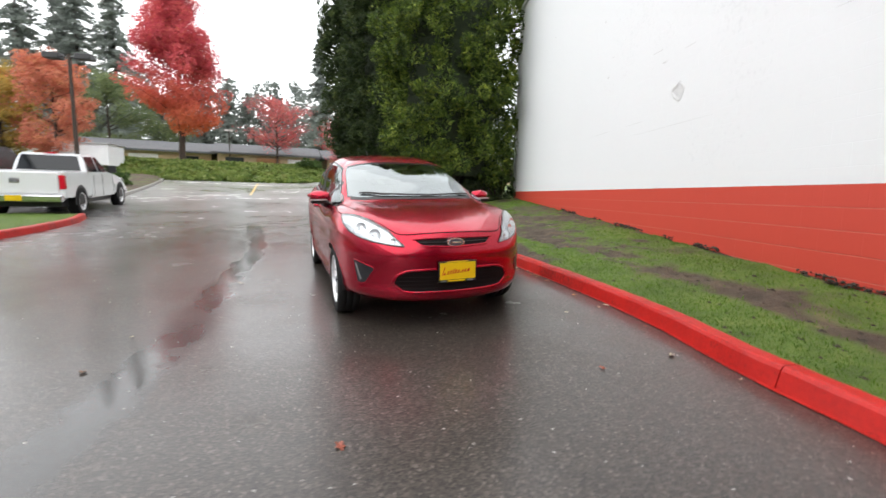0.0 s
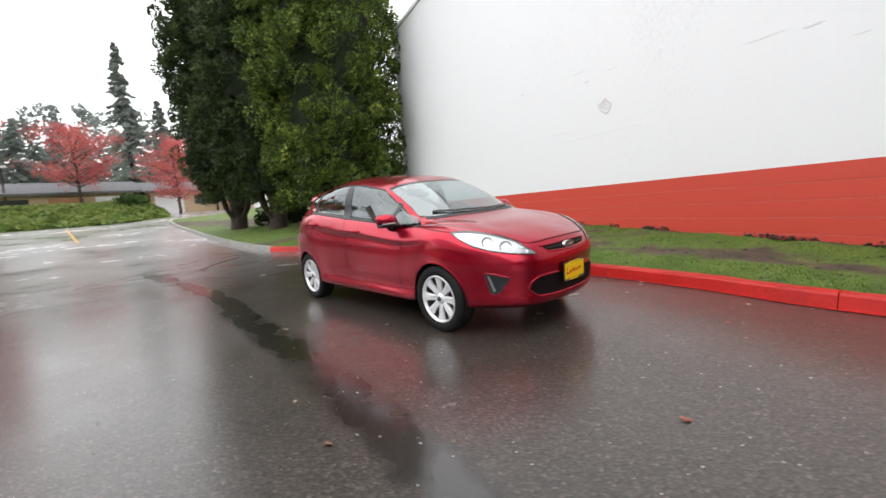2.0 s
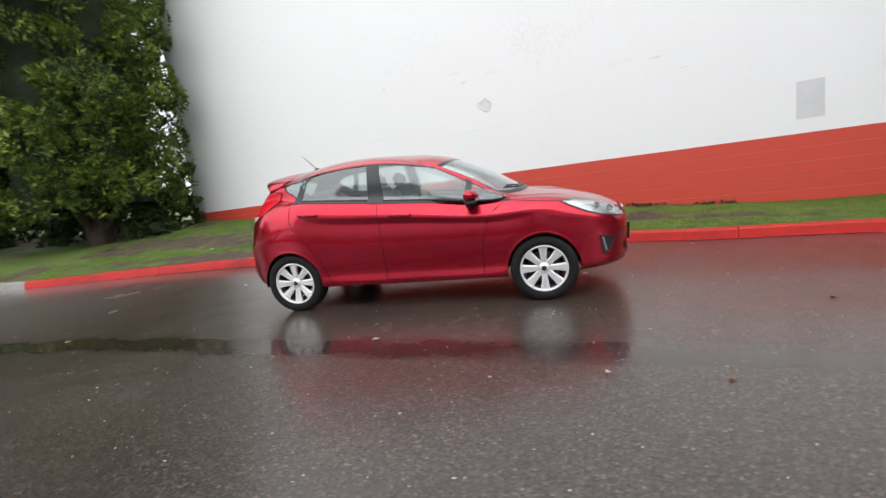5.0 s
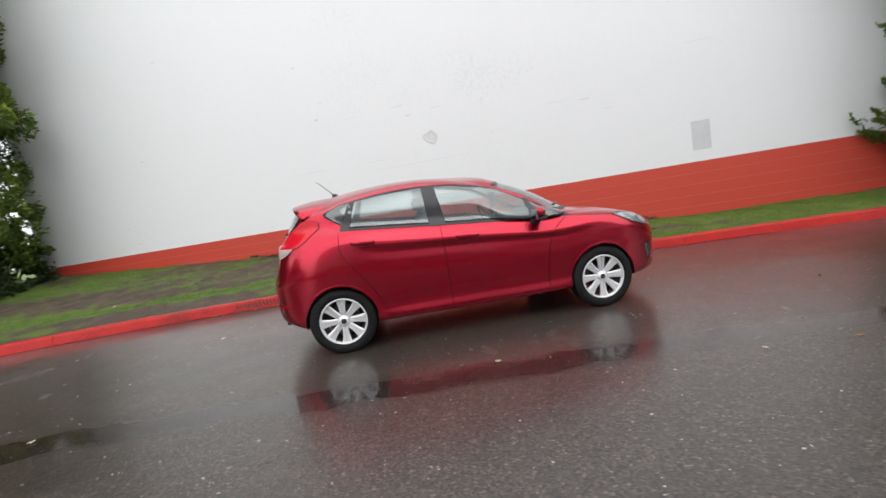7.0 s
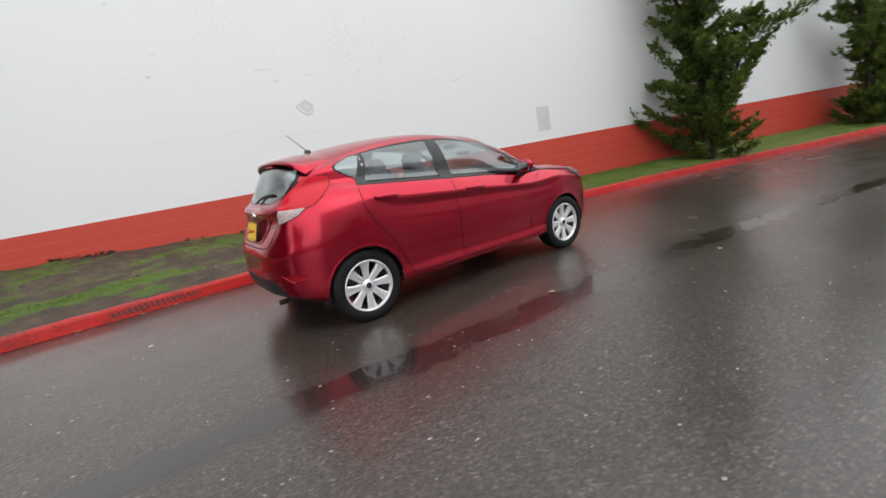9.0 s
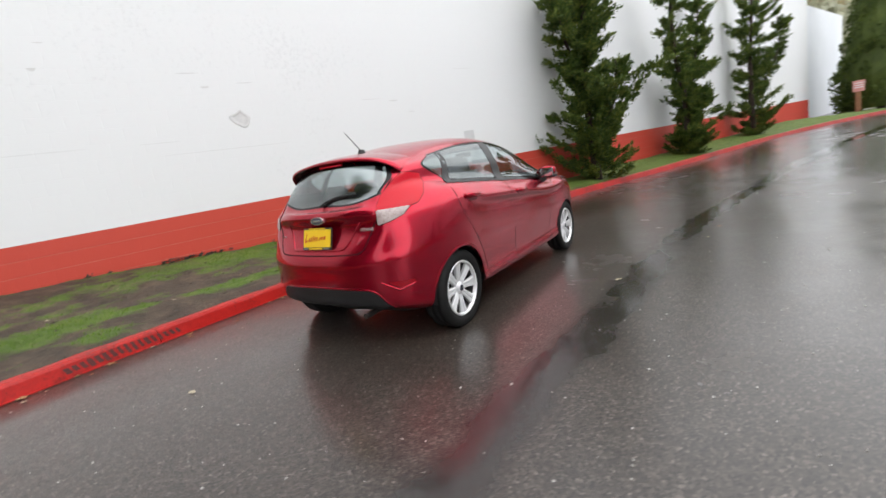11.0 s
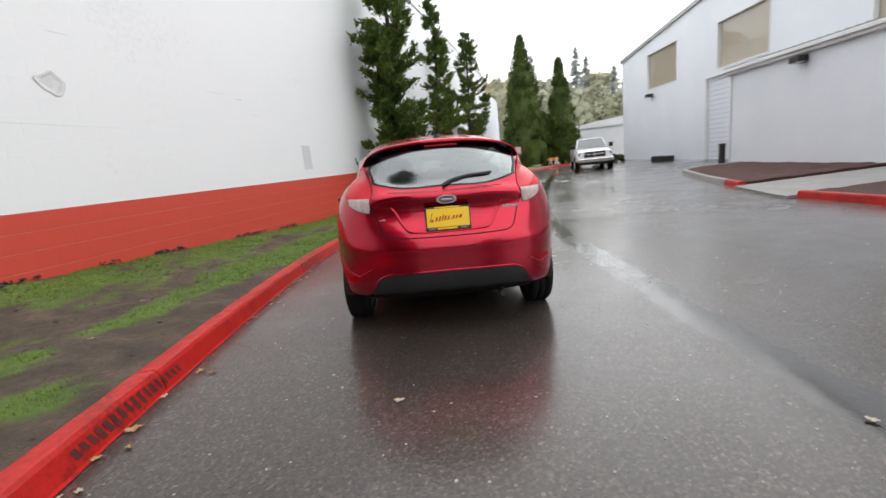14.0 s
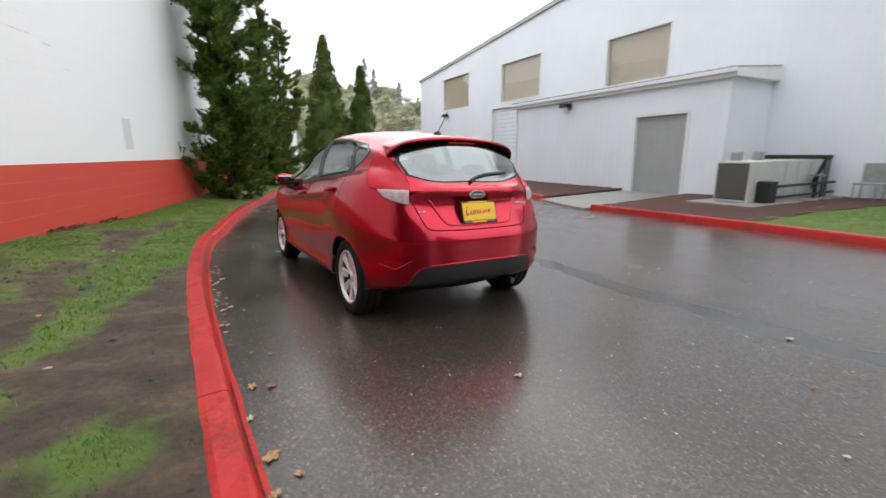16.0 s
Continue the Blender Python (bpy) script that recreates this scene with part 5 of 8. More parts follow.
        for a, b in zip(rows, rows[1:]):
            for i in range(10):
                bm.faces.new((a[i], a[(i + 1) % 10], b[(i + 1) % 10], b[i]))
        bm.faces.new(rows[0])
        bm.faces.new(rows[-1])
        bmesh.ops.recalc_face_normals(bm, faces=bm.faces)
        part("handle", bm, RED_PAINT, doors[key, sg], "", True)

# shut lines of bonnet and tailgate
nose_line = [(0.76, 1.12), (0.782, 0.90), (0.775, 0.72), (0.735, 0.58), (0.64, 0.455), (0.565, 0.36), (0.47, 0.195), (0.42, 0.138), (0.30, 0.098), (0.15, 0.078), (0.0, 0.073)]
band("bonnet_gap", curve(nose_line + [(-a, b) for a, b in nose_line[-2::-1]], 0.03), 0.006, "top", 1, GAP, bonnet, 0.0015)
band("cowl", curve([(-0.62, 1.135), (-0.5, 1.03), (-0.25, 0.962), (0.0, 0.948), (0.25, 0.962), (0.5, 1.03), (0.62, 1.135)], 0.04), 0.045, "top", 1, BLACK_PLASTIC, car, 0.003)
gate_line = [(0.56, 1.20), (0.535, 1.10), (0.528, 1.03), (0.545, 0.955), (0.515, 0.90), (0.478, 0.80), (0.455, 0.745), (0.415, 0.722), (0.2, 0.712), (0.0, 0.710)]
band("tailgate_gap", curve(gate_line + [(-a, b) for a, b in gate_line[-2::-1]], 0.03), 0.007, "end", 1, GAP, gate, 0.0018)
# the pressed recess for the plate, its rim catching the light
rec = [(0.40, 0.925), (0.375, 0.90), (0.315, 0.80), (0.285, 0.765), (0.24, 0.752), (0.0, 0.748)]
band("recess_edge", curve(rec + [(-a, b) for a, b in rec[-2::-1]], 0.02), 0.022, "end", 1, RED_PAINT, gate, 0.0, False, "", 0.03, 0.009)

# roof spoiler over the rear window
SPOIL = [(0.0, 3.695, 1.380), (0.2, 3.69, 1.374), (0.36, 3.675, 1.358), (0.48, 3.648, 1.332), (0.55, 3.615, 1.296), (0.592, 3.565, 1.245)]
trail = [(-v, u, h) for v, u, h in SPOIL[:0:-1]] + SPOIL
trail = fair(trail, [5] * (len(trail) - 1))
bm, under = bmesh.new(), bmesh.new()
rows, lows = [], []
for v, u, h in trail:
    k = abs(v) / 0.592
    rv = v * 0.90
    root = on_skin("top", 1, rv, 3.36 - 0.03 * k, 0.001)
    edge = Vector((v, u - MID, h))
    mid_ = (root + edge) / 2 + Vector((0, 0, 0.012 * (1 - k ** 3)))
    heel = edge + Vector((0, -0.006, -0.016 + 0.004 * k))
    rows.append([bm.verts.new(p) for p in (root, root.lerp(mid_, 0.5) + Vector((0, 0, 0.003)), mid_, edge.lerp(mid_, 0.4) + Vector((0, 0, 0.003)), edge, heel)])
    inner = Vector((v * 0.86, u - MID - 0.115 + 0.03 * k, h - 0.045 + 0.012 * k))
    lows.append([under.verts.new(p) for p in (heel, heel.lerp(inner, 0.5) + Vector((0, 0, -0.004)), inner)])
for mesh, grid in ((bm, rows), (under, lows)):
    for a, b in zip(grid, grid[1:]):
        for j in range(len(a) - 1):
            mesh.faces.new((a[j], a[j + 1], b[j + 1], b[j]))
faced(bm, Vector((0, 0, 1)))
faced(under, Vector((0, 0, -1)))
spoiler = part("spoiler", bm, RED_PAINT, car, "red roof spoiler over the rear window", True)
part("spoiler_underside", under, GLOSS_BLACK, spoiler, "black spoiler underside", True)
bm = bmesh.new()
box(bm, -0.12, 0.12, 3.655 - MID, 3.672 - MID, 1.338, 1.352, 0.004)
part("brake_light", bm, LAMP_RED, spoiler, "dark red high brake light")

# lamps
HEAD = [(0.772, 0.655, 0.882), (0.70, 0.53, 0.883), (0.655, 0.46, 0.870), (0.585, 0.355, 0.842), (0.49, 0.195, 0.780), (0.43, 0.105, 0.706), (0.39, 0.07, 0.668), (0.50, 0.115, 0.682), (0.60, 0.192, 0.700), (0.70, 0.305, 0.730), (0.76, 0.43, 0.772), (0.785, 0.55, 0.830)]
FOG = [(0.742, 0.345, 0.562), (0.603, 0.171, 0.502), (0.665, 0.25, 0.377), (0.712, 0.315, 0.372)]
TAIL = [(0.597, 3.525, 1.232), (0.574, 3.585, 1.212), (0.549, 3.668, 1.15), (0.531, 3.74, 1.092), (0.522, 3.796, 1.022), (0.528, 3.812, 0.993), (0.698, 3.682, 0.995), (0.74, 3.60, 1.012), (0.735, 3.52, 1.065), (0.69, 3.44, 1.14), (0.64, 3.415, 1.205)]
CLEAR = [(0.530, 3.812, 0.998), (0.62, 3.752, 1.0), (0.715, 3.66, 1.0), (0.695, 3.72, 0.952), (0.64, 3.785, 0.922), (0.550, 3.836, 0.896)]
REFL = [(0.60, 3.885, 0.506), (0.66, 3.846, 0.509), (0.742, 3.76, 0.506), (0.738, 3.764, 0.486), (0.665, 3.842, 0.464)]
for sg in (1, -1):
    head = round_poly(flatten("nose", sg, HEAD), 3, 0.22)
    lamp = patch("headlight", head, "nose", sg, LAMP_SILVER, car, 0.003, "large swept-back clear headlight", 0.018)
    cover = patch("lamp_cover", head, "nose", sg, LAMP_CLEAR, lamp, 0.010, "clear lamp cover", 0.025, 0.004)
    cover.visible_shadow = False
    band("lamp_rim", head, 0.008, "nose", sg, LAMP_TRIM, lamp, 0.009, True)
    for (v, u, h), r in (((0.575, 0.24, 0.745), 0.052), ((0.655, 0.36, 0.79), 0.048), ((0.47, 0.125, 0.705), 0.024)):
        a, b = flatten("nose", sg, [(v, u, h)])[0]
        out, flat = view_of("nose", sg)
        loc = on_skin("nose", sg, a, b, 0.003)
        bm = bmesh.new()
        lathe(bm, [(r, 0.006), (r * 0.9, 0.004), (r * 0.7, 0.002), (r * 0.45, 0.0005), (r * 0.3, 0.002), (0.001, 0.003)], 20)
        bmesh.ops.transform(bm, matrix=Matrix.Translation(loc) @ (out + Vector((0, 0, 0.35))).to_track_quat("X", "Z").to_matrix().to_4x4(), verts=bm.verts)
        part("bulb_cup", bm, LAMP_CUP, lamp, "", True)
    fog = round_poly(flatten("nose", sg, FOG), 3, 0.16)
    f = patch("fog_recess", fog, "nose", sg, FOG_BLACK, car, 0.002, "black triangular fog lamp recess")
    band("recess_rim", fog, 0.012, "nose", sg, RED_PAINT, f, 0.001, True, "", 0.03, 0.005)
    blade = flatten("nose", sg, [(0.722, 0.325, 0.535), (0.708, 0.31, 0.527), (0.682, 0.275, 0.405), (0.695, 0.29, 0.40)])
    patch("fog_blade", blade, "nose", sg, STEEL, f, 0.008)
    tail = round_poly(flatten("rump", sg, TAIL), 3, 0.06)
    t_ = patch("tail_light", tail, "rump", sg, LAMP_RED, car, 0.004, "tall red tail light with a clear foot", 0.022, 0.002)
    patch("clear_lens", round_poly(flatten("rump", sg, CLEAR), 3, 0.12), "rump", sg, LAMP_WHITE, t_, 0.005, "clear lamp foot", 0.02, 0.004)
    band("lamp_rim", round_poly(flatten("rump", sg, TAIL[:5] + CLEAR[-1:] + CLEAR[4:1:-1] + TAIL[7:]), 3, 0.12), 0.007, "rump", sg, GAP, t_, 0.0025, True)
    refl = round_poly(flatten("rump", sg, REFL), 3, 0.15)
    r_ = patch("reflector", refl, "rump", sg, REFLECTOR, car, 0.003, "red bumper reflector")
    band("reflector_lip", flatten("rump", sg, [(0.555, 3.908, 0.508), (0.61, 3.88, 0.478), (0.66, 3.846, 0.445), (0.70, 3.81, 0.462), (0.742, 3.76, 0.478)]), 0.014, "rump", sg, RED_PAINT, r_, 0.0, False, "", 0.02, 0.007)

# grilles
g = patch("upper_grille", round_poly([(-0.315, 0.716), (0.0, 0.722), (0.315, 0.716), (0.265, 0.680), (0.0, 0.668), (-0.265, 0.680)], 3, 0.12), "end", -1, GAP, car, 0.002, "narrow black slot grille")
band("grille_bar", [(-0.29, 0.699), (0.0, 0.697), (0.29, 0.699)], 0.006, "end", -1, BLACK_PLASTIC, g, 0.003, False, "", 0.03, 0.006)
lip = [(-0.33, 0.722), (0.0, 0.731), (0.33, 0.722)]
band("grille_lip", lip, 0.014, "end", -1, RED_PAINT, g, 0.002, False, "", 0.03, 0.010)
band("grille_lip", [(-0.275, 0.672), (0.0, 0.659), (0.275, 0.672)], 0.014, "end", -1, RED_PAINT, g, 0.002, False, "", 0.03, 0.008)
LG = round_poly([(-0.37, 0.490), (0.37, 0.490), (0.455, 0.452), (0.487, 0.385), (0.40, 0.312), (-0.40, 0.312), (-0.487, 0.385), (-0.455, 0.452)], 4, 0.25)
g = patch("lower_grille", LG, "end", -1, GAP, car, 0.002, "wide black lower grille")
for h, w in ((0.462, 0.40), (0.432, 0.44), (0.402, 0.45), (0.372, 0.44), (0.342, 0.40)):
    band("grille_slat", [(-w, h), (0, h), (w, h)], 0.009, "end", -1, GAP, g, 0.0025, False, "", 0.04, 0.004)
band("grille_lip", LG, 0.020, "end", -1, RED_PAINT, g, 0.001, True, "", 0.03, 0.010)
val = [(0.60, 0.318), (0.57, 0.355), (0.52, 0.430), (0.46, 0.460), (0.40, 0.468), (0.2, 0.472), (0.0, 0.472)]
val = curve(val + [(-a, b) for a, b in val[-2::-1]], 0.03)
patch("rear_valance", val + [(-0.52, 0.312), (0.0, 0.306), (0.52, 0.312)], "end", 1, VALANCE, car, 0.003, "black plastic lower bumper")
band("valance_edge", val, 0.016, "end", 1, RED_PAINT, car, 0.002, False, "", 0.03, 0.006)
bm = bmesh.new()
tube(bm, (-0.36, 3.70 - MID, 0.262), (-0.36, 3.92 - MID, 0.255), 0.022, seg=14)
part("exhaust", bm, DISC, car)


def oval(name, u_sign, h, rx, rz, parent):
    loc = on_skin("end", u_sign, 0.0, h, 0.0)
    badge = None
    for nm, s, d, mat in (("badge", 1.0, 0.012, BADGE_RIM), ("badge_field", 0.80, 0.015, BADGE_DARK)):
        bm = bmesh.new()
        bmesh.ops.create_cone(bm, cap_ends=True, segments=28, radius1=1, radius2=0.94, depth=0.02)
        bmesh.ops.scale(bm, verts=bm.verts, vec=(rx * s, rz * s, 1))
        bmesh.ops.transform(bm, matrix=Matrix.Rotation(radians(90 if u_sign < 0 else -90), 4, "X"), verts=bm.verts)
        bmesh.ops.translate(bm, verts=bm.verts, vec=loc + Vector((0, u_sign * (d - 0.006), 0)))
        ob = part(nm, bm, mat, badge or parent, "plain oval maker's badge" if nm == "badge" else "")
        badge = badge or ob
    bm = bmesh.new()
    box(bm, -rx * 0.55, rx * 0.55, loc.y + u_sign * 0.0195 - 0.001, loc.y + u_sign * 0.0195 + 0.001, loc.z - rz * 0.2, loc.z + rz * 0.22, 0.001)
    part("badge_bar", bm, BADGE_RIM, badge)


oval("badge", -1, 0.695, 0.076, 0.034, car)
oval("badge", 1, 0.962, 0.074, 0.032, car)


def plate(sign, u, h, tilt):
    root = node("plate", car)
    root["label"] = "yellow dealer plate in a black frame with red script"
    root.matrix_basis = pose(0, u - MID, h, tilt, 0, 0 if sign < 0 else 180)
    bm = bmesh.new()
    box(bm, -0.158, 0.158, -0.006, 0.006, -0.082, 0.082, 0.004)
    part("plate_frame", bm, BLACK_PLASTIC, root)
    bm = bmesh.new()
    box(bm, -0.149, 0.149, -0.010, -0.004, -0.062, 0.07, 0.003)
    part("plate_sheet", bm, PLATE_YELLOW, root)
    # a slanting line of red script, drawn as plain leaning bars
    x = -0.128
    for w, hh in ((0.010, 0.066), (0.030, 0.018), (0.022, 0.030), (0.020, 0.034), (0.018, 0.040), (0.022, 0.032), (0.022, 0.028), (0.012, 0.010), (0.022, 0.024), (0.022, 0.024), (0.034, 0.024)):
        bm = bmesh.new()
        box(bm, x, x + w * 0.55, -0.012, -0.0095, -0.020, -0.020 + hh, 0.001)
        for v in bm.verts:
            v.co.z += 0.10 * (v.co.x + 0.06)
            v.co.x += 0.35 * (v.co.z + 0.01)
        part("script_bar", bm, SCRIPT_RED, root)
        x += w
    bm = bmesh.new()
    box(bm, -0.09, 0.085, -0.0115, -0.0045, 0.073, 0.080, 0.001)
    part("print_bar", bm, PLATE_YELLOW, root)
    for a, b in ((-0.14, -0.095), (-0.08, 0.06), (0.08, 0.13)):
        bm = bmesh.new()
        box(bm, a, b, -0.0115, -0.0045, -0.078, -0.066, 0.001)
        part("print_bar", bm, PLATE_YELLOW if a == -0.08 else SEAT_CLOTH, root)


plate(-1, -0.022, 0.475, 2)
plate(1, 3.918, 0.833, -16)
for x, w, z0, z1 in ((-0.455, 0.12, 0.868, 0.892), (0.46, 0.05, 0.842, 0.854)):
    for k in range(5 if w > 0.1 else 2):
        p = w / (5 if w > 0.1 else 2)
        c = x - w / 2 + p * (k + 0.5)
        loc = on_skin("end", 1, c, (z0 + z1) / 2, 0.0)
        bm = bmesh.new()
        box(bm, c - p * 0.4, c + p * 0.4, loc.y - 0.002, loc.y + 0.006, z0, z1 if k % 3 == 0 else z1 - 0.006, 0.002)
        part("model_bar", bm, BADGE_RIM, gate, "small chrome lettering bar")

# wipers and aerial
for pts in ([(0.60, 1.16), (0.45, 1.06), (0.22, 1.0), (0.03, 0.985)], [(0.06, 1.0), (-0.12, 1.0), (-0.35, 1.04), (-0.53, 1.14)]):
    band("wiper", pts, 0.020, "top", 1, BLACK_PLASTIC, car, 0.010, False, "black windscreen wiper", 0.05, 0.014)
band("rear_wiper", [(0.015, 1.052), (-0.05, 1.085), (-0.16, 1.108), (-0.34, 1.118)], 0.024, "end", 1, BLACK_PLASTIC, car, 0.012, False, "black rear wiper", 0.03, 0.014)
bm = bmesh.new()
bmesh.ops.create_cone(bm, cap_ends=True, segments=14, radius1=0.034, radius2=0.022, depth=0.026, matrix=Matrix.Translation((0, 3.30 - MID, 1.441)))
aer = part("aerial", bm, BLACK_PLASTIC, car, "short black roof aerial")
bm = bmesh.new()
tube(bm, (0, 3.30 - MID, 1.44), (0, 3.46 - MID, 1.60), 0.0045, 0.0025, 6)
part("mast", bm, BLACK_PLASTIC, aer)

# door mirrors
for sg in (1, -1):
    mroot = node("door_mirror", car)
    bm = bmesh.new()
    rows = []
    for k in range(11):
        t = k / 10
        x = 0.785 + 0.185 * t
        ry = 0.085 * math.sin(math.pi * (0.16 + 0.76 * t)) ** 0.55
        rz = 0.060 * math.sin(math.pi * (0.2 + 0.72 * t)) ** 0.5
        rows.append([bm.verts.new((sg * x, 1.43 - MID + 0.02 * t + ry * math.cos(a) * (1.0 if math.cos(a) < 0 else 0.35), 1.005 + rz * math.sin(a) + 0.012 * t)) for a in [i * math.tau / 20 for i in range(20)]])
    for a, b in zip(rows, rows[1:]):
        for i in range(20):
            bm.faces.new((a[i], a[(i + 1) % 20], b[(i + 1) % 20], b[i]))
    bm.faces.new(rows[0])
    bm.faces.new(rows[-1])
    bmesh.ops.recalc_face_normals(bm, faces=bm.faces)
    shell = part("mirror_shell", bm, RED_PAINT, mroot, "", True)
    low = bmesh.new()
    box(low, sg * 0.88 - 0.086, sg * 0.88 + 0.086, 1.372 - MID, 1.455 - MID, 0.942, 0.972, 0.012)
    part("mirror_base", low, BLACK_PLASTIC, mroot, "black lower half of the mirror")
    bm = bmesh.new()
    box(bm, sg * 0.88 - 0.075, sg * 0.88 + 0.075, 1.462 - MID, 1.474 - MID, 0.955, 1.05, 0.012)
    part("mirror_face", bm, MIRROR, mroot, "mirror glass")
    bm = bmesh.new()
    tube(bm, (sg * 0.765, 1.47 - MID, 0.90), (sg * 0.84, 1.43 - MID, 0.955), 0.034, 0.04, 10)
    part("mirror_foot", bm, BLACK_PLASTIC, mroot)
    bm = bmesh.new()
    box(bm, sg * 0.89 - 0.075, sg * 0.89 + 0.075, 1.355 - MID, 1.368 - MID, 0.972, 0.985, 0.003)
    part("indicator", bm, LAMP_WHITE, mroot, "clear indicator strip")


# wheels
def wheel_parts(parent, radius, width, rim_r, spokes, face=0.03):
    bm = bmesh.new()
    w = width / 2
    lathe(bm, [(rim_r, -w * 0.85), (rim_r + 0.01, -w * 0.95), (radius - 0.045, -w), (radius - 0.012, -w * 0.9), (radius, -w * 0.7), (radius, -w * 0.32), (radius - 0.008, -w * 0.3), (radius - 0.008, -w * 0.24), (radius, -w * 0.22), (radius, w * 0.22),
               (radius - 0.008, w * 0.24), (radius - 0.008, w * 0.3), (radius, w * 0.32), (radius, w * 0.7), (radius - 0.012, w * 0.9), (radius - 0.045, w), (rim_r + 0.01, w * 0.95), (rim_r, w * 0.85)], 56)
    part("tyre", bm, TYRE, parent, "black tyre", True)
    bm = bmesh.new()
    lathe(bm, [(rim_r, w * 0.86), (rim_r - 0.006, w * 0.93), (rim_r - 0.016, w * 0.88), (rim_r - 0.02, w * 0.6)], 48)
    part("rim", bm, ALLOY, parent, "silver alloy rim", True)
    bm = bmesh.new()
    lathe(bm, [(rim_r - 0.02, w * 0.6), (rim_r - 0.03, w * 0.2), (rim_r - 0.035, -w * 0.8), (rim_r, -w * 0.86)], 48)
    part("barrel", bm, BARREL, parent, "shaded grey inside of the rim", True)
    x1 = w * 0.62
    bm = bmesh.new()
    lathe(bm, [(0.001, x1 + 0.012), (0.028, x1 + 0.012), (0.034, x1 + 0.004), (0.05, x1 - 0.002), (0.058, x1 - 0.02), (0.058, x1 - 0.05)], 24)
    part("hub", bm, ALLOY, parent, "", True)
    bm = bmesh.new()
    lathe(bm, [(0.0005, x1 + 0.016), (0.022, x1 + 0.0155), (0.025, x1 + 0.011)], 20)
    part("hub_cap", bm, material("cap_dark", (0.05, 0.055, 0.07), 0.2, 0.3), parent)
    sp = None
    for k in range(spokes):
        if sp is None:
            bm = bmesh.new()
            rows = []
            for r, wd, xo, th in ((0.05, 0.027, x1 - 0.003, 0.03), (0.10, 0.027, x1 + 0.004, 0.026), (0.15, 0.033, x1 + 0.008, 0.024), (rim_r - 0.018, 0.044, x1 + 0.012, 0.022)):
                rows.append([bm.verts.new((xo + dx, wdy, r)) for wdy, dx in ((-wd, -th), (-wd, -0.006), (-wd * 0.72, 0), (-0.004, 0.0), (0.0, -0.007), (0.004, 0.0), (wd * 0.72, 0), (wd, -0.006), (wd, -th))])
            for a, b in zip(rows, rows[1:]):
                for i in range(8):
                    bm.faces.new((a[i], a[i + 1], b[i + 1], b[i]))
            bmesh.ops.recalc_face_normals(bm, faces=bm.faces)
            ob = part("spoke", bm, ALLOY, parent)
            sp = ob.data
        else:
            ob = new("spoke", sp)
            ob.parent = parent
        ob.rotation_euler = (k * math.tau / spokes, 0, 0)
    bm = bmesh.new()
    bmesh.ops.create_cone(bm, cap_ends=True, segments=32, radius1=rim_r * 0.68, radius2=rim_r * 0.68, depth=0.02, matrix=pose(-0.005, 0, 0, 0, 90, 0))
    part("brake_disc", bm, DISC, parent)


for k, (sg, ux, turn) in enumerate(((1, AX_F, 3), (1, AX_R, 0), (-1, AX_F, 3), (-1, AX_R, 0))):
    wh = node("wheel", car)
    wh.matrix_basis = pose(sg * 0.742, ux - MID, 0.298, 0, 0, (0 if sg > 0 else 180))
    wheel_parts(wh, 0.300, 0.195, 0.214, 8)
    bm = bmesh.new()
    bmesh.ops.create_cone(bm, cap_ends=False, segments=40, radius1=ARCH_R + 0.004, radius2=ARCH_R + 0.004, depth=0.31, matrix=pose(sg * 0.66, ux - MID, ARCH_H, 0, 90, 0))
    bmesh.ops.create_circle(bm, cap_ends=True, segments=40, radius=ARCH_R + 0.004, matrix=pose(sg * 0.505, ux - MID, ARCH_H, 0, 90, 0))
    geom = list(bm.verts) + list(bm.edges) + list(bm.faces)
    bmesh.ops.bisect_plane(bm, geom=geom, plane_co=(0, 0, 0.27), plane_no=(0, 0, -1), clear_outer=True)
    part("wheel_well", bm, BLACK_PLASTIC, car, "black wheel well liner")


# cabin
def soft_box(name, m, sx, sy, sz, mat, parent, bevel=0.05):
    bm = bmesh.new()
    box(bm, -sx / 2, sx / 2, -sy / 2, sy / 2, -sz / 2, sz / 2)
    bmesh.ops.bevel(bm, geom=list(bm.edges), offset=bevel, segments=3, affect="EDGES")
    bmesh.ops.transform(bm, matrix=m, verts=bm.verts)
    return part(name, bm, mat, parent, "", True)


tub = bmesh.new()
for q in (((-0.72, 1.05, 0.92), (-0.66, 1.05, 0.3), (-0.66, 3.55, 0.3), (-0.72, 3.55, 1.0)), ((0.72, 1.05, 0.92), (0.66, 1.05, 0.3), (0.66, 3.55, 0.3), (0.72, 3.55, 1.0)), ((-0.66, 1.05, 0.3), (0.66, 1.05, 0.3), (0.66, 3.55, 0.3), (-0.66, 3.55, 0.3)),
          ((-0.66, 3.55, 0.3), (0.66, 3.55, 0.3), (0.58, 3.7, 0.92), (-0.58, 3.7, 0.92)), ((-0.66, 1.05, 0.3), (0.66, 1.05, 0.3), (0.7, 1.05, 0.9), (-0.7, 1.05, 0.9))):
    tub.faces.new([tub.verts.new((a, b - MID, c)) for a, b, c in q])
part("cabin_lining", tub, CABIN, car, "dark grey cabin lining")
soft_box("dashboard", pose(0, 1.27 - MID, 0.86, -8, 0, 0), 1.34, 0.5, 0.22, CABIN, car, 0.07)
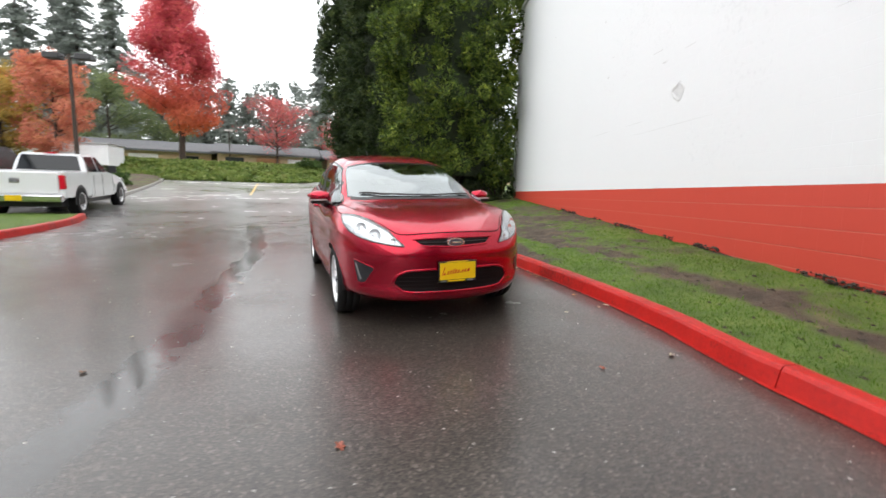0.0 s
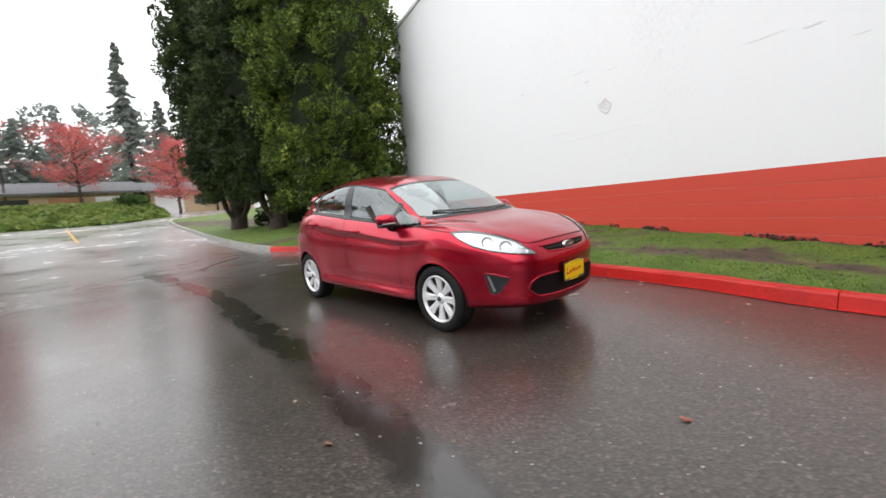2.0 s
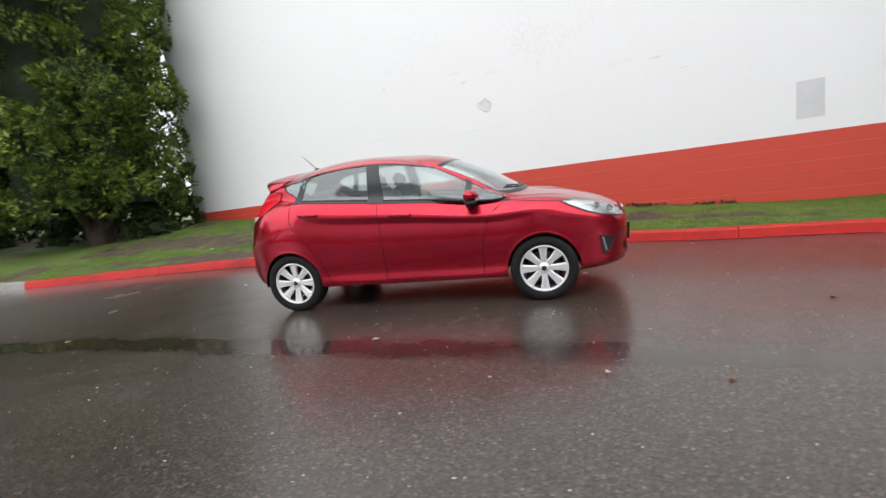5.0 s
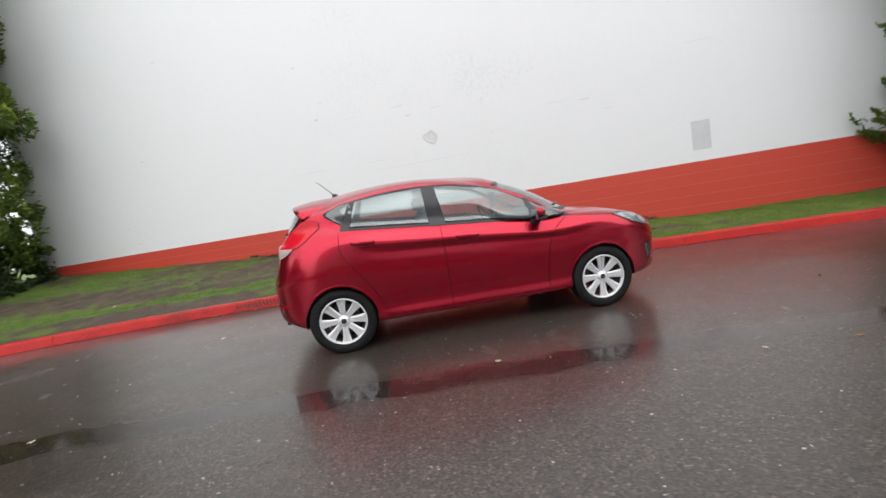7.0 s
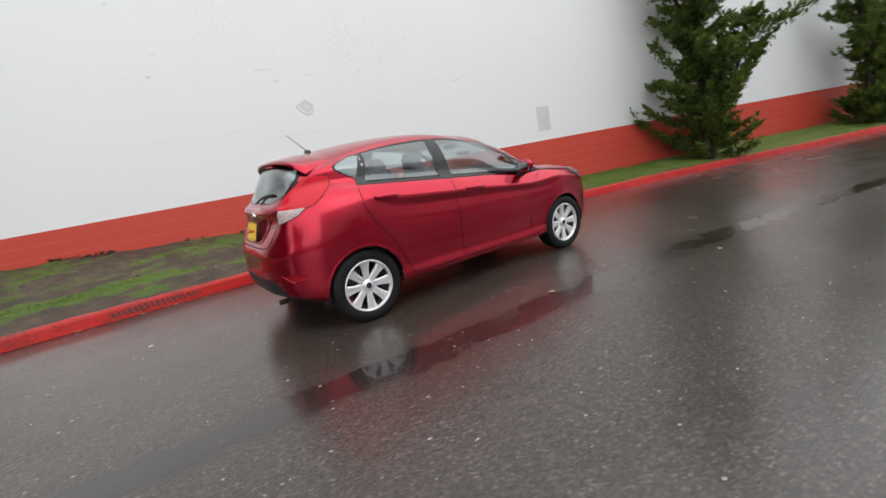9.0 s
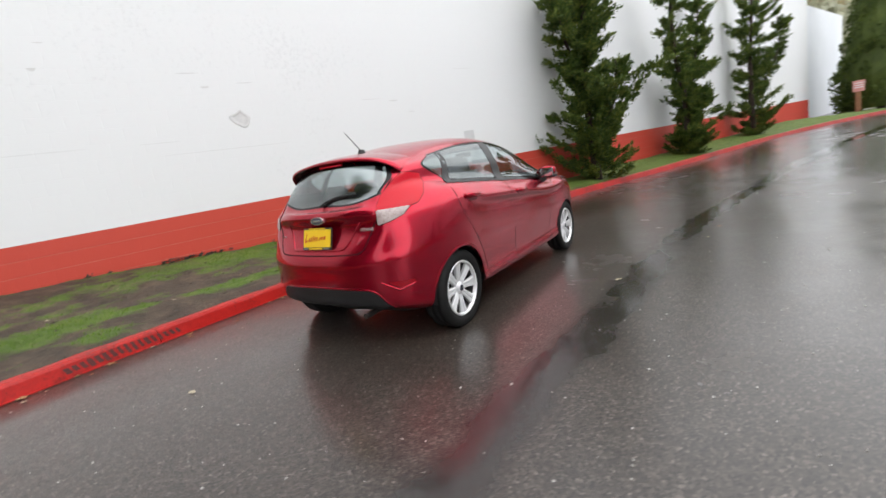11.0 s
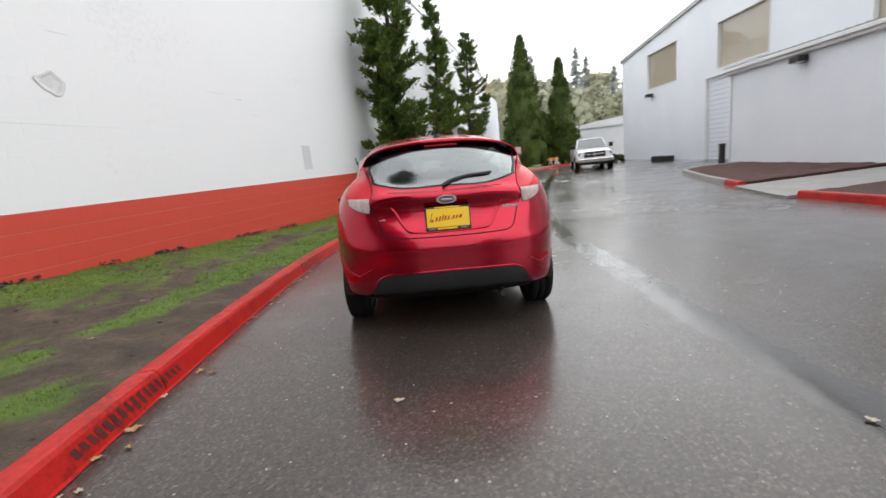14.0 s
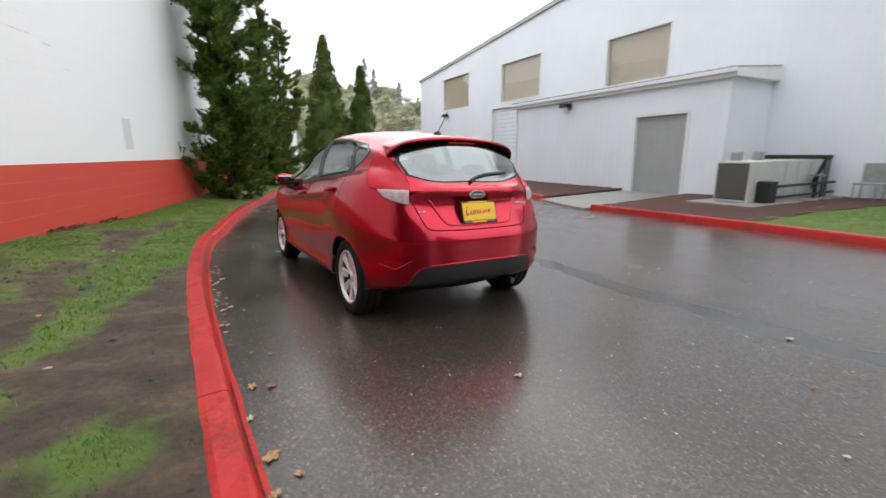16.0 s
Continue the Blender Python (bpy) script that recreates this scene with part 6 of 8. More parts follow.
for sx in (-0.36, 0.36):
    seat = node("seat", car)
    soft_box("seat_cushion", pose(sx, 2.0 - MID, 0.52, 6, 0, 0), 0.5, 0.52, 0.18, SEAT_CLOTH, seat)
    soft_box("seat_back", pose(sx, 2.32 - MID, 0.85, -18, 0, 0), 0.48, 0.17, 0.62, SEAT_CLOTH, seat)
    soft_box("headrest", pose(sx, 2.44 - MID, 1.21, -12, 0, 0), 0.27, 0.10, 0.17, SEAT_CLOTH, seat, 0.035)
bench = node("rear_seat", car)
soft_box("seat_cushion", pose(0, 2.88 - MID, 0.55, 6, 0, 0), 1.2, 0.5, 0.18, SEAT_CLOTH, bench)
soft_box("seat_back", pose(0, 3.22 - MID, 0.85, -18, 0, 0), 1.22, 0.15, 0.56, SEAT_CLOTH, bench)
for sx in (-0.36, 0.0, 0.36):
    soft_box("headrest", pose(sx, 3.32 - MID, 1.13, -12, 0, 0), 0.26, 0.08, 0.11, SEAT_CLOTH, bench, 0.03)
soft_box("parcel_shelf", pose(0, 3.5 - MID, 1.0, 0, 0, 0), 1.12, 0.36, 0.03, CABIN, car, 0.008)
bm = bmesh.new()
bmesh.ops.create_circle(bm, segments=28, radius=0.18)
pts = [v.co.copy() for v in bm.verts]
bm.clear()
for k in range(28):
    a, b = pts[k], pts[(k + 1) % 28]
    tube(bm, a, b, 0.014, seg=6)
tube(bm, (-0.17, 0, 0), (0.17, 0, 0), 0.02, seg=6)
bmesh.ops.transform(bm, matrix=pose(0.36, 1.62 - MID, 0.93, 62, 0, 0), verts=bm.verts)
part("steering_wheel", bm, CABIN, car)
bm = bmesh.new()
box(bm, -0.32, -0.10, 1.05 - MID + 0.62, 1.05 - MID + 0.625, 1.2, 1.24, 0.002)
box(bm, -0.1, 0.1, 1.665 - MID, 1.69 - MID, 1.285, 1.34, 0.01)
part("inner_mirror", bm, CABIN, car)


# ---- trees and shrubs ----
def leaf_mesh(name, spots, size, mat, parent, stretch=1.8, droop=0.0, core=None, spread=None, seed=1):
    """Many small leaves: spots are points (n, 3); each leaf is a bent four-sided blade of about the given size."""
    rng = np.random.default_rng(seed)
    n = len(spots)
    s = size * rng.uniform(0.6, 1.35, (n, 1))
    d = rng.normal(size=(n, 3))
    if spread is not None:
        d = d * 0.6 + spread
    d[:, 2] -= droop
    d /= np.linalg.norm(d, axis=1, keepdims=True)
    t = np.cross(d, rng.normal(size=(n, 3)))
    t /= np.linalg.norm(t, axis=1, keepdims=True)
    nn = np.cross(d, t)
    a, b = s * stretch * 0.5, s * 0.5
    p = np.stack([spots - d * a, spots + t * b + nn * b * 0.35, spots + d * a, spots - t * b + nn * b * 0.35], axis=1).reshape(-1, 3)
    vs = p.tolist()
    fs = [(k, k + 1, k + 2, k + 3) for k in range(0, 4 * n, 4)]
    if core:
        cv, cf = core
        o = len(vs)
        vs += cv
        fs += [tuple(i + o for i in f) for f in cf]
    me = bpy.data.meshes.new(name)
    me.from_pydata(vs, [], fs)
    me.materials.append(mat)
    ob = new(name, me)
    ob.parent = parent
    return ob


def lumpy_core(radius, z0, z1, rings=22, seg=18, seed=0.0):
    vs, fs = [], []
    for i in range(rings):
        f = i / (rings - 1)
        z = z0 + (z1 - z0) * f
        for j in range(seg):
            a = j * math.tau / seg
            r = radius(f) * (1 + 0.08 * fbm(math.cos(a) * 1.2 + seed, math.sin(a) * 1.2, z * 0.7))
            vs.append((r * math.cos(a), r * math.sin(a), z))
    for i in range(rings - 1):
        for j in range(seg):
            fs.append((i * seg + j, i * seg + (j + 1) % seg, (i + 1) * seg + (j + 1) % seg, (i + 1) * seg + j))
    return vs, fs


def trunk_mesh(name, line, r0, r1, parent, seg=10):
    bm = bmesh.new()
    pts = dense(line, 0.4)
    rows = []
    for k, p in enumerate(pts):
        f = k / (len(pts) - 1)
        r = r0 + (r1 - r0) * f
        rows.append([bm.verts.new((p[0] + r * math.cos(a) * (1 + 0.15 * math.sin(3 * a + k)), p[1] + r * math.sin(a), p[2])) for a in [i * math.tau / seg for i in range(seg)]])
    for a, b in zip(rows, rows[1:]):
        for i in range(seg):
            bm.faces.new((a[i], a[(i + 1) % seg], b[(i + 1) % seg], b[i]))
    bm.faces.new(rows[-1])
    return part(name, bm, BARK, parent, "", True)


def clump_points(centres, radii, per, rng, flat=0.7):
    n = len(centres)
    d = rng.normal(size=(n * per, 3))
    d /= np.linalg.norm(d, axis=1, keepdims=True)
    r = rng.uniform(0.55, 1.0, (n * per, 1)) ** 0.6
    off = d * r * np.repeat(radii, per)[:, None]
    off[:, 2] *= flat
    return np.repeat(centres, per, axis=0) + off, d


# near-black green of a solid core, painted for the shade deep in the crown
CEDAR_INNER = speckled("cedar_core_shade", (0.008, 0.014, 0.005), (0.026, 0.042, 0.012), 6.0, 0.9, 1.0, 0.05)


def cedar(x, y, z, height, radius, mat, seed, label, lowest=1.0, foot=0.62):
    """A dense columnar cedar of many overlapping tufts."""
    rng = np.random.default_rng(seed)
    root = empty("cedar_tree", Matrix.Translation((x, y, z)), label, "tree", "row of cedars")
    trunk_mesh("trunk", [(0, 0, -0.3), (0.03, 0.02, 1.0), (0, 0, 3.0)], 0.36, 0.26, root)
    for k in range(4):
        a = seed * 1.7 + k * 1.6
        trunk_mesh("limb", [(0.15 * math.cos(a), 0.15 * math.sin(a), 0.3), (0.6 * math.cos(a), 0.6 * math.sin(a), 0.9), (0.9 * math.cos(a), 0.9 * math.sin(a), 2.0)], 0.12, 0.06, root, 6)

    def prof(f):
        return radius * (foot + (1 - foot) * math.sin(min(1.0, f * 3.2 + 0.15) * math.pi / 2)) * (1.0 if f < 0.55 else 1 - ((f - 0.55) / 0.47) ** 1.6)
    n = int(58 * height)
    f = rng.uniform(0, 1, n)
    a = rng.uniform(0, math.tau, n)
    wob = np.array([1 + 0.09 * fbm(math.cos(q) * 1.3 + seed, math.sin(q) * 1.3, g * height * 0.45) for q, g in zip(a, f)])
    r = np.array([prof(g) for g in f]) * wob * rng.choice([0.74, 0.9, 1.0, 1.1], n, p=[0.28, 0.27, 0.27, 0.18]) * rng.uniform(0.95, 1.05, n)
    c = np.stack([r * np.cos(a), r * np.sin(a), lowest + f * (height - lowest)], axis=1)
    per = 165
    pts, d = clump_points(c, rng.uniform(0.22, 0.5, n) * (radius / 2.4) ** 0.5, per, rng, 1.0)
    out = np.repeat(np.stack([np.cos(a), np.sin(a), np.full(n, 0.6)], axis=1), per, axis=0)
    leaf_mesh("crown", pts, 0.052, mat, root, 3.0, 0.0, None, out * 0.25 + d * 0.7, seed)
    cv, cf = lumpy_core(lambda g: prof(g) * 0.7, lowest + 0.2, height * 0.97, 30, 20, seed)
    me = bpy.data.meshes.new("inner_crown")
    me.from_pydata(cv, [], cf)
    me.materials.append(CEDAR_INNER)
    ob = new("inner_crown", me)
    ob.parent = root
    return root


cedar(6.45, 15.9, bed_z(6.45, 15.9), 15.0, 2.36, CEDAR_LEAF, 1, "tall dense green cedar with yellow-green tufts", 0.8, 0.9)
cedar(5.1, 18.9, bed_z(5.1, 18.9), 16.5, 1.95, CEDAR_DEEP, 2, "tall dense dark green cedar", 1.3)
cedar(4.3, 21.3, bed_z(4.3, 21.3), 17.0, 1.8, CEDAR_DEEP, 3, "tall dense dark green cedar with a bare foot", 1.4)


def bush(x, y, z, r, h, mat, seed, label, group="shrubs"):
    rng = np.random.default_rng(seed)
    root = empty("shrub", Matrix.Translation((x, y, z)), label, "shrub", group)
    n = int(45 * r * r + 14)
    d = rng.normal(size=(n, 3))
    d[:, 2] = np.abs(d[:, 2])
    d /= np.linalg.norm(d, axis=1, keepdims=True)
    c = d * np.array([r, r, h]) * rng.uniform(0.55, 0.98, (n, 1))
    pts, dd = clump_points(c, rng.uniform(0.12, 0.26, n), 55, rng)
    leaf_mesh("leaves", pts, 0.075, mat, root, 1.6, 0, None, dd * 0.3, seed)
    bm = bmesh.new()
    for k in range(5):
        a = k * 1.3
        tube(bm, (0, 0, -0.1), (r * 0.6 * math.cos(a), r * 0.6 * math.sin(a), h * 0.7), 0.03, 0.012, 6)
    part("stemwork", bm, BARK, root)
    return root


bush(8.1, 15.0, bed_z(8.1, 15.0), 1.1, 1.5, CEDAR_DEEP, 11, "dark green shrub at the corner of the wall")
for k, (x, y, r, h) in enumerate(((7.4, 17.6, 1.2, 1.3), (6.0, 20.6, 1.2, 1.2), (9.0, 18.2, 1.3, 1.6), (7.6, 20.4, 1.3, 1.4))):
    bush(x, y, bed_z(x, y), r, h, CEDAR_DEEP, 111 + k, "dark green shrub behind the cedar trunks")
bush(6.9, 14.6, bed_z(6.9, 14.6), 0.8, 0.8, CEDAR_DEEP, 12, "dark green shrub under the cedars")


def juniper(x, y, z, stems, seed, label):
    """A ragged conifer: twisted stems set with short upswept branches that end in pointed tufts.
    Each stem is (line of points, reach of its branches, branches a metre)."""
    rng = np.random.default_rng(seed)
    root = empty("wall_conifer", Matrix.Translation((x, y, z)), label, "tree", "conifers along the wall")
    spots, dirs = [], []
    wall_nx, wall_ny = math.cos(radians(WALL_ANGLE)), -math.sin(radians(WALL_ANGLE))
    for line, reach0, rate in stems:
        trunk_mesh("trunk" if line[0][2] < 0 else "side_stem", line, 0.12 if line[0][2] < 0 else 0.06, 0.02, root, 8)
        pts = dense(line, 0.1)
        top = len(pts) - 1
        for _ in range(int(rate * 0.07 * len(pts))):
            f = rng.uniform(0.04, 1.0)
            p = pts[int(f * top)]
            a = rng.uniform(0, math.tau)
            swell = 0.5 + 0.8 * abs(fbm(f * 5.0, seed * 2.3, a * 0.5))
            reach = max(0.22, reach0 * (1.0 - 0.72 * f ** 1.1) * swell * rng.choice([0.4, 0.7, 1.05, 1.4], p=[0.4, 0.28, 0.2, 0.12]))
            reach *= 0.62 + 0.38 * smoothstep(0.05, 0.3, f)
            lift = rng.uniform(0.1, 0.8)
            tufts, each = int(5 + 15 * reach), 25
            g0 = np.repeat(rng.uniform(0.15, 1.0, tufts) ** 0.8, each)
            turn = np.repeat(a + rng.normal(0, 0.7, tufts), each)
            rise = np.repeat(rng.uniform(0.25, 1.5, tufts), each)
            long_ = np.repeat(rng.uniform(0.14, 0.34, tufts), each)
            m = len(g0)
            g = rng.uniform(0.0, 1.0, m)
            way = np.stack([np.cos(turn), np.sin(turn), rise], axis=1)
            way /= np.linalg.norm(way, axis=1, keepdims=True)
            fat = (0.055 * (1.0 - g) + 0.006)[:, None]
            q = np.stack([p[0] + reach * g0 * math.cos(a), p[1] + reach * g0 * math.sin(a), p[2] + lift * reach * g0 * g0 - 0.12 * g0], axis=1) + way * (g * long_)[:, None] + rng.normal(size=(m, 3)) * fat
            keep = (x + q[:, 0] - WALL_AT[0]) * wall_nx + (y + q[:, 1] - WALL_AT[1]) * wall_ny < -0.08
            spots.append(q[keep])
            dirs.append(way[keep] * 1.6)
    leaf_mesh("crown", np.concatenate(spots), 0.034, JUNIPER_LEAF, root, 3.2, 0.0, None, np.concatenate(dirs) * 0.75, seed)
    return root


JUNIPERS = [
    (-3.2, 0.9, [([(0, 0, -0.2), (0.1, 0.1, 2.0), (-0.1, 0.3, 4.2), (-0.05, 0.0, 6.2), (0.0, 0.1, 7.9)], 1.75, 38), ([(0, 0.1, 2.2), (0.3, 0.7, 3.6), (0.3, 1.0, 4.8)], 0.7, 20), ([(0, 0, 1.0), (-0.5, -0.4, 2.0), (-0.6, -0.5, 3.0)], 0.8, 24), ([(0, 0.2, 4.2), (-0.4, -0.4, 5.2), (-0.45, -0.5, 6.2)], 0.5, 18)]),
    (-8.6, 0.9, [([(0, 0, -0.2), (0.0, 0.2, 1.8), (0.15, 1.0, 3.6), (0.1, 1.6, 5.4), (0.15, 1.5, 6.9)], 1.05, 25), ([(0, 0.1, 1.2), (-0.3, -0.8, 3.0), (-0.4, -1.9, 4.6), (-0.45, -2.1, 6.4)], 0.95, 25), ([(0, 0, 0.1), (-0.4, -0.3, 1.0), (-0.5, -0.5, 2.0)], 1.1, 36)]),
    (-14.9, 0.95, [([(0, 0, -0.2), (0.1, 0.2, 2.0), (0.0, 0.0, 4.6), (-0.1, 0.4, 7.6)], 1.75, 27), ([(0, 0, 1.5), (-0.8, -0.6, 3.0), (-1.1, -1.0, 4.6)], 0.8, 18)]),
]
for k, (y, off, stems) in enumerate(JUNIPERS):
    x = wall_x(y) - off
    juniper(x, y, verge_z(x, y), stems, 21 + k, ("broad ragged dark green conifer against the white wall", "ragged dark green conifer with two leaning stems", "slim ragged dark green conifer against the white wall")[k])


def thuja(x, y, z, height, radius, seed):
    rng = np.random.default_rng(seed)
    root = empty("arborvitae", Matrix.Translation((x, y, z)), "tall cone-shaped green arborvitae with a smooth outline", "tree", "arborvitae pair")
    trunk_mesh("trunk", [(0, 0, -0.2), (0, 0, 1.2)], 0.22, 0.18, root, 8)

    def prof(f):
        return radius * min(1.0, 0.86 + f) * (1 - f ** 1.25) ** 0.95 + 0.03
    n = int(36 * height)
    f, a = rng.uniform(0, 1, n) ** 1.15, rng.uniform(0, math.tau, n)
    r = np.array([prof(g) for g in f]) * rng.uniform(0.86, 1.0, n)
    c = np.stack([r * np.cos(a), r * np.sin(a), 0.15 + f * (height - 0.2)], axis=1)
    pts, d = clump_points(c, rng.uniform(0.16, 0.34, n), 40, rng, 1.4)
    up = np.zeros_like(d)
    up[:, 2] = 1.0
    leaf_mesh("crown", pts, 0.10, THUJA_LEAF, root, 2.0, 0, lumpy_core(lambda g: prof(g) * 0.86, 0.1, height * 0.99, 24, 16, seed), d * 0.6 + up, seed)


thuja(-8.6, -28.6, 0.25, 10.9, 2.35, 31)
thuja(-12.2, -29.6, 0.25, 8.9, 1.8, 32)


def maple(x, y, z, height, radius, mat, seed, label, conic=0.5, leaves=40, first=0.26, leaf=0.11):
    """A broad-leaved tree: trunk, rising limbs and a loose crown of leaf sprays."""
    rng = np.random.default_rng(seed)
    root = empty("autumn_tree", Matrix.Translation((x, y, z)), label, "tree", "autumn trees")
    trunk_mesh("trunk", [(0, 0, -0.3), (0.05, 0, height * 0.3), (0, 0.05, height * 0.7), (0, 0, height * 0.93)], 0.02 * height, 0.03, root, 8)
    cs, rs = [], []
    bm = bmesh.new()
    for k in range(92 if height > 12 else 46):
        f = rng.uniform(first, 0.97)
        a = rng.uniform(0, math.tau)
        shape = (1 - conic * f) * math.sin(math.pi * min(1.0, (f - first + 0.10) / (1.0 - first + 0.12))) ** 0.6
        reach = radius * shape * rng.uniform(0.7, 1.12)
        tip = Vector((reach * math.cos(a), reach * math.sin(a), height * f + reach * 0.25))
        tube(bm, (0, 0, height * f - reach * 0.28), tip, 0.035 * (1.2 - f) + 0.01, 0.01, 5)
        for i in range(6):
            g = 0.35 + 0.65 * i / 5
            cs.append((tip.x * g + rng.normal() * 0.25, tip.y * g + rng.normal() * 0.25, height * f - reach * 0.28 * (1 - g) + reach * 0.25 * g + rng.normal() * 0.2))
            rs.append(rng.uniform(0.35, 0.75) * radius / 3.5)
    part("branchwork", bm, BARK, root)
    pts, d = clump_points(np.array(cs), np.array(rs), leaves, rng, 0.75)
    leaf_mesh("crown", pts, leaf * (radius / 3.5) ** 0.5, mat, root, 1.2, 0.1, None, None, seed)
    return root


# ---- the bank, houses and woods in the north ----
def bank_z(x, y):
    g = ground_z(x, y)
    rise = smoothstep(39.2, 44.5, y - 0.02 * x) * 1.05
    edge = smoothstep(7.0, 3.2, x) + smoothstep(11, 16, x)
    if x < 9:
        edge = min(edge, smoothstep(-0.1, 2.2, 6.2 - 3.0 * smoothstep(44.0, 39.0, y) - x))
    return g - 0.03 + 0.16 * smoothstep(38.9, 40.2, y) * min(1.0, edge) + (rise + 0.10 * fbm(x * 0.5, y * 0.5, 1.0)) * min(1.0, edge)


bank_bare = lambda x, y: max(0.0, 0.05 + 0.35 * fbm(x * 0.7, y * 0.7, 2.0))
bank = turf_sheet("bank", list(np.arange(38.9, 72, 0.6)), lambda y: (-70.0, 6.2 - 3.0 * smoothstep(44.0, 39.0, y)), bank_z, "low bank of green ground cover at the end of the lot", bank_bare)
rng = np.random.default_rng(5)
pts = np.stack([rng.uniform(-26, 5.5, 16000), rng.uniform(38.9, 46.5, 16000)], axis=1)
pts = np.array([(x, y, bank_z(x, y) + rng.uniform(0.02, 0.28)) for x, y in pts if x < 6.0 - 3.0 * smoothstep(44.0, 39.0, y)])
cover = new("bank_cover", None)
tagged(cover, "shaggy green ground cover over the bank", "ground cover", kind="stuff")
leaf_mesh("leaves", pts, 0.30, BANK_LEAF, cover, 1.6, 0, None, None, 5)
far_ground = turf_sheet("far_ground", list(np.arange(41.5, 140, 2.5)), lambda y: (7.5 if y > 60 else 17.0, 120.0), lambda x, y: ground_z(x, y) + 0.05 + 0.6 * smoothstep(58, 64, y), "rough grass beyond the lot", bank_bare)

TAN = speckled("tan_stucco", (0.42, 0.31, 0.19), (0.56, 0.43, 0.28), 1.0)
BROWN_WOOD = speckled("brown_fence_board", (0.20, 0.095, 0.045), (0.34, 0.17, 0.08), 2.0)
DARK_GLASS = material("dark_window", (0.03, 0.035, 0.04), 0.1)


def low_house(x, y, z, w, d, h, label, white_door):
    root = empty("low_house", Matrix.Translation((x, y, z)), label, "house", "row of low houses")
    bm = bmesh.new()
    box(bm, -w / 2, w / 2, -d / 2, d / 2, -0.5, h)
    part("wall", bm, TAN, root)
    bm = bmesh.new()
    o = 0.6
    v = [bm.verts.new(p) for p in ((-w / 2 - o, -d / 2 - o, h), (w / 2 + o, -d / 2 - o, h), (w / 2 + o, 0, h + 1.25), (-w / 2 - o, 0, h + 1.25), (w / 2 + o, d / 2 + o, h), (-w / 2 - o, d / 2 + o, h))]
    for q in ((0, 1, 2, 3), (3, 2, 4, 5), (0, 3, 5), (1, 4, 2), (0, 5, 4, 1)):
        bm.faces.new([v[i] for i in q])
    bmesh.ops.recalc_face_normals(bm, faces=bm.faces)
    part("roof", bm, ROOF_GREY, root, "low grey shingled roof")
    bm = bmesh.new()
    box(bm, -w / 2 - o, w / 2 + o, -d / 2 - o - 0.05, -d / 2 - o, h - 0.16, h + 0.04)
    part("gutter", bm, ROOF_GREY, root)
    n = max(2, int(w / 3.2))
    for k in range(n):
        cx = -w / 2 + (k + 0.5) * w / n
        bm = bmesh.new()
        if k % 3 == white_door:
            box(bm, cx - 1.3, cx + 1.3, -d / 2 - 0.06, -d / 2 - 0.004, 0, h - 0.4, 0.02)
            part("garage_door", bm, TRIM_WHITE, root)
        elif k % 3 == (white_door + 1) % 3:
            box(bm, cx - 0.9, cx + 0.9, -d / 2 - 0.05, -d / 2 - 0.004, 0.9, h - 0.45, 0.02)
            part("window", bm, DARK_GLASS, root)
        else:
            box(bm, cx - 1.2, cx + 1.2, -d / 2 - 0.9, -d / 2 - 0.75, 0, h - 0.5, 0.02)
            part("fence_panel", bm, BROWN_WOOD, root)


for k, (x, w) in enumerate(((-27.0, 14.0), (-12.5, 12.5), (-0.5, 10.0), (12.5, 13.0), (28, 14))):
    y = 55.5 + (k % 2) * 1.5
    low_house(x, y, 2.8, w, 7.0, 2.35, "low tan house with a grey roof behind the bank", k % 3)

maple(-7.6, 45.5, bank_z(-7.6, 45.5), 15.2, 5.2, TURNING_LEAF, 41, "tall bright red autumn tree with orange lower leaves", 0.62, 110, 0.2)
maple(0.4, 50.0, bank_z(0.4, 50), 7.0, 4.0, RED_LEAF, 42, "spreading bright red autumn tree with bare top twigs", 0.2, 22, 0.3)
maple(-15.0, 41.0, bank_z(-15.0, 41.0), 8.0, 3.4, PINK_LEAF, 43, "rounded pink-orange autumn tree", 0.35, 90, 0.2)
maple(-18.6, 42.0, bank_z(-18.6, 42), 7.0, 3.6, GOLD_LEAF, 44, "rounded olive-gold autumn tree", 0.35, 90, 0.2)
maple(7.6, 49.0, ground_z(7.6, 49) - 0.02, 7.2, 3.3, RED_LEAF, 45, "spreading red autumn tree", 0.3, 30, 0.25)
maple(12.0, 53.0, ground_z(12, 53) - 0.02, 6.2, 2.8, PINK_LEAF, 49, "small pink-orange autumn tree", 0.3, 30, 0.25)
maple(12.5, 30.0, bed_z(12.5, 30), 7.5, 2.6, ORANGE_LEAF, 46, "orange autumn tree behind the cedars", 0.3, 40, 0.2)
maple(-17.2, 60.0, bank_z(-17.2, 60), 9.5, 4.4, GREEN_TREE, 47, "rounded pale green tree behind the houses", 0.2, 60, 0.15)
maple(-12.5, 63.0, bank_z(-12.5, 63), 8.0, 3.6, GREEN_TREE, 48, "rounded pale green tree behind the houses", 0.2, 60, 0.15)
bush(3.2, 43.6, bank_z(3.2, 43.6) + 0.1, 1.3, 0.9, SHRUB_LEAF, 13, "rounded green shrub on the bank", "bank shrubs")


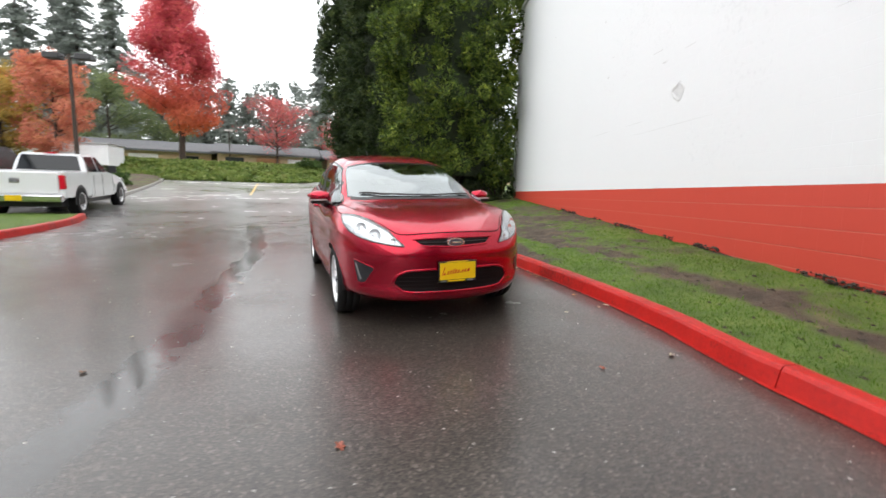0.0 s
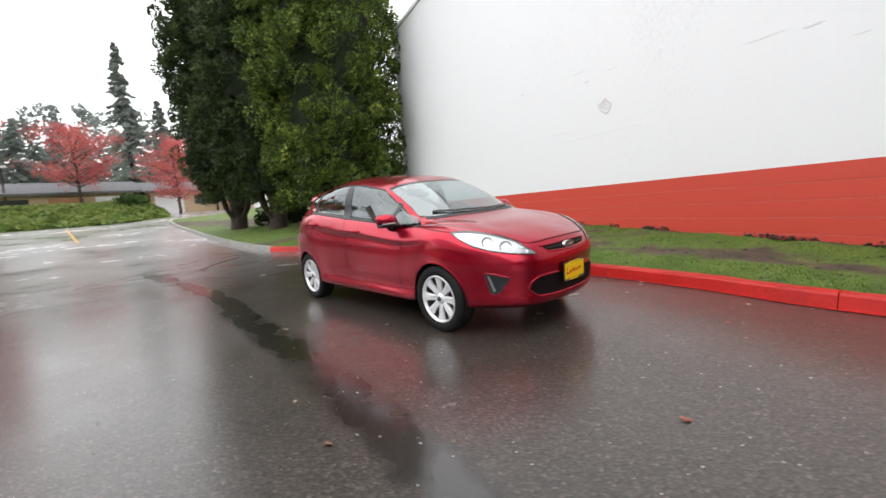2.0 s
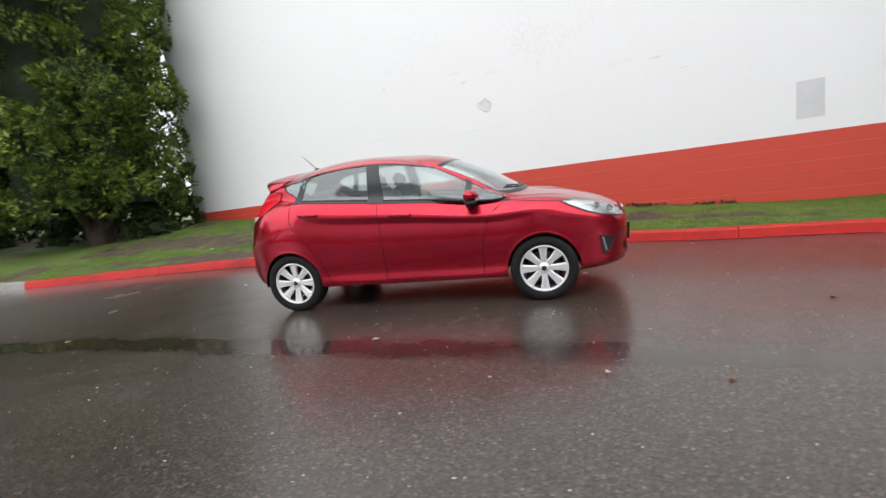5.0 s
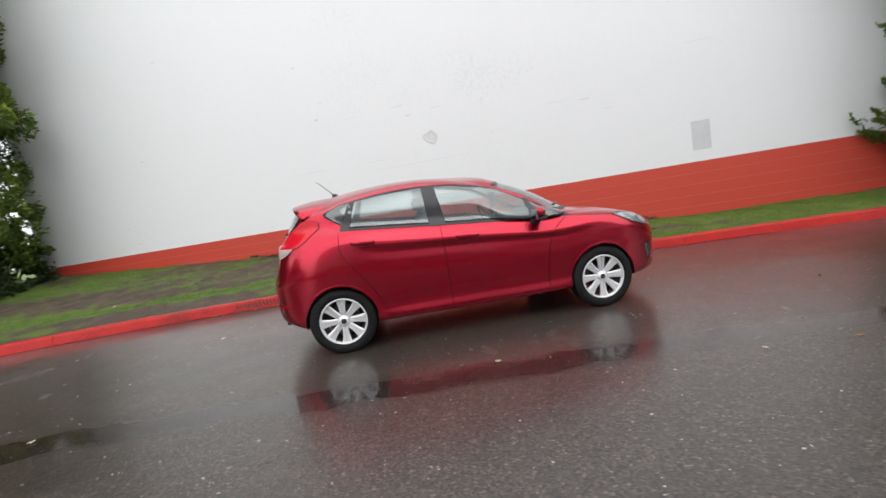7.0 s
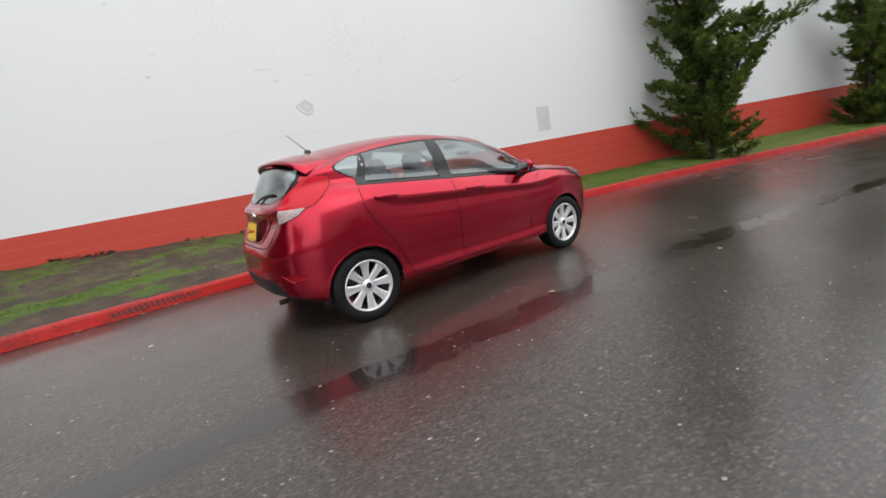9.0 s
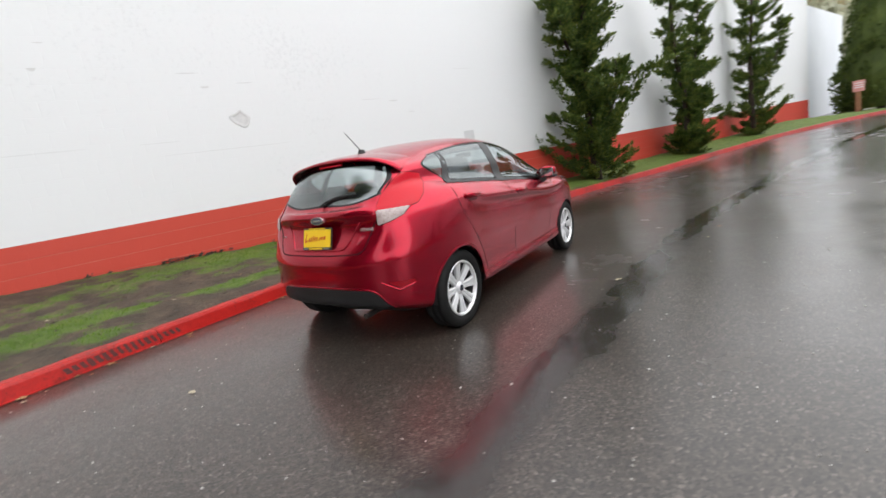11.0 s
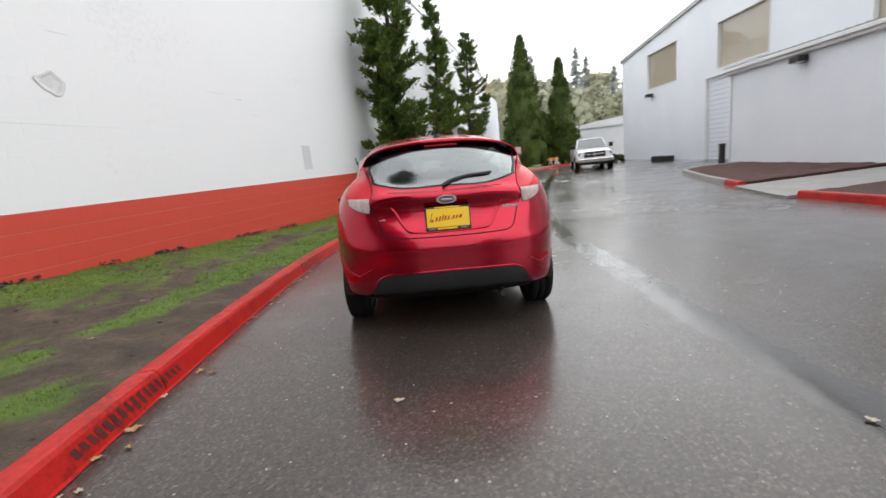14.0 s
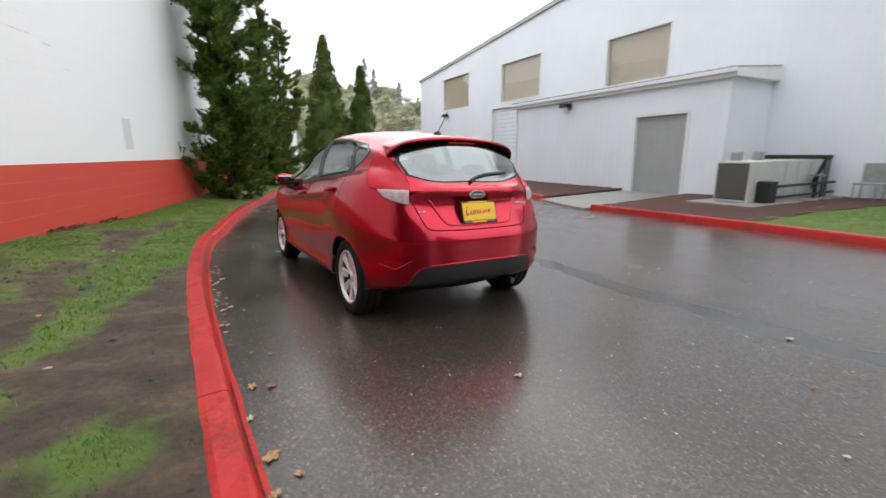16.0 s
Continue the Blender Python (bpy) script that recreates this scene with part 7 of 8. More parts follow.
def fir(x, y, z, height, radius, seed, label="tall fir in the distance, its grey-green paled for haze", mat=FAR_FIR):
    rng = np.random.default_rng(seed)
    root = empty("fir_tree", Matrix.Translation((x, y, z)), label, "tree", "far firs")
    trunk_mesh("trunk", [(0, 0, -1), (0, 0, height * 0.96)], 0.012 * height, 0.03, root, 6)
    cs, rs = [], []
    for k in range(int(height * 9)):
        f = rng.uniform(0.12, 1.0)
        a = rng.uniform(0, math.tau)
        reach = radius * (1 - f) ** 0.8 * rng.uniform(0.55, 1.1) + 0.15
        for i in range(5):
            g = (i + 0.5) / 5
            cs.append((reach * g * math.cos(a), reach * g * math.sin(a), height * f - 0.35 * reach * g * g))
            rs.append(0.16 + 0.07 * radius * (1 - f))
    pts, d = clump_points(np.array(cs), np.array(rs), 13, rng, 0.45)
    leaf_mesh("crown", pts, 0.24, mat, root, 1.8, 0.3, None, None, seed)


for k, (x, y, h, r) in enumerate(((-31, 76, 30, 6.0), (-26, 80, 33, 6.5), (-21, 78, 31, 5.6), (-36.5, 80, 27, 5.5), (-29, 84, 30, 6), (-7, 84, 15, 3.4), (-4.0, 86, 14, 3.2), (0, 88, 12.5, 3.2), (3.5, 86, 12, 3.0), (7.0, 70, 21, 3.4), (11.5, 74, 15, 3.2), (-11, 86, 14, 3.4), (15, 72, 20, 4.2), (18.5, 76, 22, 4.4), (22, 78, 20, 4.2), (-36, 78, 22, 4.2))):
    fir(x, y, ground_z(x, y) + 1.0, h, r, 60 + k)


def woods(name, spots, size, mat, label, seed, per=24):
    """A far wood: one mass of loose tree crowns."""
    rng = np.random.default_rng(seed)
    cs, rs = [], []
    for x, y, z, h, r in spots:
        for i in range(26):
            f = rng.uniform(0.05, 1.0)
            a, q = rng.uniform(0, math.tau), r * math.sqrt(rng.uniform()) * (1.05 - f) ** 0.6
            cs.append((x + q * math.cos(a), y + q * math.sin(a), z + h * f))
            rs.append(r * 0.42 * (1.2 - 0.55 * f))
    pts, d = clump_points(np.array(cs), np.array(rs), per, rng, 0.9)
    root = tagged(new(name, None), label, "woods", kind="stuff")
    leaf_mesh("foliage", pts, size, mat, root, 1.3, 0, None, None, seed)


rng = np.random.default_rng(8)
woods("north_woods", [(x, 92 + rng.uniform(-6, 8), 4.5, rng.uniform(12.5, 18.5), rng.uniform(2.8, 4.2)) for x in np.arange(-60, 70, 1.5)], 0.48, FAR_FIR, "woods behind the houses, their grey-green paled for haze", 8, 34)


def hill_z(x, y):
    return 0.2 + 20 * smoothstep(-45, -130, y) * (0.75 + 0.25 * math.sin(x * 0.03 + 1.0))


hill = grid_mesh("hill", lambda i, j: (-220 + 8 * i, -42 - 4 * j, hill_z(-220 + 8 * i, -42 - 4 * j)), 46, 40, speckled("hill_scrub", (0.12, 0.14, 0.08), (0.2, 0.22, 0.13), 0.3))
tagged(hill, "misty wooded hillside far behind the lot", "hill", kind="structure")
sp = []
for _ in range(420):
    x, y = rng.uniform(-130, 40), rng.uniform(-140, -55)
    sp.append((x, y, hill_z(x, y), rng.uniform(4, 9), rng.uniform(2.0, 3.6)))
woods("hill_woods", sp, 0.72, FAR_MIX, "green and yellow hillside woods with mist put into their leaf colour", 9, 14)
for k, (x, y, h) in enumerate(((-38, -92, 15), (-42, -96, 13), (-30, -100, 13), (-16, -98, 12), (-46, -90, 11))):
    fir(x, y, hill_z(x, y), h, 3.2, 90 + k, "hillside fir with mist put into its leaf colour", MIST_FIR)


# ---- other vehicles ----
WHITE_PAINT = make_paint("white_vehicle_paint", (0.78, 0.79, 0.80), 0.0, 0.3)
DARK_PAINT = make_paint("near_black_vehicle_paint", (0.012, 0.012, 0.015), 0.3, 0.25)
PALE_PANE = material("pale_vehicle_glass", (0.16, 0.175, 0.18), 0.05)
DARK_PANE = material("tinted_vehicle_glass", (0.012, 0.014, 0.016), 0.04)


def loft(name, rows, mat, parent, label="", smooth=True, bevel=0.0):
    """A closed skin through rings of equal length."""
    bm = bmesh.new()
    rs = [[bm.verts.new(p) for p in r] for r in rows]
    n = len(rs[0])
    for a, b in zip(rs, rs[1:]):
        for i in range(n):
            bm.faces.new((a[i], a[(i + 1) % n], b[(i + 1) % n], b[i]))
    bm.faces.new(rs[0])
    bm.faces.new(rs[-1])
    bmesh.ops.recalc_face_normals(bm, faces=bm.faces)
    if bevel:
        es = [e for e in bm.edges if len(e.link_faces) == 2 and e.calc_face_angle(0) > 0.5]
        bmesh.ops.bevel(bm, geom=es, offset=bevel, segments=2, affect="EDGES")
    ob = part(name, bm, mat, parent, label, False)
    return ob


def ring_at(y, half, z0, z1, tuck=0.06, top=None):
    t = half - tuck if top is None else top
    return [(-half, y, z0), (half, y, z0), (half, y, (z0 + z1) / 2), (t, y, z1), (-t, y, z1), (-half, y, (z0 + z1) / 2)]


def truck_wheels(root, axles, half, r):
    for y in axles:
        for sg in (1, -1):
            wh = node("wheel", root)
            wh.matrix_basis = pose(sg * (half - 0.10), y, r, 0, 0, 0 if sg > 0 else 180)
            wheel_parts(wh, r, 0.27, r * 0.62, 6)
            bm = bmesh.new()
            bmesh.ops.create_cone(bm, cap_ends=True, segments=28, radius1=r * 1.14, radius2=r * 1.14, depth=0.012, matrix=pose(sg * (half - 0.001), y, r * 1.02, 0, 90, 0))
            geom = list(bm.verts) + list(bm.edges) + list(bm.faces)
            bmesh.ops.bisect_plane(bm, geom=geom, plane_co=(0, 0, r * 0.8), plane_no=(0, 0, -1), clear_outer=True)
            part("wheel_arch", bm, BLACK_PLASTIC, root)


def pickup(m, label):
    """A crew-cab pickup: local -y is its tail, +y its nose."""
    root = empty("pickup_truck", m, label, "pickup truck", "white pickups")
    w = 0.98
    loft("bed", [ring_at(-2.85, w, 0.55, 1.22, 0.03), ring_at(-0.95, w, 0.5, 1.22, 0.03)], WHITE_PAINT, root, "", False, 0.03)
    loft("cab_body", [ring_at(-0.93, w, 0.45, 1.2, 0.04), ring_at(1.2, w, 0.45, 1.17, 0.05)], WHITE_PAINT, root, "", False, 0.03)
    loft("bonnet", [ring_at(1.22, w, 0.45, 1.15, 0.12), ring_at(2.2, w - 0.02, 0.45, 1.10, 0.16), ring_at(2.72, w - 0.08, 0.5, 1.0, 0.18)], WHITE_PAINT, root, "", False, 0.05)
    loft("cab_top", [[(-0.86, -0.9, 1.18), (0.86, -0.9, 1.18), (0.86, 1.15, 1.15), (-0.86, 1.15, 1.15)], [(-0.80, -0.82, 1.45), (0.80, -0.82, 1.45), (0.79, 0.75, 1.45), (-0.79, 0.75, 1.45)],
                     [(-0.70, -0.74, 1.72), (0.70, -0.74, 1.72), (0.69, 0.30, 1.74), (-0.69, 0.30, 1.74)]], WHITE_PAINT, root, "", False, 0.04)
    for sg in (1, -1):
        for y0, y1, y2, y3 in ((-0.72, 0.06, 0.02, -0.62), (0.16, 0.92, 0.36, 0.12)):
            bm = bmesh.new()
            v = [bm.verts.new(p) for p in ((sg * 0.862, y0, 1.22), (sg * 0.857, y1, 1.21), (sg * 0.725, y2, 1.66), (sg * 0.727, y3, 1.65))]
            bm.faces.new(v)
            bmesh.ops.translate(bm, verts=v, vec=(sg * 0.012, 0, 0))
            part("side_window", bm, DARK_PANE, root)
        bm = bmesh.new()
        box(bm, sg * 0.93 - 0.055, sg * 0.93 + 0.06, -2.87, -2.72, 0.78, 1.14, 0.02)
        part("tail_light", bm, LAMP_RED, root, "red tail light")
        bm = bmesh.new()
        box(bm, sg * 0.72 - 0.17, sg * 0.72 + 0.14, 2.56, 2.715, 0.78, 0.98, 0.04)
        part("headlight", bm, LAMP_SILVER, root, "clear headlight")
        bm = bmesh.new()
        box(bm, sg * 1.08 - 0.13, sg * 1.08 + 0.1, 0.72, 0.82, 1.18, 1.42, 0.03)
        part("door_mirror", bm, BLACK_PLASTIC, root)
        for y in (0.05, -0.72, 1.05):
            bm = bmesh.new()
            box(bm, sg * (w + 0.002) - 0.003, sg * (w + 0.002) + 0.003, y - 0.006, y + 0.006, 0.5, 1.15)
            part("door_gap", bm, GAP, root)
    bm = bmesh.new()
    v = [bm.verts.new(p) for p in ((-0.74, -0.885, 1.24), (0.74, -0.885, 1.24), (0.64, -0.765, 1.66), (-0.64, -0.765, 1.66))]
    bm.faces.new(v)
    bmesh.ops.translate(bm, verts=v, vec=(0, -0.022, 0))
    part("rear_window", bm, DARK_PANE, root, "dark rear window")
    bm = bmesh.new()
    v = [bm.verts.new(p) for p in ((-0.80, 1.09, 1.2), (0.80, 1.09, 1.2), (0.66, 0.36, 1.69), (-0.66, 0.36, 1.69))]
    bm.faces.new(v)
    bmesh.ops.translate(bm, verts=v, vec=(0, 0.03, 0.02))
    part("windscreen", bm, PALE_PANE, root, "windscreen")
    bm = bmesh.new()
    box(bm, -0.86, 0.86, -2.89, -2.845, 0.66, 1.2, 0.02)
    tail = part("tailgate", bm, WHITE_PAINT, root)
    bm = bmesh.new()
    box(bm, -0.1, 0.1, -2.90, -2.885, 0.92, 1.05, 0.01)
    part("badge", bm, CHROME, tail, "plain chrome badge")
    bm = bmesh.new()
    box(bm, -0.96, 0.96, -3.02, -2.8, 0.46, 0.64, 0.04)
    part("rear_bumper", bm, CHROME, root, "chrome rear bumper")
    bm = bmesh.new()
    box(bm, -0.16, 0.16, -3.035, -3.018, 0.48, 0.62, 0.005)
    part("plate", bm, PLATE_YELLOW, root, "yellow dealer plate")
    bm = bmesh.new()
    box(bm, -0.94, 0.94, 2.62, 2.86, 0.44, 0.66, 0.05)
    part("front_bumper", bm, CHROME, root, "chrome front bumper")
    bm = bmesh.new()
    box(bm, -0.55, 0.55, 2.66, 2.75, 0.70, 1.0, 0.03)
    g = part("grille", bm, BLACK_PLASTIC, root, "dark grille with chrome bars")
    bm = bmesh.new()
    box(bm, -0.56, 0.56, 2.74, 2.77, 0.835, 0.875, 0.01)
    part("grille_bar", bm, CHROME, g)
    bm = bmesh.new()
    box(bm, -0.03, 0.03, 2.74, 2.768, 0.69, 1.01, 0.01)
    part("grille_bar", bm, CHROME, g)
    bm = bmesh.new()
    box(bm, -0.14, 0.14, -0.76, -0.70, 1.72, 1.75, 0.01)
    part("brake_light", bm, LAMP_RED, root)
    truck_wheels(root, (-1.78, 1.78), w, 0.40)
    bm = bmesh.new()
    box(bm, -0.8, 0.8, -2.6, 2.4, 0.3, 0.5)
    part("chassis", bm, BLACK_PLASTIC, root)


pickup(pose(-6.05, 17.05, ground_z(-6, 17.0) - 0.02, 2.5, 0, 1.0), "white crew-cab pickup with a yellow plate parked beyond the lawn")
pickup(pose(-9.0, -15.6, ground_z(-9, -15.6), 0, 0, -17), "white crew-cab pickup parked facing the lane")

suv = empty("dark_van", pose(-8.75, 18.6, ground_z(-8.7, 18.6), 2.5, 0, 0), "near-black van parked beside the white pickup", "van")
loft("body", [ring_at(-2.2, 0.9, 0.35, 1.0, 0.03), ring_at(2.2, 0.9, 0.35, 0.95, 0.05)], DARK_PAINT, suv, "", False, 0.05)
loft("cabin", [[(-0.86, -2.15, 0.99), (0.86, -2.15, 0.99), (0.86, 1.3, 0.96), (-0.86, 1.3, 0.96)], [(-0.7, -1.95, 1.85), (0.7, -1.95, 1.85), (0.7, 0.4, 1.85), (-0.7, 0.4, 1.85)]], DARK_PAINT, suv, "", False, 0.06)
bm = bmesh.new()
v = [bm.verts.new(p) for p in ((-0.7, -2.135, 1.08), (0.7, -2.135, 1.08), (0.6, -2.0, 1.7), (-0.6, -2.0, 1.7))]
bm.faces.new(v)
part("rear_window", bm, DARK_PANE, suv)
truck_wheels(suv, (-1.35, 1.4), 0.9, 0.33)

# ---- machines beside the annex ----
PALE_STEEL = speckled("pale_grey_cabinet_paint", (0.46, 0.465, 0.46), (0.58, 0.585, 0.575), 1.5, 0.5, 0.1, 0.003, 10)
hv = empty("air_conditioner", WEST_M @ Matrix.Translation((0.0, 0.0, ground_z(-10, 4) + 0.10)), "grey sheet-metal air conditioning unit on a concrete pad", "air conditioner")
bm = bmesh.new()
box(bm, -2.0, 2.55, 0.45, 1.95, -0.02, 0.06, 0.01)
part("pad", bm, CONCRETE, hv)
bm = bmesh.new()
box(bm, 0.95, 1.92, 0.72, 1.5, 0.06, 1.02, 0.02)
cab = part("cabinet", bm, PALE_STEEL, hv)
bm = bmesh.new()
box(bm, 1.921, 1.928, 0.76, 1.46, 0.12, 0.97)
part("grille_backing", bm, BLACK_PLASTIC, cab)
for k in range(16):
    bm = bmesh.new()
    yy = 0.775 + 0.0425 * k
    box(bm, 1.93, 1.942, yy, yy + 0.014, 0.14, 0.95, 0.003)
    part("louvre", bm, STEEL, cab)
bm = bmesh.new()
box(bm, -1.7, 0.93, 0.62, 1.4, 0.06, 1.03, 0.02)
part("second_cabinet", bm, PALE_STEEL, hv, "long pale grey cabinet")
for xx in (-1.0, -0.4, 0.2):
    bm = bmesh.new()
    box(bm, xx - 0.012, xx + 0.012, 1.402, 1.412, 0.1, 0.98, 0.003)
    part("seam_strip", bm, DOOR_GREY, hv)
bm = bmesh.new()
box(bm, 1.2, 1.6, 1.502, 1.78, 0.06, 0.56, 0.03)
part("pump_box", bm, BLACK_PLASTIC, hv, "black pump box")
bm = bmesh.new()
for zz in (0.42, 0.16):
    tube(bm, (1.3, 1.66, zz), (-1.9, 1.62, zz + 0.02), 0.035, seg=10)
tube(bm, (-0.9, 1.63, 0.06), (-0.9, 1.63, 0.62), 0.05, seg=10)
part("pipes", bm, BLACK_PLASTIC, hv, "black insulated pipes")
bm = bmesh.new()
tube(bm, (-0.9, 1.63, 0.62), (-0.9, 1.63, 0.66), 0.17, seg=14)
part("valve_cap", bm, STEEL, hv)
for xx in (1.55, 0.6):
    bm = bmesh.new()
    box(bm, xx - 0.09, xx + 0.09, 0.85, 1.05, 1.03, 1.24, 0.02)
    part("vent_cap", bm, STEEL, hv)

rack = empty("pipe_rack", WEST_M @ Matrix.Translation((0, 0, ground_z(-11, 4.6) + 0.1)), "black steel pipe rack beside the metal wall", "rack")
for xx, yy in ((-1.75, 0.1), (-1.75, 1.5), (-1.25, 0.1), (-1.25, 1.62)):
    bm = bmesh.new()
    tube(bm, (xx, yy, 0), (xx, yy, 1.12), 0.03, seg=8)
    part("post", bm, BLACK_PLASTIC, rack)
for xx, yy in ((-1.75, 1.5), (-1.25, 1.62)):
    bm = bmesh.new()
    box(bm, xx - 0.05, xx + 0.05, 0.0, yy + 0.05, 1.03, 1.14, 0.01)
    part("rail", bm, BLACK_PLASTIC, rack)
bm = bmesh.new()
tube(bm, (-1.25, 1.62, 1.05), (-1.25, 1.35, 0.2), 0.045, seg=8)
part("brace", bm, BLACK_PLASTIC, rack)

chair = empty("garden_chair", WEST_M @ Matrix.Translation((-1.45, 2.5, ground_z(-11, 6.1) + 0.11)), "grey slatted garden chair on the lawn", "chair")
bm = bmesh.new()
box(bm, -0.25, 0.25, -0.25, 0.25, 0.38, 0.42, 0.01)
part("seat", bm, STEEL, chair)
bm = bmesh.new()
box(bm, -0.27, -0.23, -0.25, 0.25, 0.42, 0.9, 0.01)
part("backrest", bm, STEEL, chair)
for x in (-0.22, 0.22):
    for y in (-0.22, 0.22):
        bm = bmesh.new()
        tube(bm, (x, y, 0), (x, y, 0.4), 0.02, seg=6)
        part("leg", bm, STEEL, chair)

bin_ = empty("drain_box", WEST_M @ Matrix.Translation((0.18, -10.35, ground_z(-11, -6.8))), "black plastic box standing at the annex corner", "box")
bm = bmesh.new()
box(bm, -0.09, 0.09, -0.09, 0.08, 0, 0.80, 0.02)
part("body", bm, BLACK_PLASTIC, bin_)
bm = bmesh.new()
box(bm, -0.11, 0.11, -0.11, 0.10, 0.80, 0.85, 0.02)
part("lid", bm, BLACK_PLASTIC, bin_)

pallet = empty("dark_trough", WEST_M @ Matrix.Translation((MX + 0.6, -18.6, ground_z(-13, -15.0))), "low black trough against the metal wall", "trough")
bm = bmesh.new()
box(bm, -0.3, 0.3, -0.8, 0.8, 0, 0.28, 0.03)
part("body", bm, BLACK_PLASTIC, pallet)
bush(-12.3, -21.0, 0.17, 0.8, 0.7, SHRUB_LEAF, 15, "low green shrub at the building corner", "corner shrubs")
bush(-12.6, -19.8, 0.17, 0.6, 0.6, CEDAR_DEEP, 16, "low dark shrub at the building corner", "corner shrubs")

# ---- far side of the lane ----
shed = empty("white_shed", pose(-19.0, -39.0, 0.1, 0, 0, -20), "low white metal shed at the end of the lane", "shed")
bm = bmesh.new()
box(bm, -6, 4.2, -3, 3, 0, 3.3)
part("wall", bm, TRIM_WHITE, shed)
bm = bmesh.new()
v = [bm.verts.new(p) for p in ((-6.2, -3.2, 4.4), (4.4, -3.2, 3.3), (4.4, 3.2, 3.3), (-6.2, 3.2, 4.4), (-6.2, -3.2, 3.2), (4.4, -3.2, 3.2), (4.4, 3.2, 3.2), (-6.2, 3.2, 3.2))]
for q in ((0, 1, 2, 3), (4, 7, 6, 5), (0, 4, 5, 1), (1, 5, 6, 2), (2, 6, 7, 3), (3, 7, 4, 0)):
    bm.faces.new([v[i] for i in q])
part("roof", bm, TRIM_WHITE, shed)

sign = empty("notice_sign", pose(-7.0, -25.2, 0.25, 0, 0, 10), "small red and white notice on a wooden post", "sign")
bm = bmesh.new()
box(bm, -0.12, 0.12, -0.05, 0.05, 0, 1.25, 0.01)
part("post", bm, BROWN_WOOD, sign)
bm = bmesh.new()
box(bm, -0.26, 0.26, 0.052, 0.075, 1.15, 1.75, 0.005)
board = part("board", bm, speckled("faded_red_sign", (0.55, 0.2, 0.17), (0.75, 0.4, 0.36), 4.0), sign)
for z in (1.62, 1.5, 1.38):
    bm = bmesh.new()
    box(bm, -0.2, 0.2, 0.076, 0.08, z - 0.03, z + 0.02)
    part("print_bar", bm, TRIM_WHITE, board)

for x, y, s in ((-9.6, -24.3, 1.0), (-11.3, -23.2, 1.2)):
    barrier = empty("orange_barrier", pose(x, y, ground_z(x, y) + 0.1, 0, 0, 20), "orange and white striped road barrier", "barrier", "road barriers")
    bm = bmesh.new()
    for sg in (-1, 1):
        tube(bm, (sg * 0.3 * s, 0.2, 0), (sg * 0.3 * s, 0, 0.6 * s), 0.03, seg=6)
        tube(bm, (sg * 0.3 * s, -0.2, 0), (sg * 0.3 * s, 0, 0.6 * s), 0.03, seg=6)
    part("legs", bm, TRIM_WHITE, barrier)
    bm = bmesh.new()
    box(bm, -0.5 * s, 0.5 * s, -0.03, 0.03, 0.35 * s, 0.6 * s, 0.01)
    part("plank", bm, speckled("barrier_orange", (0.55, 0.15, 0.02), (0.7, 0.25, 0.05), 5.0), barrier)

# ---- lot lamp, shed and island planting in the north ----
pole = empty("lot_lamp", pose(-9.55, 28.5, ground_z(-9.5, 28.5), 0, 0, -15), "tall brown lamp post with two dark flat heads", "street lamp")
bm = bmesh.new()
tube(bm, (0, 0, 0), (0, 0, 6.7), 0.11, 0.075, 12)
part("post", bm, BARK, pole)
bm = bmesh.new()
tube(bm, (-0.7, 0, 6.55), (0.7, 0, 6.55), 0.04, seg=8)
part("arm", bm, BLACK_PLASTIC, pole)
for x in (-0.75, 0.75):
    bm = bmesh.new()
    box(bm, x - 0.38, x + 0.38, -0.25, 0.25, 6.42, 6.72, 0.05)
    part("lamp_head", bm, BLACK_PLASTIC, pole)
far_lamp = empty("yard_lamp", pose(-4.3, 52.0, bank_z(-4.3, 52), 0, 0, 0), "slim lamp post with a white head by the houses", "street lamp")
bm = bmesh.new()
tube(bm, (0, 0, 0), (0, 0, 3.6), 0.06, seg=8)
part("post", bm, BARK, far_lamp)
bm = bmesh.new()
box(bm, -0.4, 0.4, -0.2, 0.2, 3.55, 3.72, 0.03)
part("lamp_head", bm, TRIM_WHITE, far_lamp)
box_shed = empty("storage_trailer", pose(-13.2, 41.5, bank_z(-13.2, 41.5), 0, 0, -12), "white storage trailer behind the lot", "trailer")
bm = bmesh.new()
box(bm, -1.9, 1.9, -1.1, 1.1, 0.2, 1.75, 0.04)
part("body", bm, TRIM_WHITE, box_shed)
bm = bmesh.new()
box(bm, -2.0, 2.0, -1.2, 1.2, 1.75, 1.85, 0.02)
part("roof", bm, STEEL, box_shed)
island = turf_sheet("lot_island", list(np.arange(20.3, 40.0, 0.4)), lambda y: (-13.5, float(np.interp(y, [20.2, 21.0, 23.3, 30.0, 36.0, 38.8, 40.2], [-6.5, -6.0, -6.12, -6.75, -7.45, -8.2, -9.9]))),
                    lambda x, y: ground_z(x, y) + 0.11 + 0.25 * smoothstep(-6.2, -9.5, x) + 0.04 * fbm(x, y, 1.0), "planted island with bark and low shrubs", lambda x, y: 0.65 + 0.4 * fbm(x, y, 2.0))
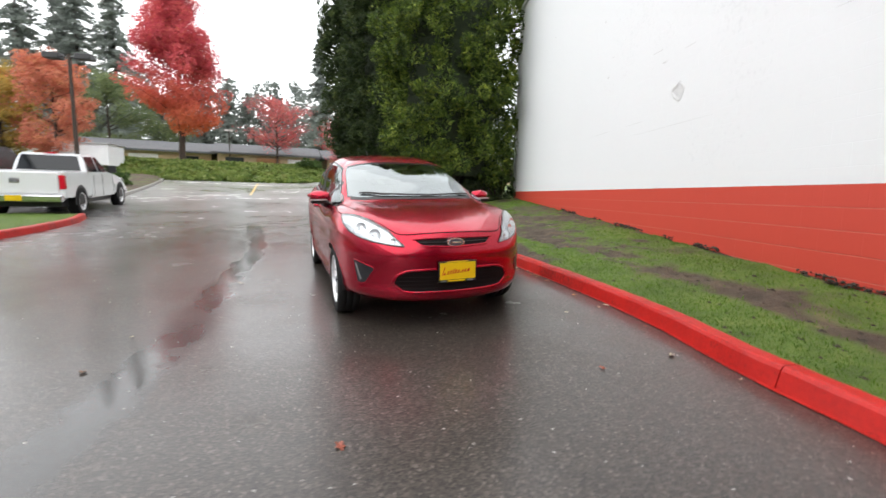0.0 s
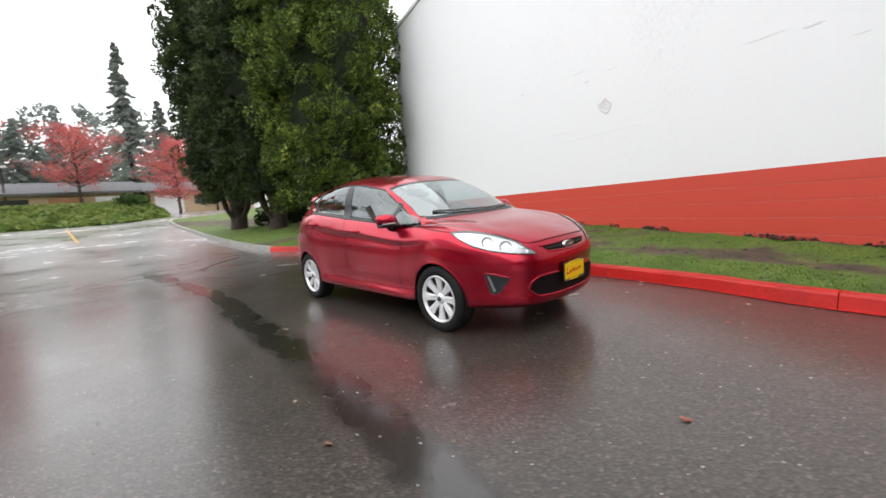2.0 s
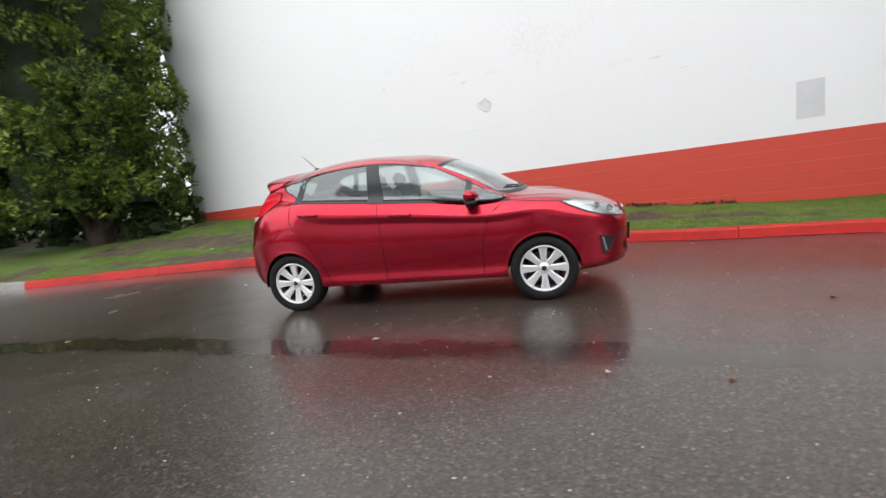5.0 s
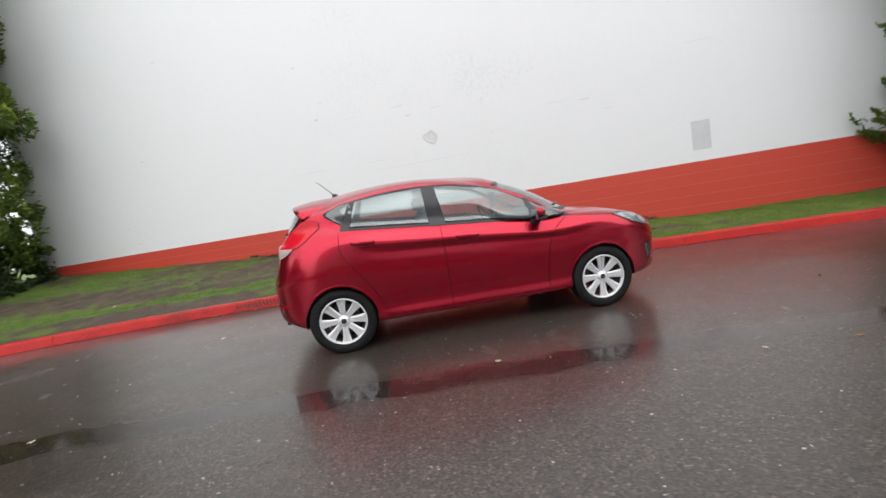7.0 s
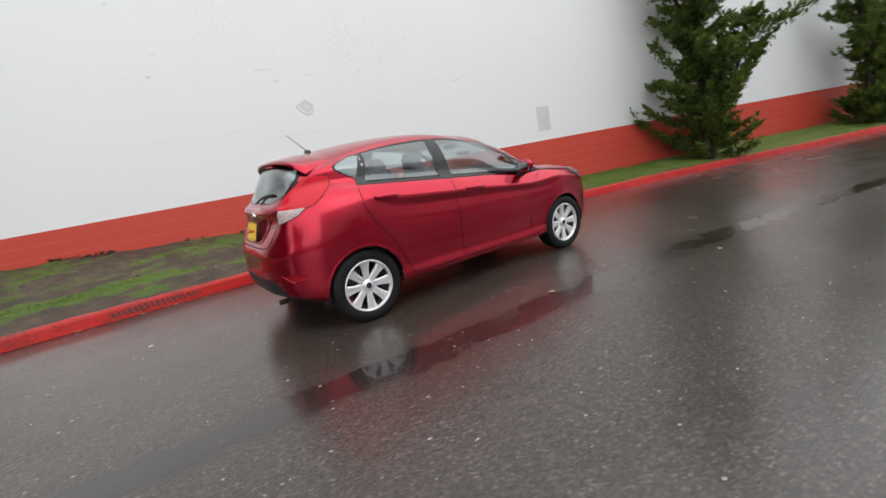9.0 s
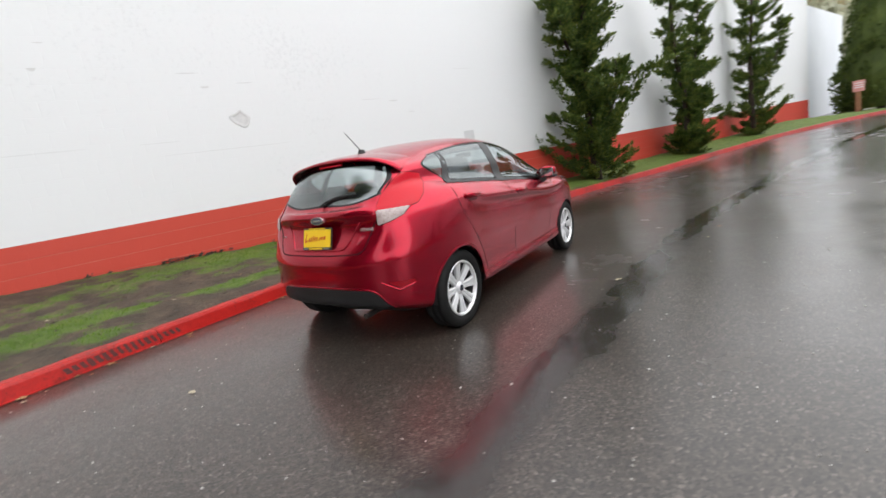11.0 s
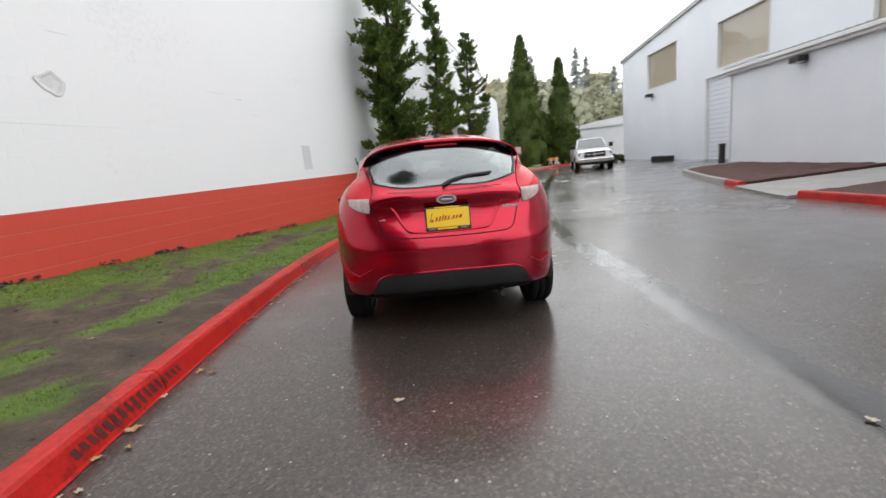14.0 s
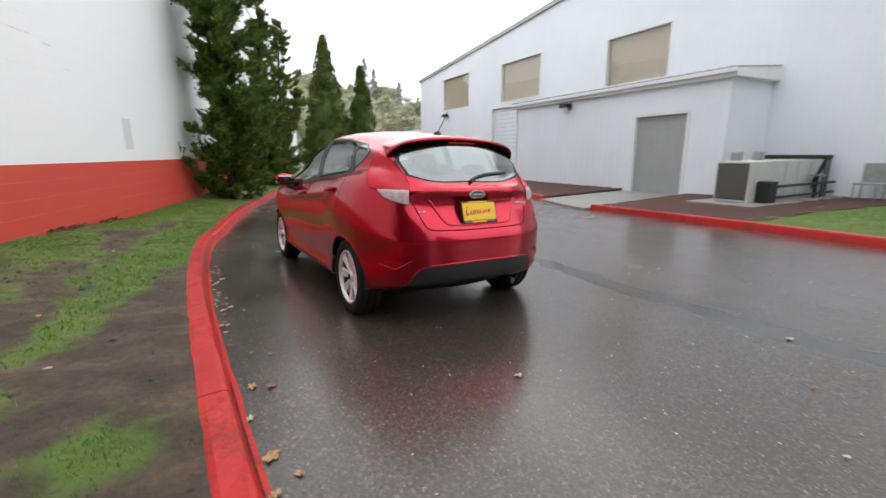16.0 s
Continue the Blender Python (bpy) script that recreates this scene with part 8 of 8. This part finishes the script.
for k, (x, y, r, h) in enumerate(((-7.2, 22.5, 0.75, 0.7), (-7.4, 24.6, 0.8, 0.75), (-8.6, 25.5, 0.9, 0.9), (-7.9, 28.0, 0.8, 0.8), (-9.0, 30.5, 0.9, 0.8), (-9.0, 22.5, 0.9, 0.9))):
    bush(x, y, ground_z(x, y) + 0.2, r, h, SHRUB_LEAF if k % 2 else CEDAR_DEEP, 71 + k, "low rounded green shrub on the planted island", "island shrubs")

# ---- fallen leaves and litter ----
def leaf_shape():
    bm = bmesh.new()
    rim = []
    for k in range(20):
        a = k * math.tau / 20
        r = 0.042 * (0.55 + 0.45 * abs(math.cos(2.5 * a)) ** 0.8)
        rim.append(bm.verts.new((r * math.cos(a), r * math.sin(a), 0.004 + 0.010 * math.sin(2 * a) ** 2)))
    mid = bm.verts.new((0, 0, 0.003))
    for k in range(20):
        bm.faces.new((mid, rim[k], rim[(k + 1) % 20]))
    return bm


LEAF_KINDS = [material("tan_fallen_leaf", (0.36, 0.22, 0.10), 0.5), material("brown_fallen_leaf", (0.16, 0.075, 0.035), 0.5), material("pale_fallen_leaf", (0.42, 0.36, 0.26), 0.5), material("red_fallen_leaf", (0.26, 0.065, 0.035), 0.5)]
leaf_meshes = []
for mat in LEAF_KINDS:
    me = bpy.data.meshes.new("fallen_leaf")
    bm = leaf_shape()
    bm.to_mesh(me)
    bm.free()
    me.materials.append(mat)
    leaf_meshes.append(me)
NAMES = ("dry tan fallen leaf lying on the wet asphalt", "curled brown fallen leaf lying on the wet asphalt", "pale bleached fallen leaf lying on the wet asphalt", "reddish fallen leaf lying on the wet asphalt")
FALLEN = [(3.1, 8.01, 0, 1.2), (3.08, 7.38, 0, 1.0), (2.99, 7.42, 1, 1.0), (3.02, 6.93, 1, 0.7), (2.92, 7.0, 1, 0.7), (3.09, 5.97, 2, 0.8), (3.03, 5.91, 2, 0.8), (3.12, 6.49, 2, 0.7), (3.12, 6.74, 3, 0.6), (3.0, 4.46, 2, 0.7), (2.84, 3.18, 2, 0.7),
          (1.79, 7.99, 2, 0.9), (-0.15, 8.56, 2, 0.8), (-0.3, 5.3, 2, 1.0), (2.52, 2.12, 2, 0.9), (1.95, 2.13, 3, 0.7), (2.9, 3.62, 0, 0.8), (3.02, 4.61, 0, 0.8), (3.0, 4.25, 3, 0.7), (2.46, 3.16, 2, 0.6), (0.31, 1.9, 3, 1.0),
          (-0.91, 3.69, 2, 0.6), (0.69, 11.38, 2, 0.7), (2.78, 1.9, 2, 0.8), (3.1, 8.56, 0, 1.2), (3.0, 8.57, 2, 0.7), (2.83, 10.64, 2, 0.8), (-1.0, 3.1, 1, 0.9), (0.5, 8.9, 1, 0.6), (1.1, 9.2, 2, 0.5)]
# leaves gathered at the foot of the kerb
drift = random.Random(41)
for _ in range(46):
    y = drift.choice((drift.uniform(4.2, 6.4), drift.uniform(1.0, 9.0)))
    FALLEN.append((kerb_x(y) - 0.02 - abs(drift.gauss(0, 0.07)), y, drift.choice((0, 2, 2, 2, 3)), drift.uniform(0.35, 0.8)))
for x, y, k, s in FALLEN:
    ob = new("fallen_leaf", leaf_meshes[k])
    ob.matrix_world = pose(x, y, ground_z(x, y) + 0.006, random.uniform(-8, 8), random.uniform(-8, 8), random.uniform(0, 360)) @ Matrix.Diagonal((s * 0.8, s * 0.6, s * 0.7, 1))
    tagged(ob, NAMES[k], "leaf", "fallen leaves")
for x, y, k, s in ((4.1, 6.2, 0, 0.9), (3.9, 7.1, 2, 0.7), (4.6, 8.0, 2, 0.6), (4.0, 5.2, 3, 0.8), (4.9, 9.1, 0, 0.8), (3.7, 6.3, 1, 0.7), (5.1, 7.2, 2, 0.6), (3.95, 3.9, 2, 0.6), (4.2, 10.5, 2, 0.9), (5.6, 11.5, 2, 0.9)):
    ob = new("fallen_leaf", leaf_meshes[k])
    ob.matrix_world = pose(x, y, verge_z(x, y) + 0.03, random.uniform(-20, 20), random.uniform(-20, 20), random.uniform(0, 360)) @ Matrix.Diagonal((s * 0.8, s * 0.6, s * 0.7, 1))
    tagged(ob, NAMES[k].replace("the wet asphalt", "the worn grass"), "leaf", "fallen leaves")


def chip_place():
    x, y = random.uniform(-4.2, 3.0), random.uniform(0.5, 10.5)
    return x, y, ground_z(x, y) + 0.002


lumps("stone_chips", 900, chip_place, (0.003, 0.007), speckled("pale_stone_chip", (0.2, 0.19, 0.175), (0.5, 0.48, 0.45), 8.0), "small pale stone chips scattered on the asphalt", "stone chips")
lumps("mud_clods", 260, lambda: (lambda y: (lambda x: (x, y, verge_z(x, y)))(random.uniform(kerb_x(y) + 0.2, wall_x(y) - 0.2)))(random.uniform(1.0, 11.0)), (0.006, 0.022), SOIL, "small dark clods of mud on the verge", "mud")

# black tyre scuffs across the kerb face
vs, fs = [], []
for k in range(17):
    y = 7.42 + 0.052 * k
    x = kerb_x(y)
    z = ground_z(x, y)
    fade = 1 - abs(k - 8) / 11
    w = 0.012 + 0.007 * random.random()
    h0, h1 = 0.045 - 0.03 * fade * random.random(), 0.078 + 0.03 * fade
    b = len(vs)
    sl = 0.02
    vs += [(x + 0.26 * h0, y - w, z + h0), (x + 0.26 * h0, y + w, z + h0), (x + 0.26 * h1, y + w + sl, z + h1), (x + 0.26 * h1, y - w + sl, z + h1)]
    fs.append((b, b + 3, b + 2, b + 1))
me = bpy.data.meshes.new("tyre_scuffs")
me.from_pydata(vs, [], fs)
me.materials.append(speckled("rubber_smear", (0.04, 0.012, 0.011), (0.12, 0.014, 0.012), 30.0, 0.5))
tagged(new("tyre_scuffs", me), "dark tyre scuffs on the face of the red kerb", "scuff", kind="stuff")
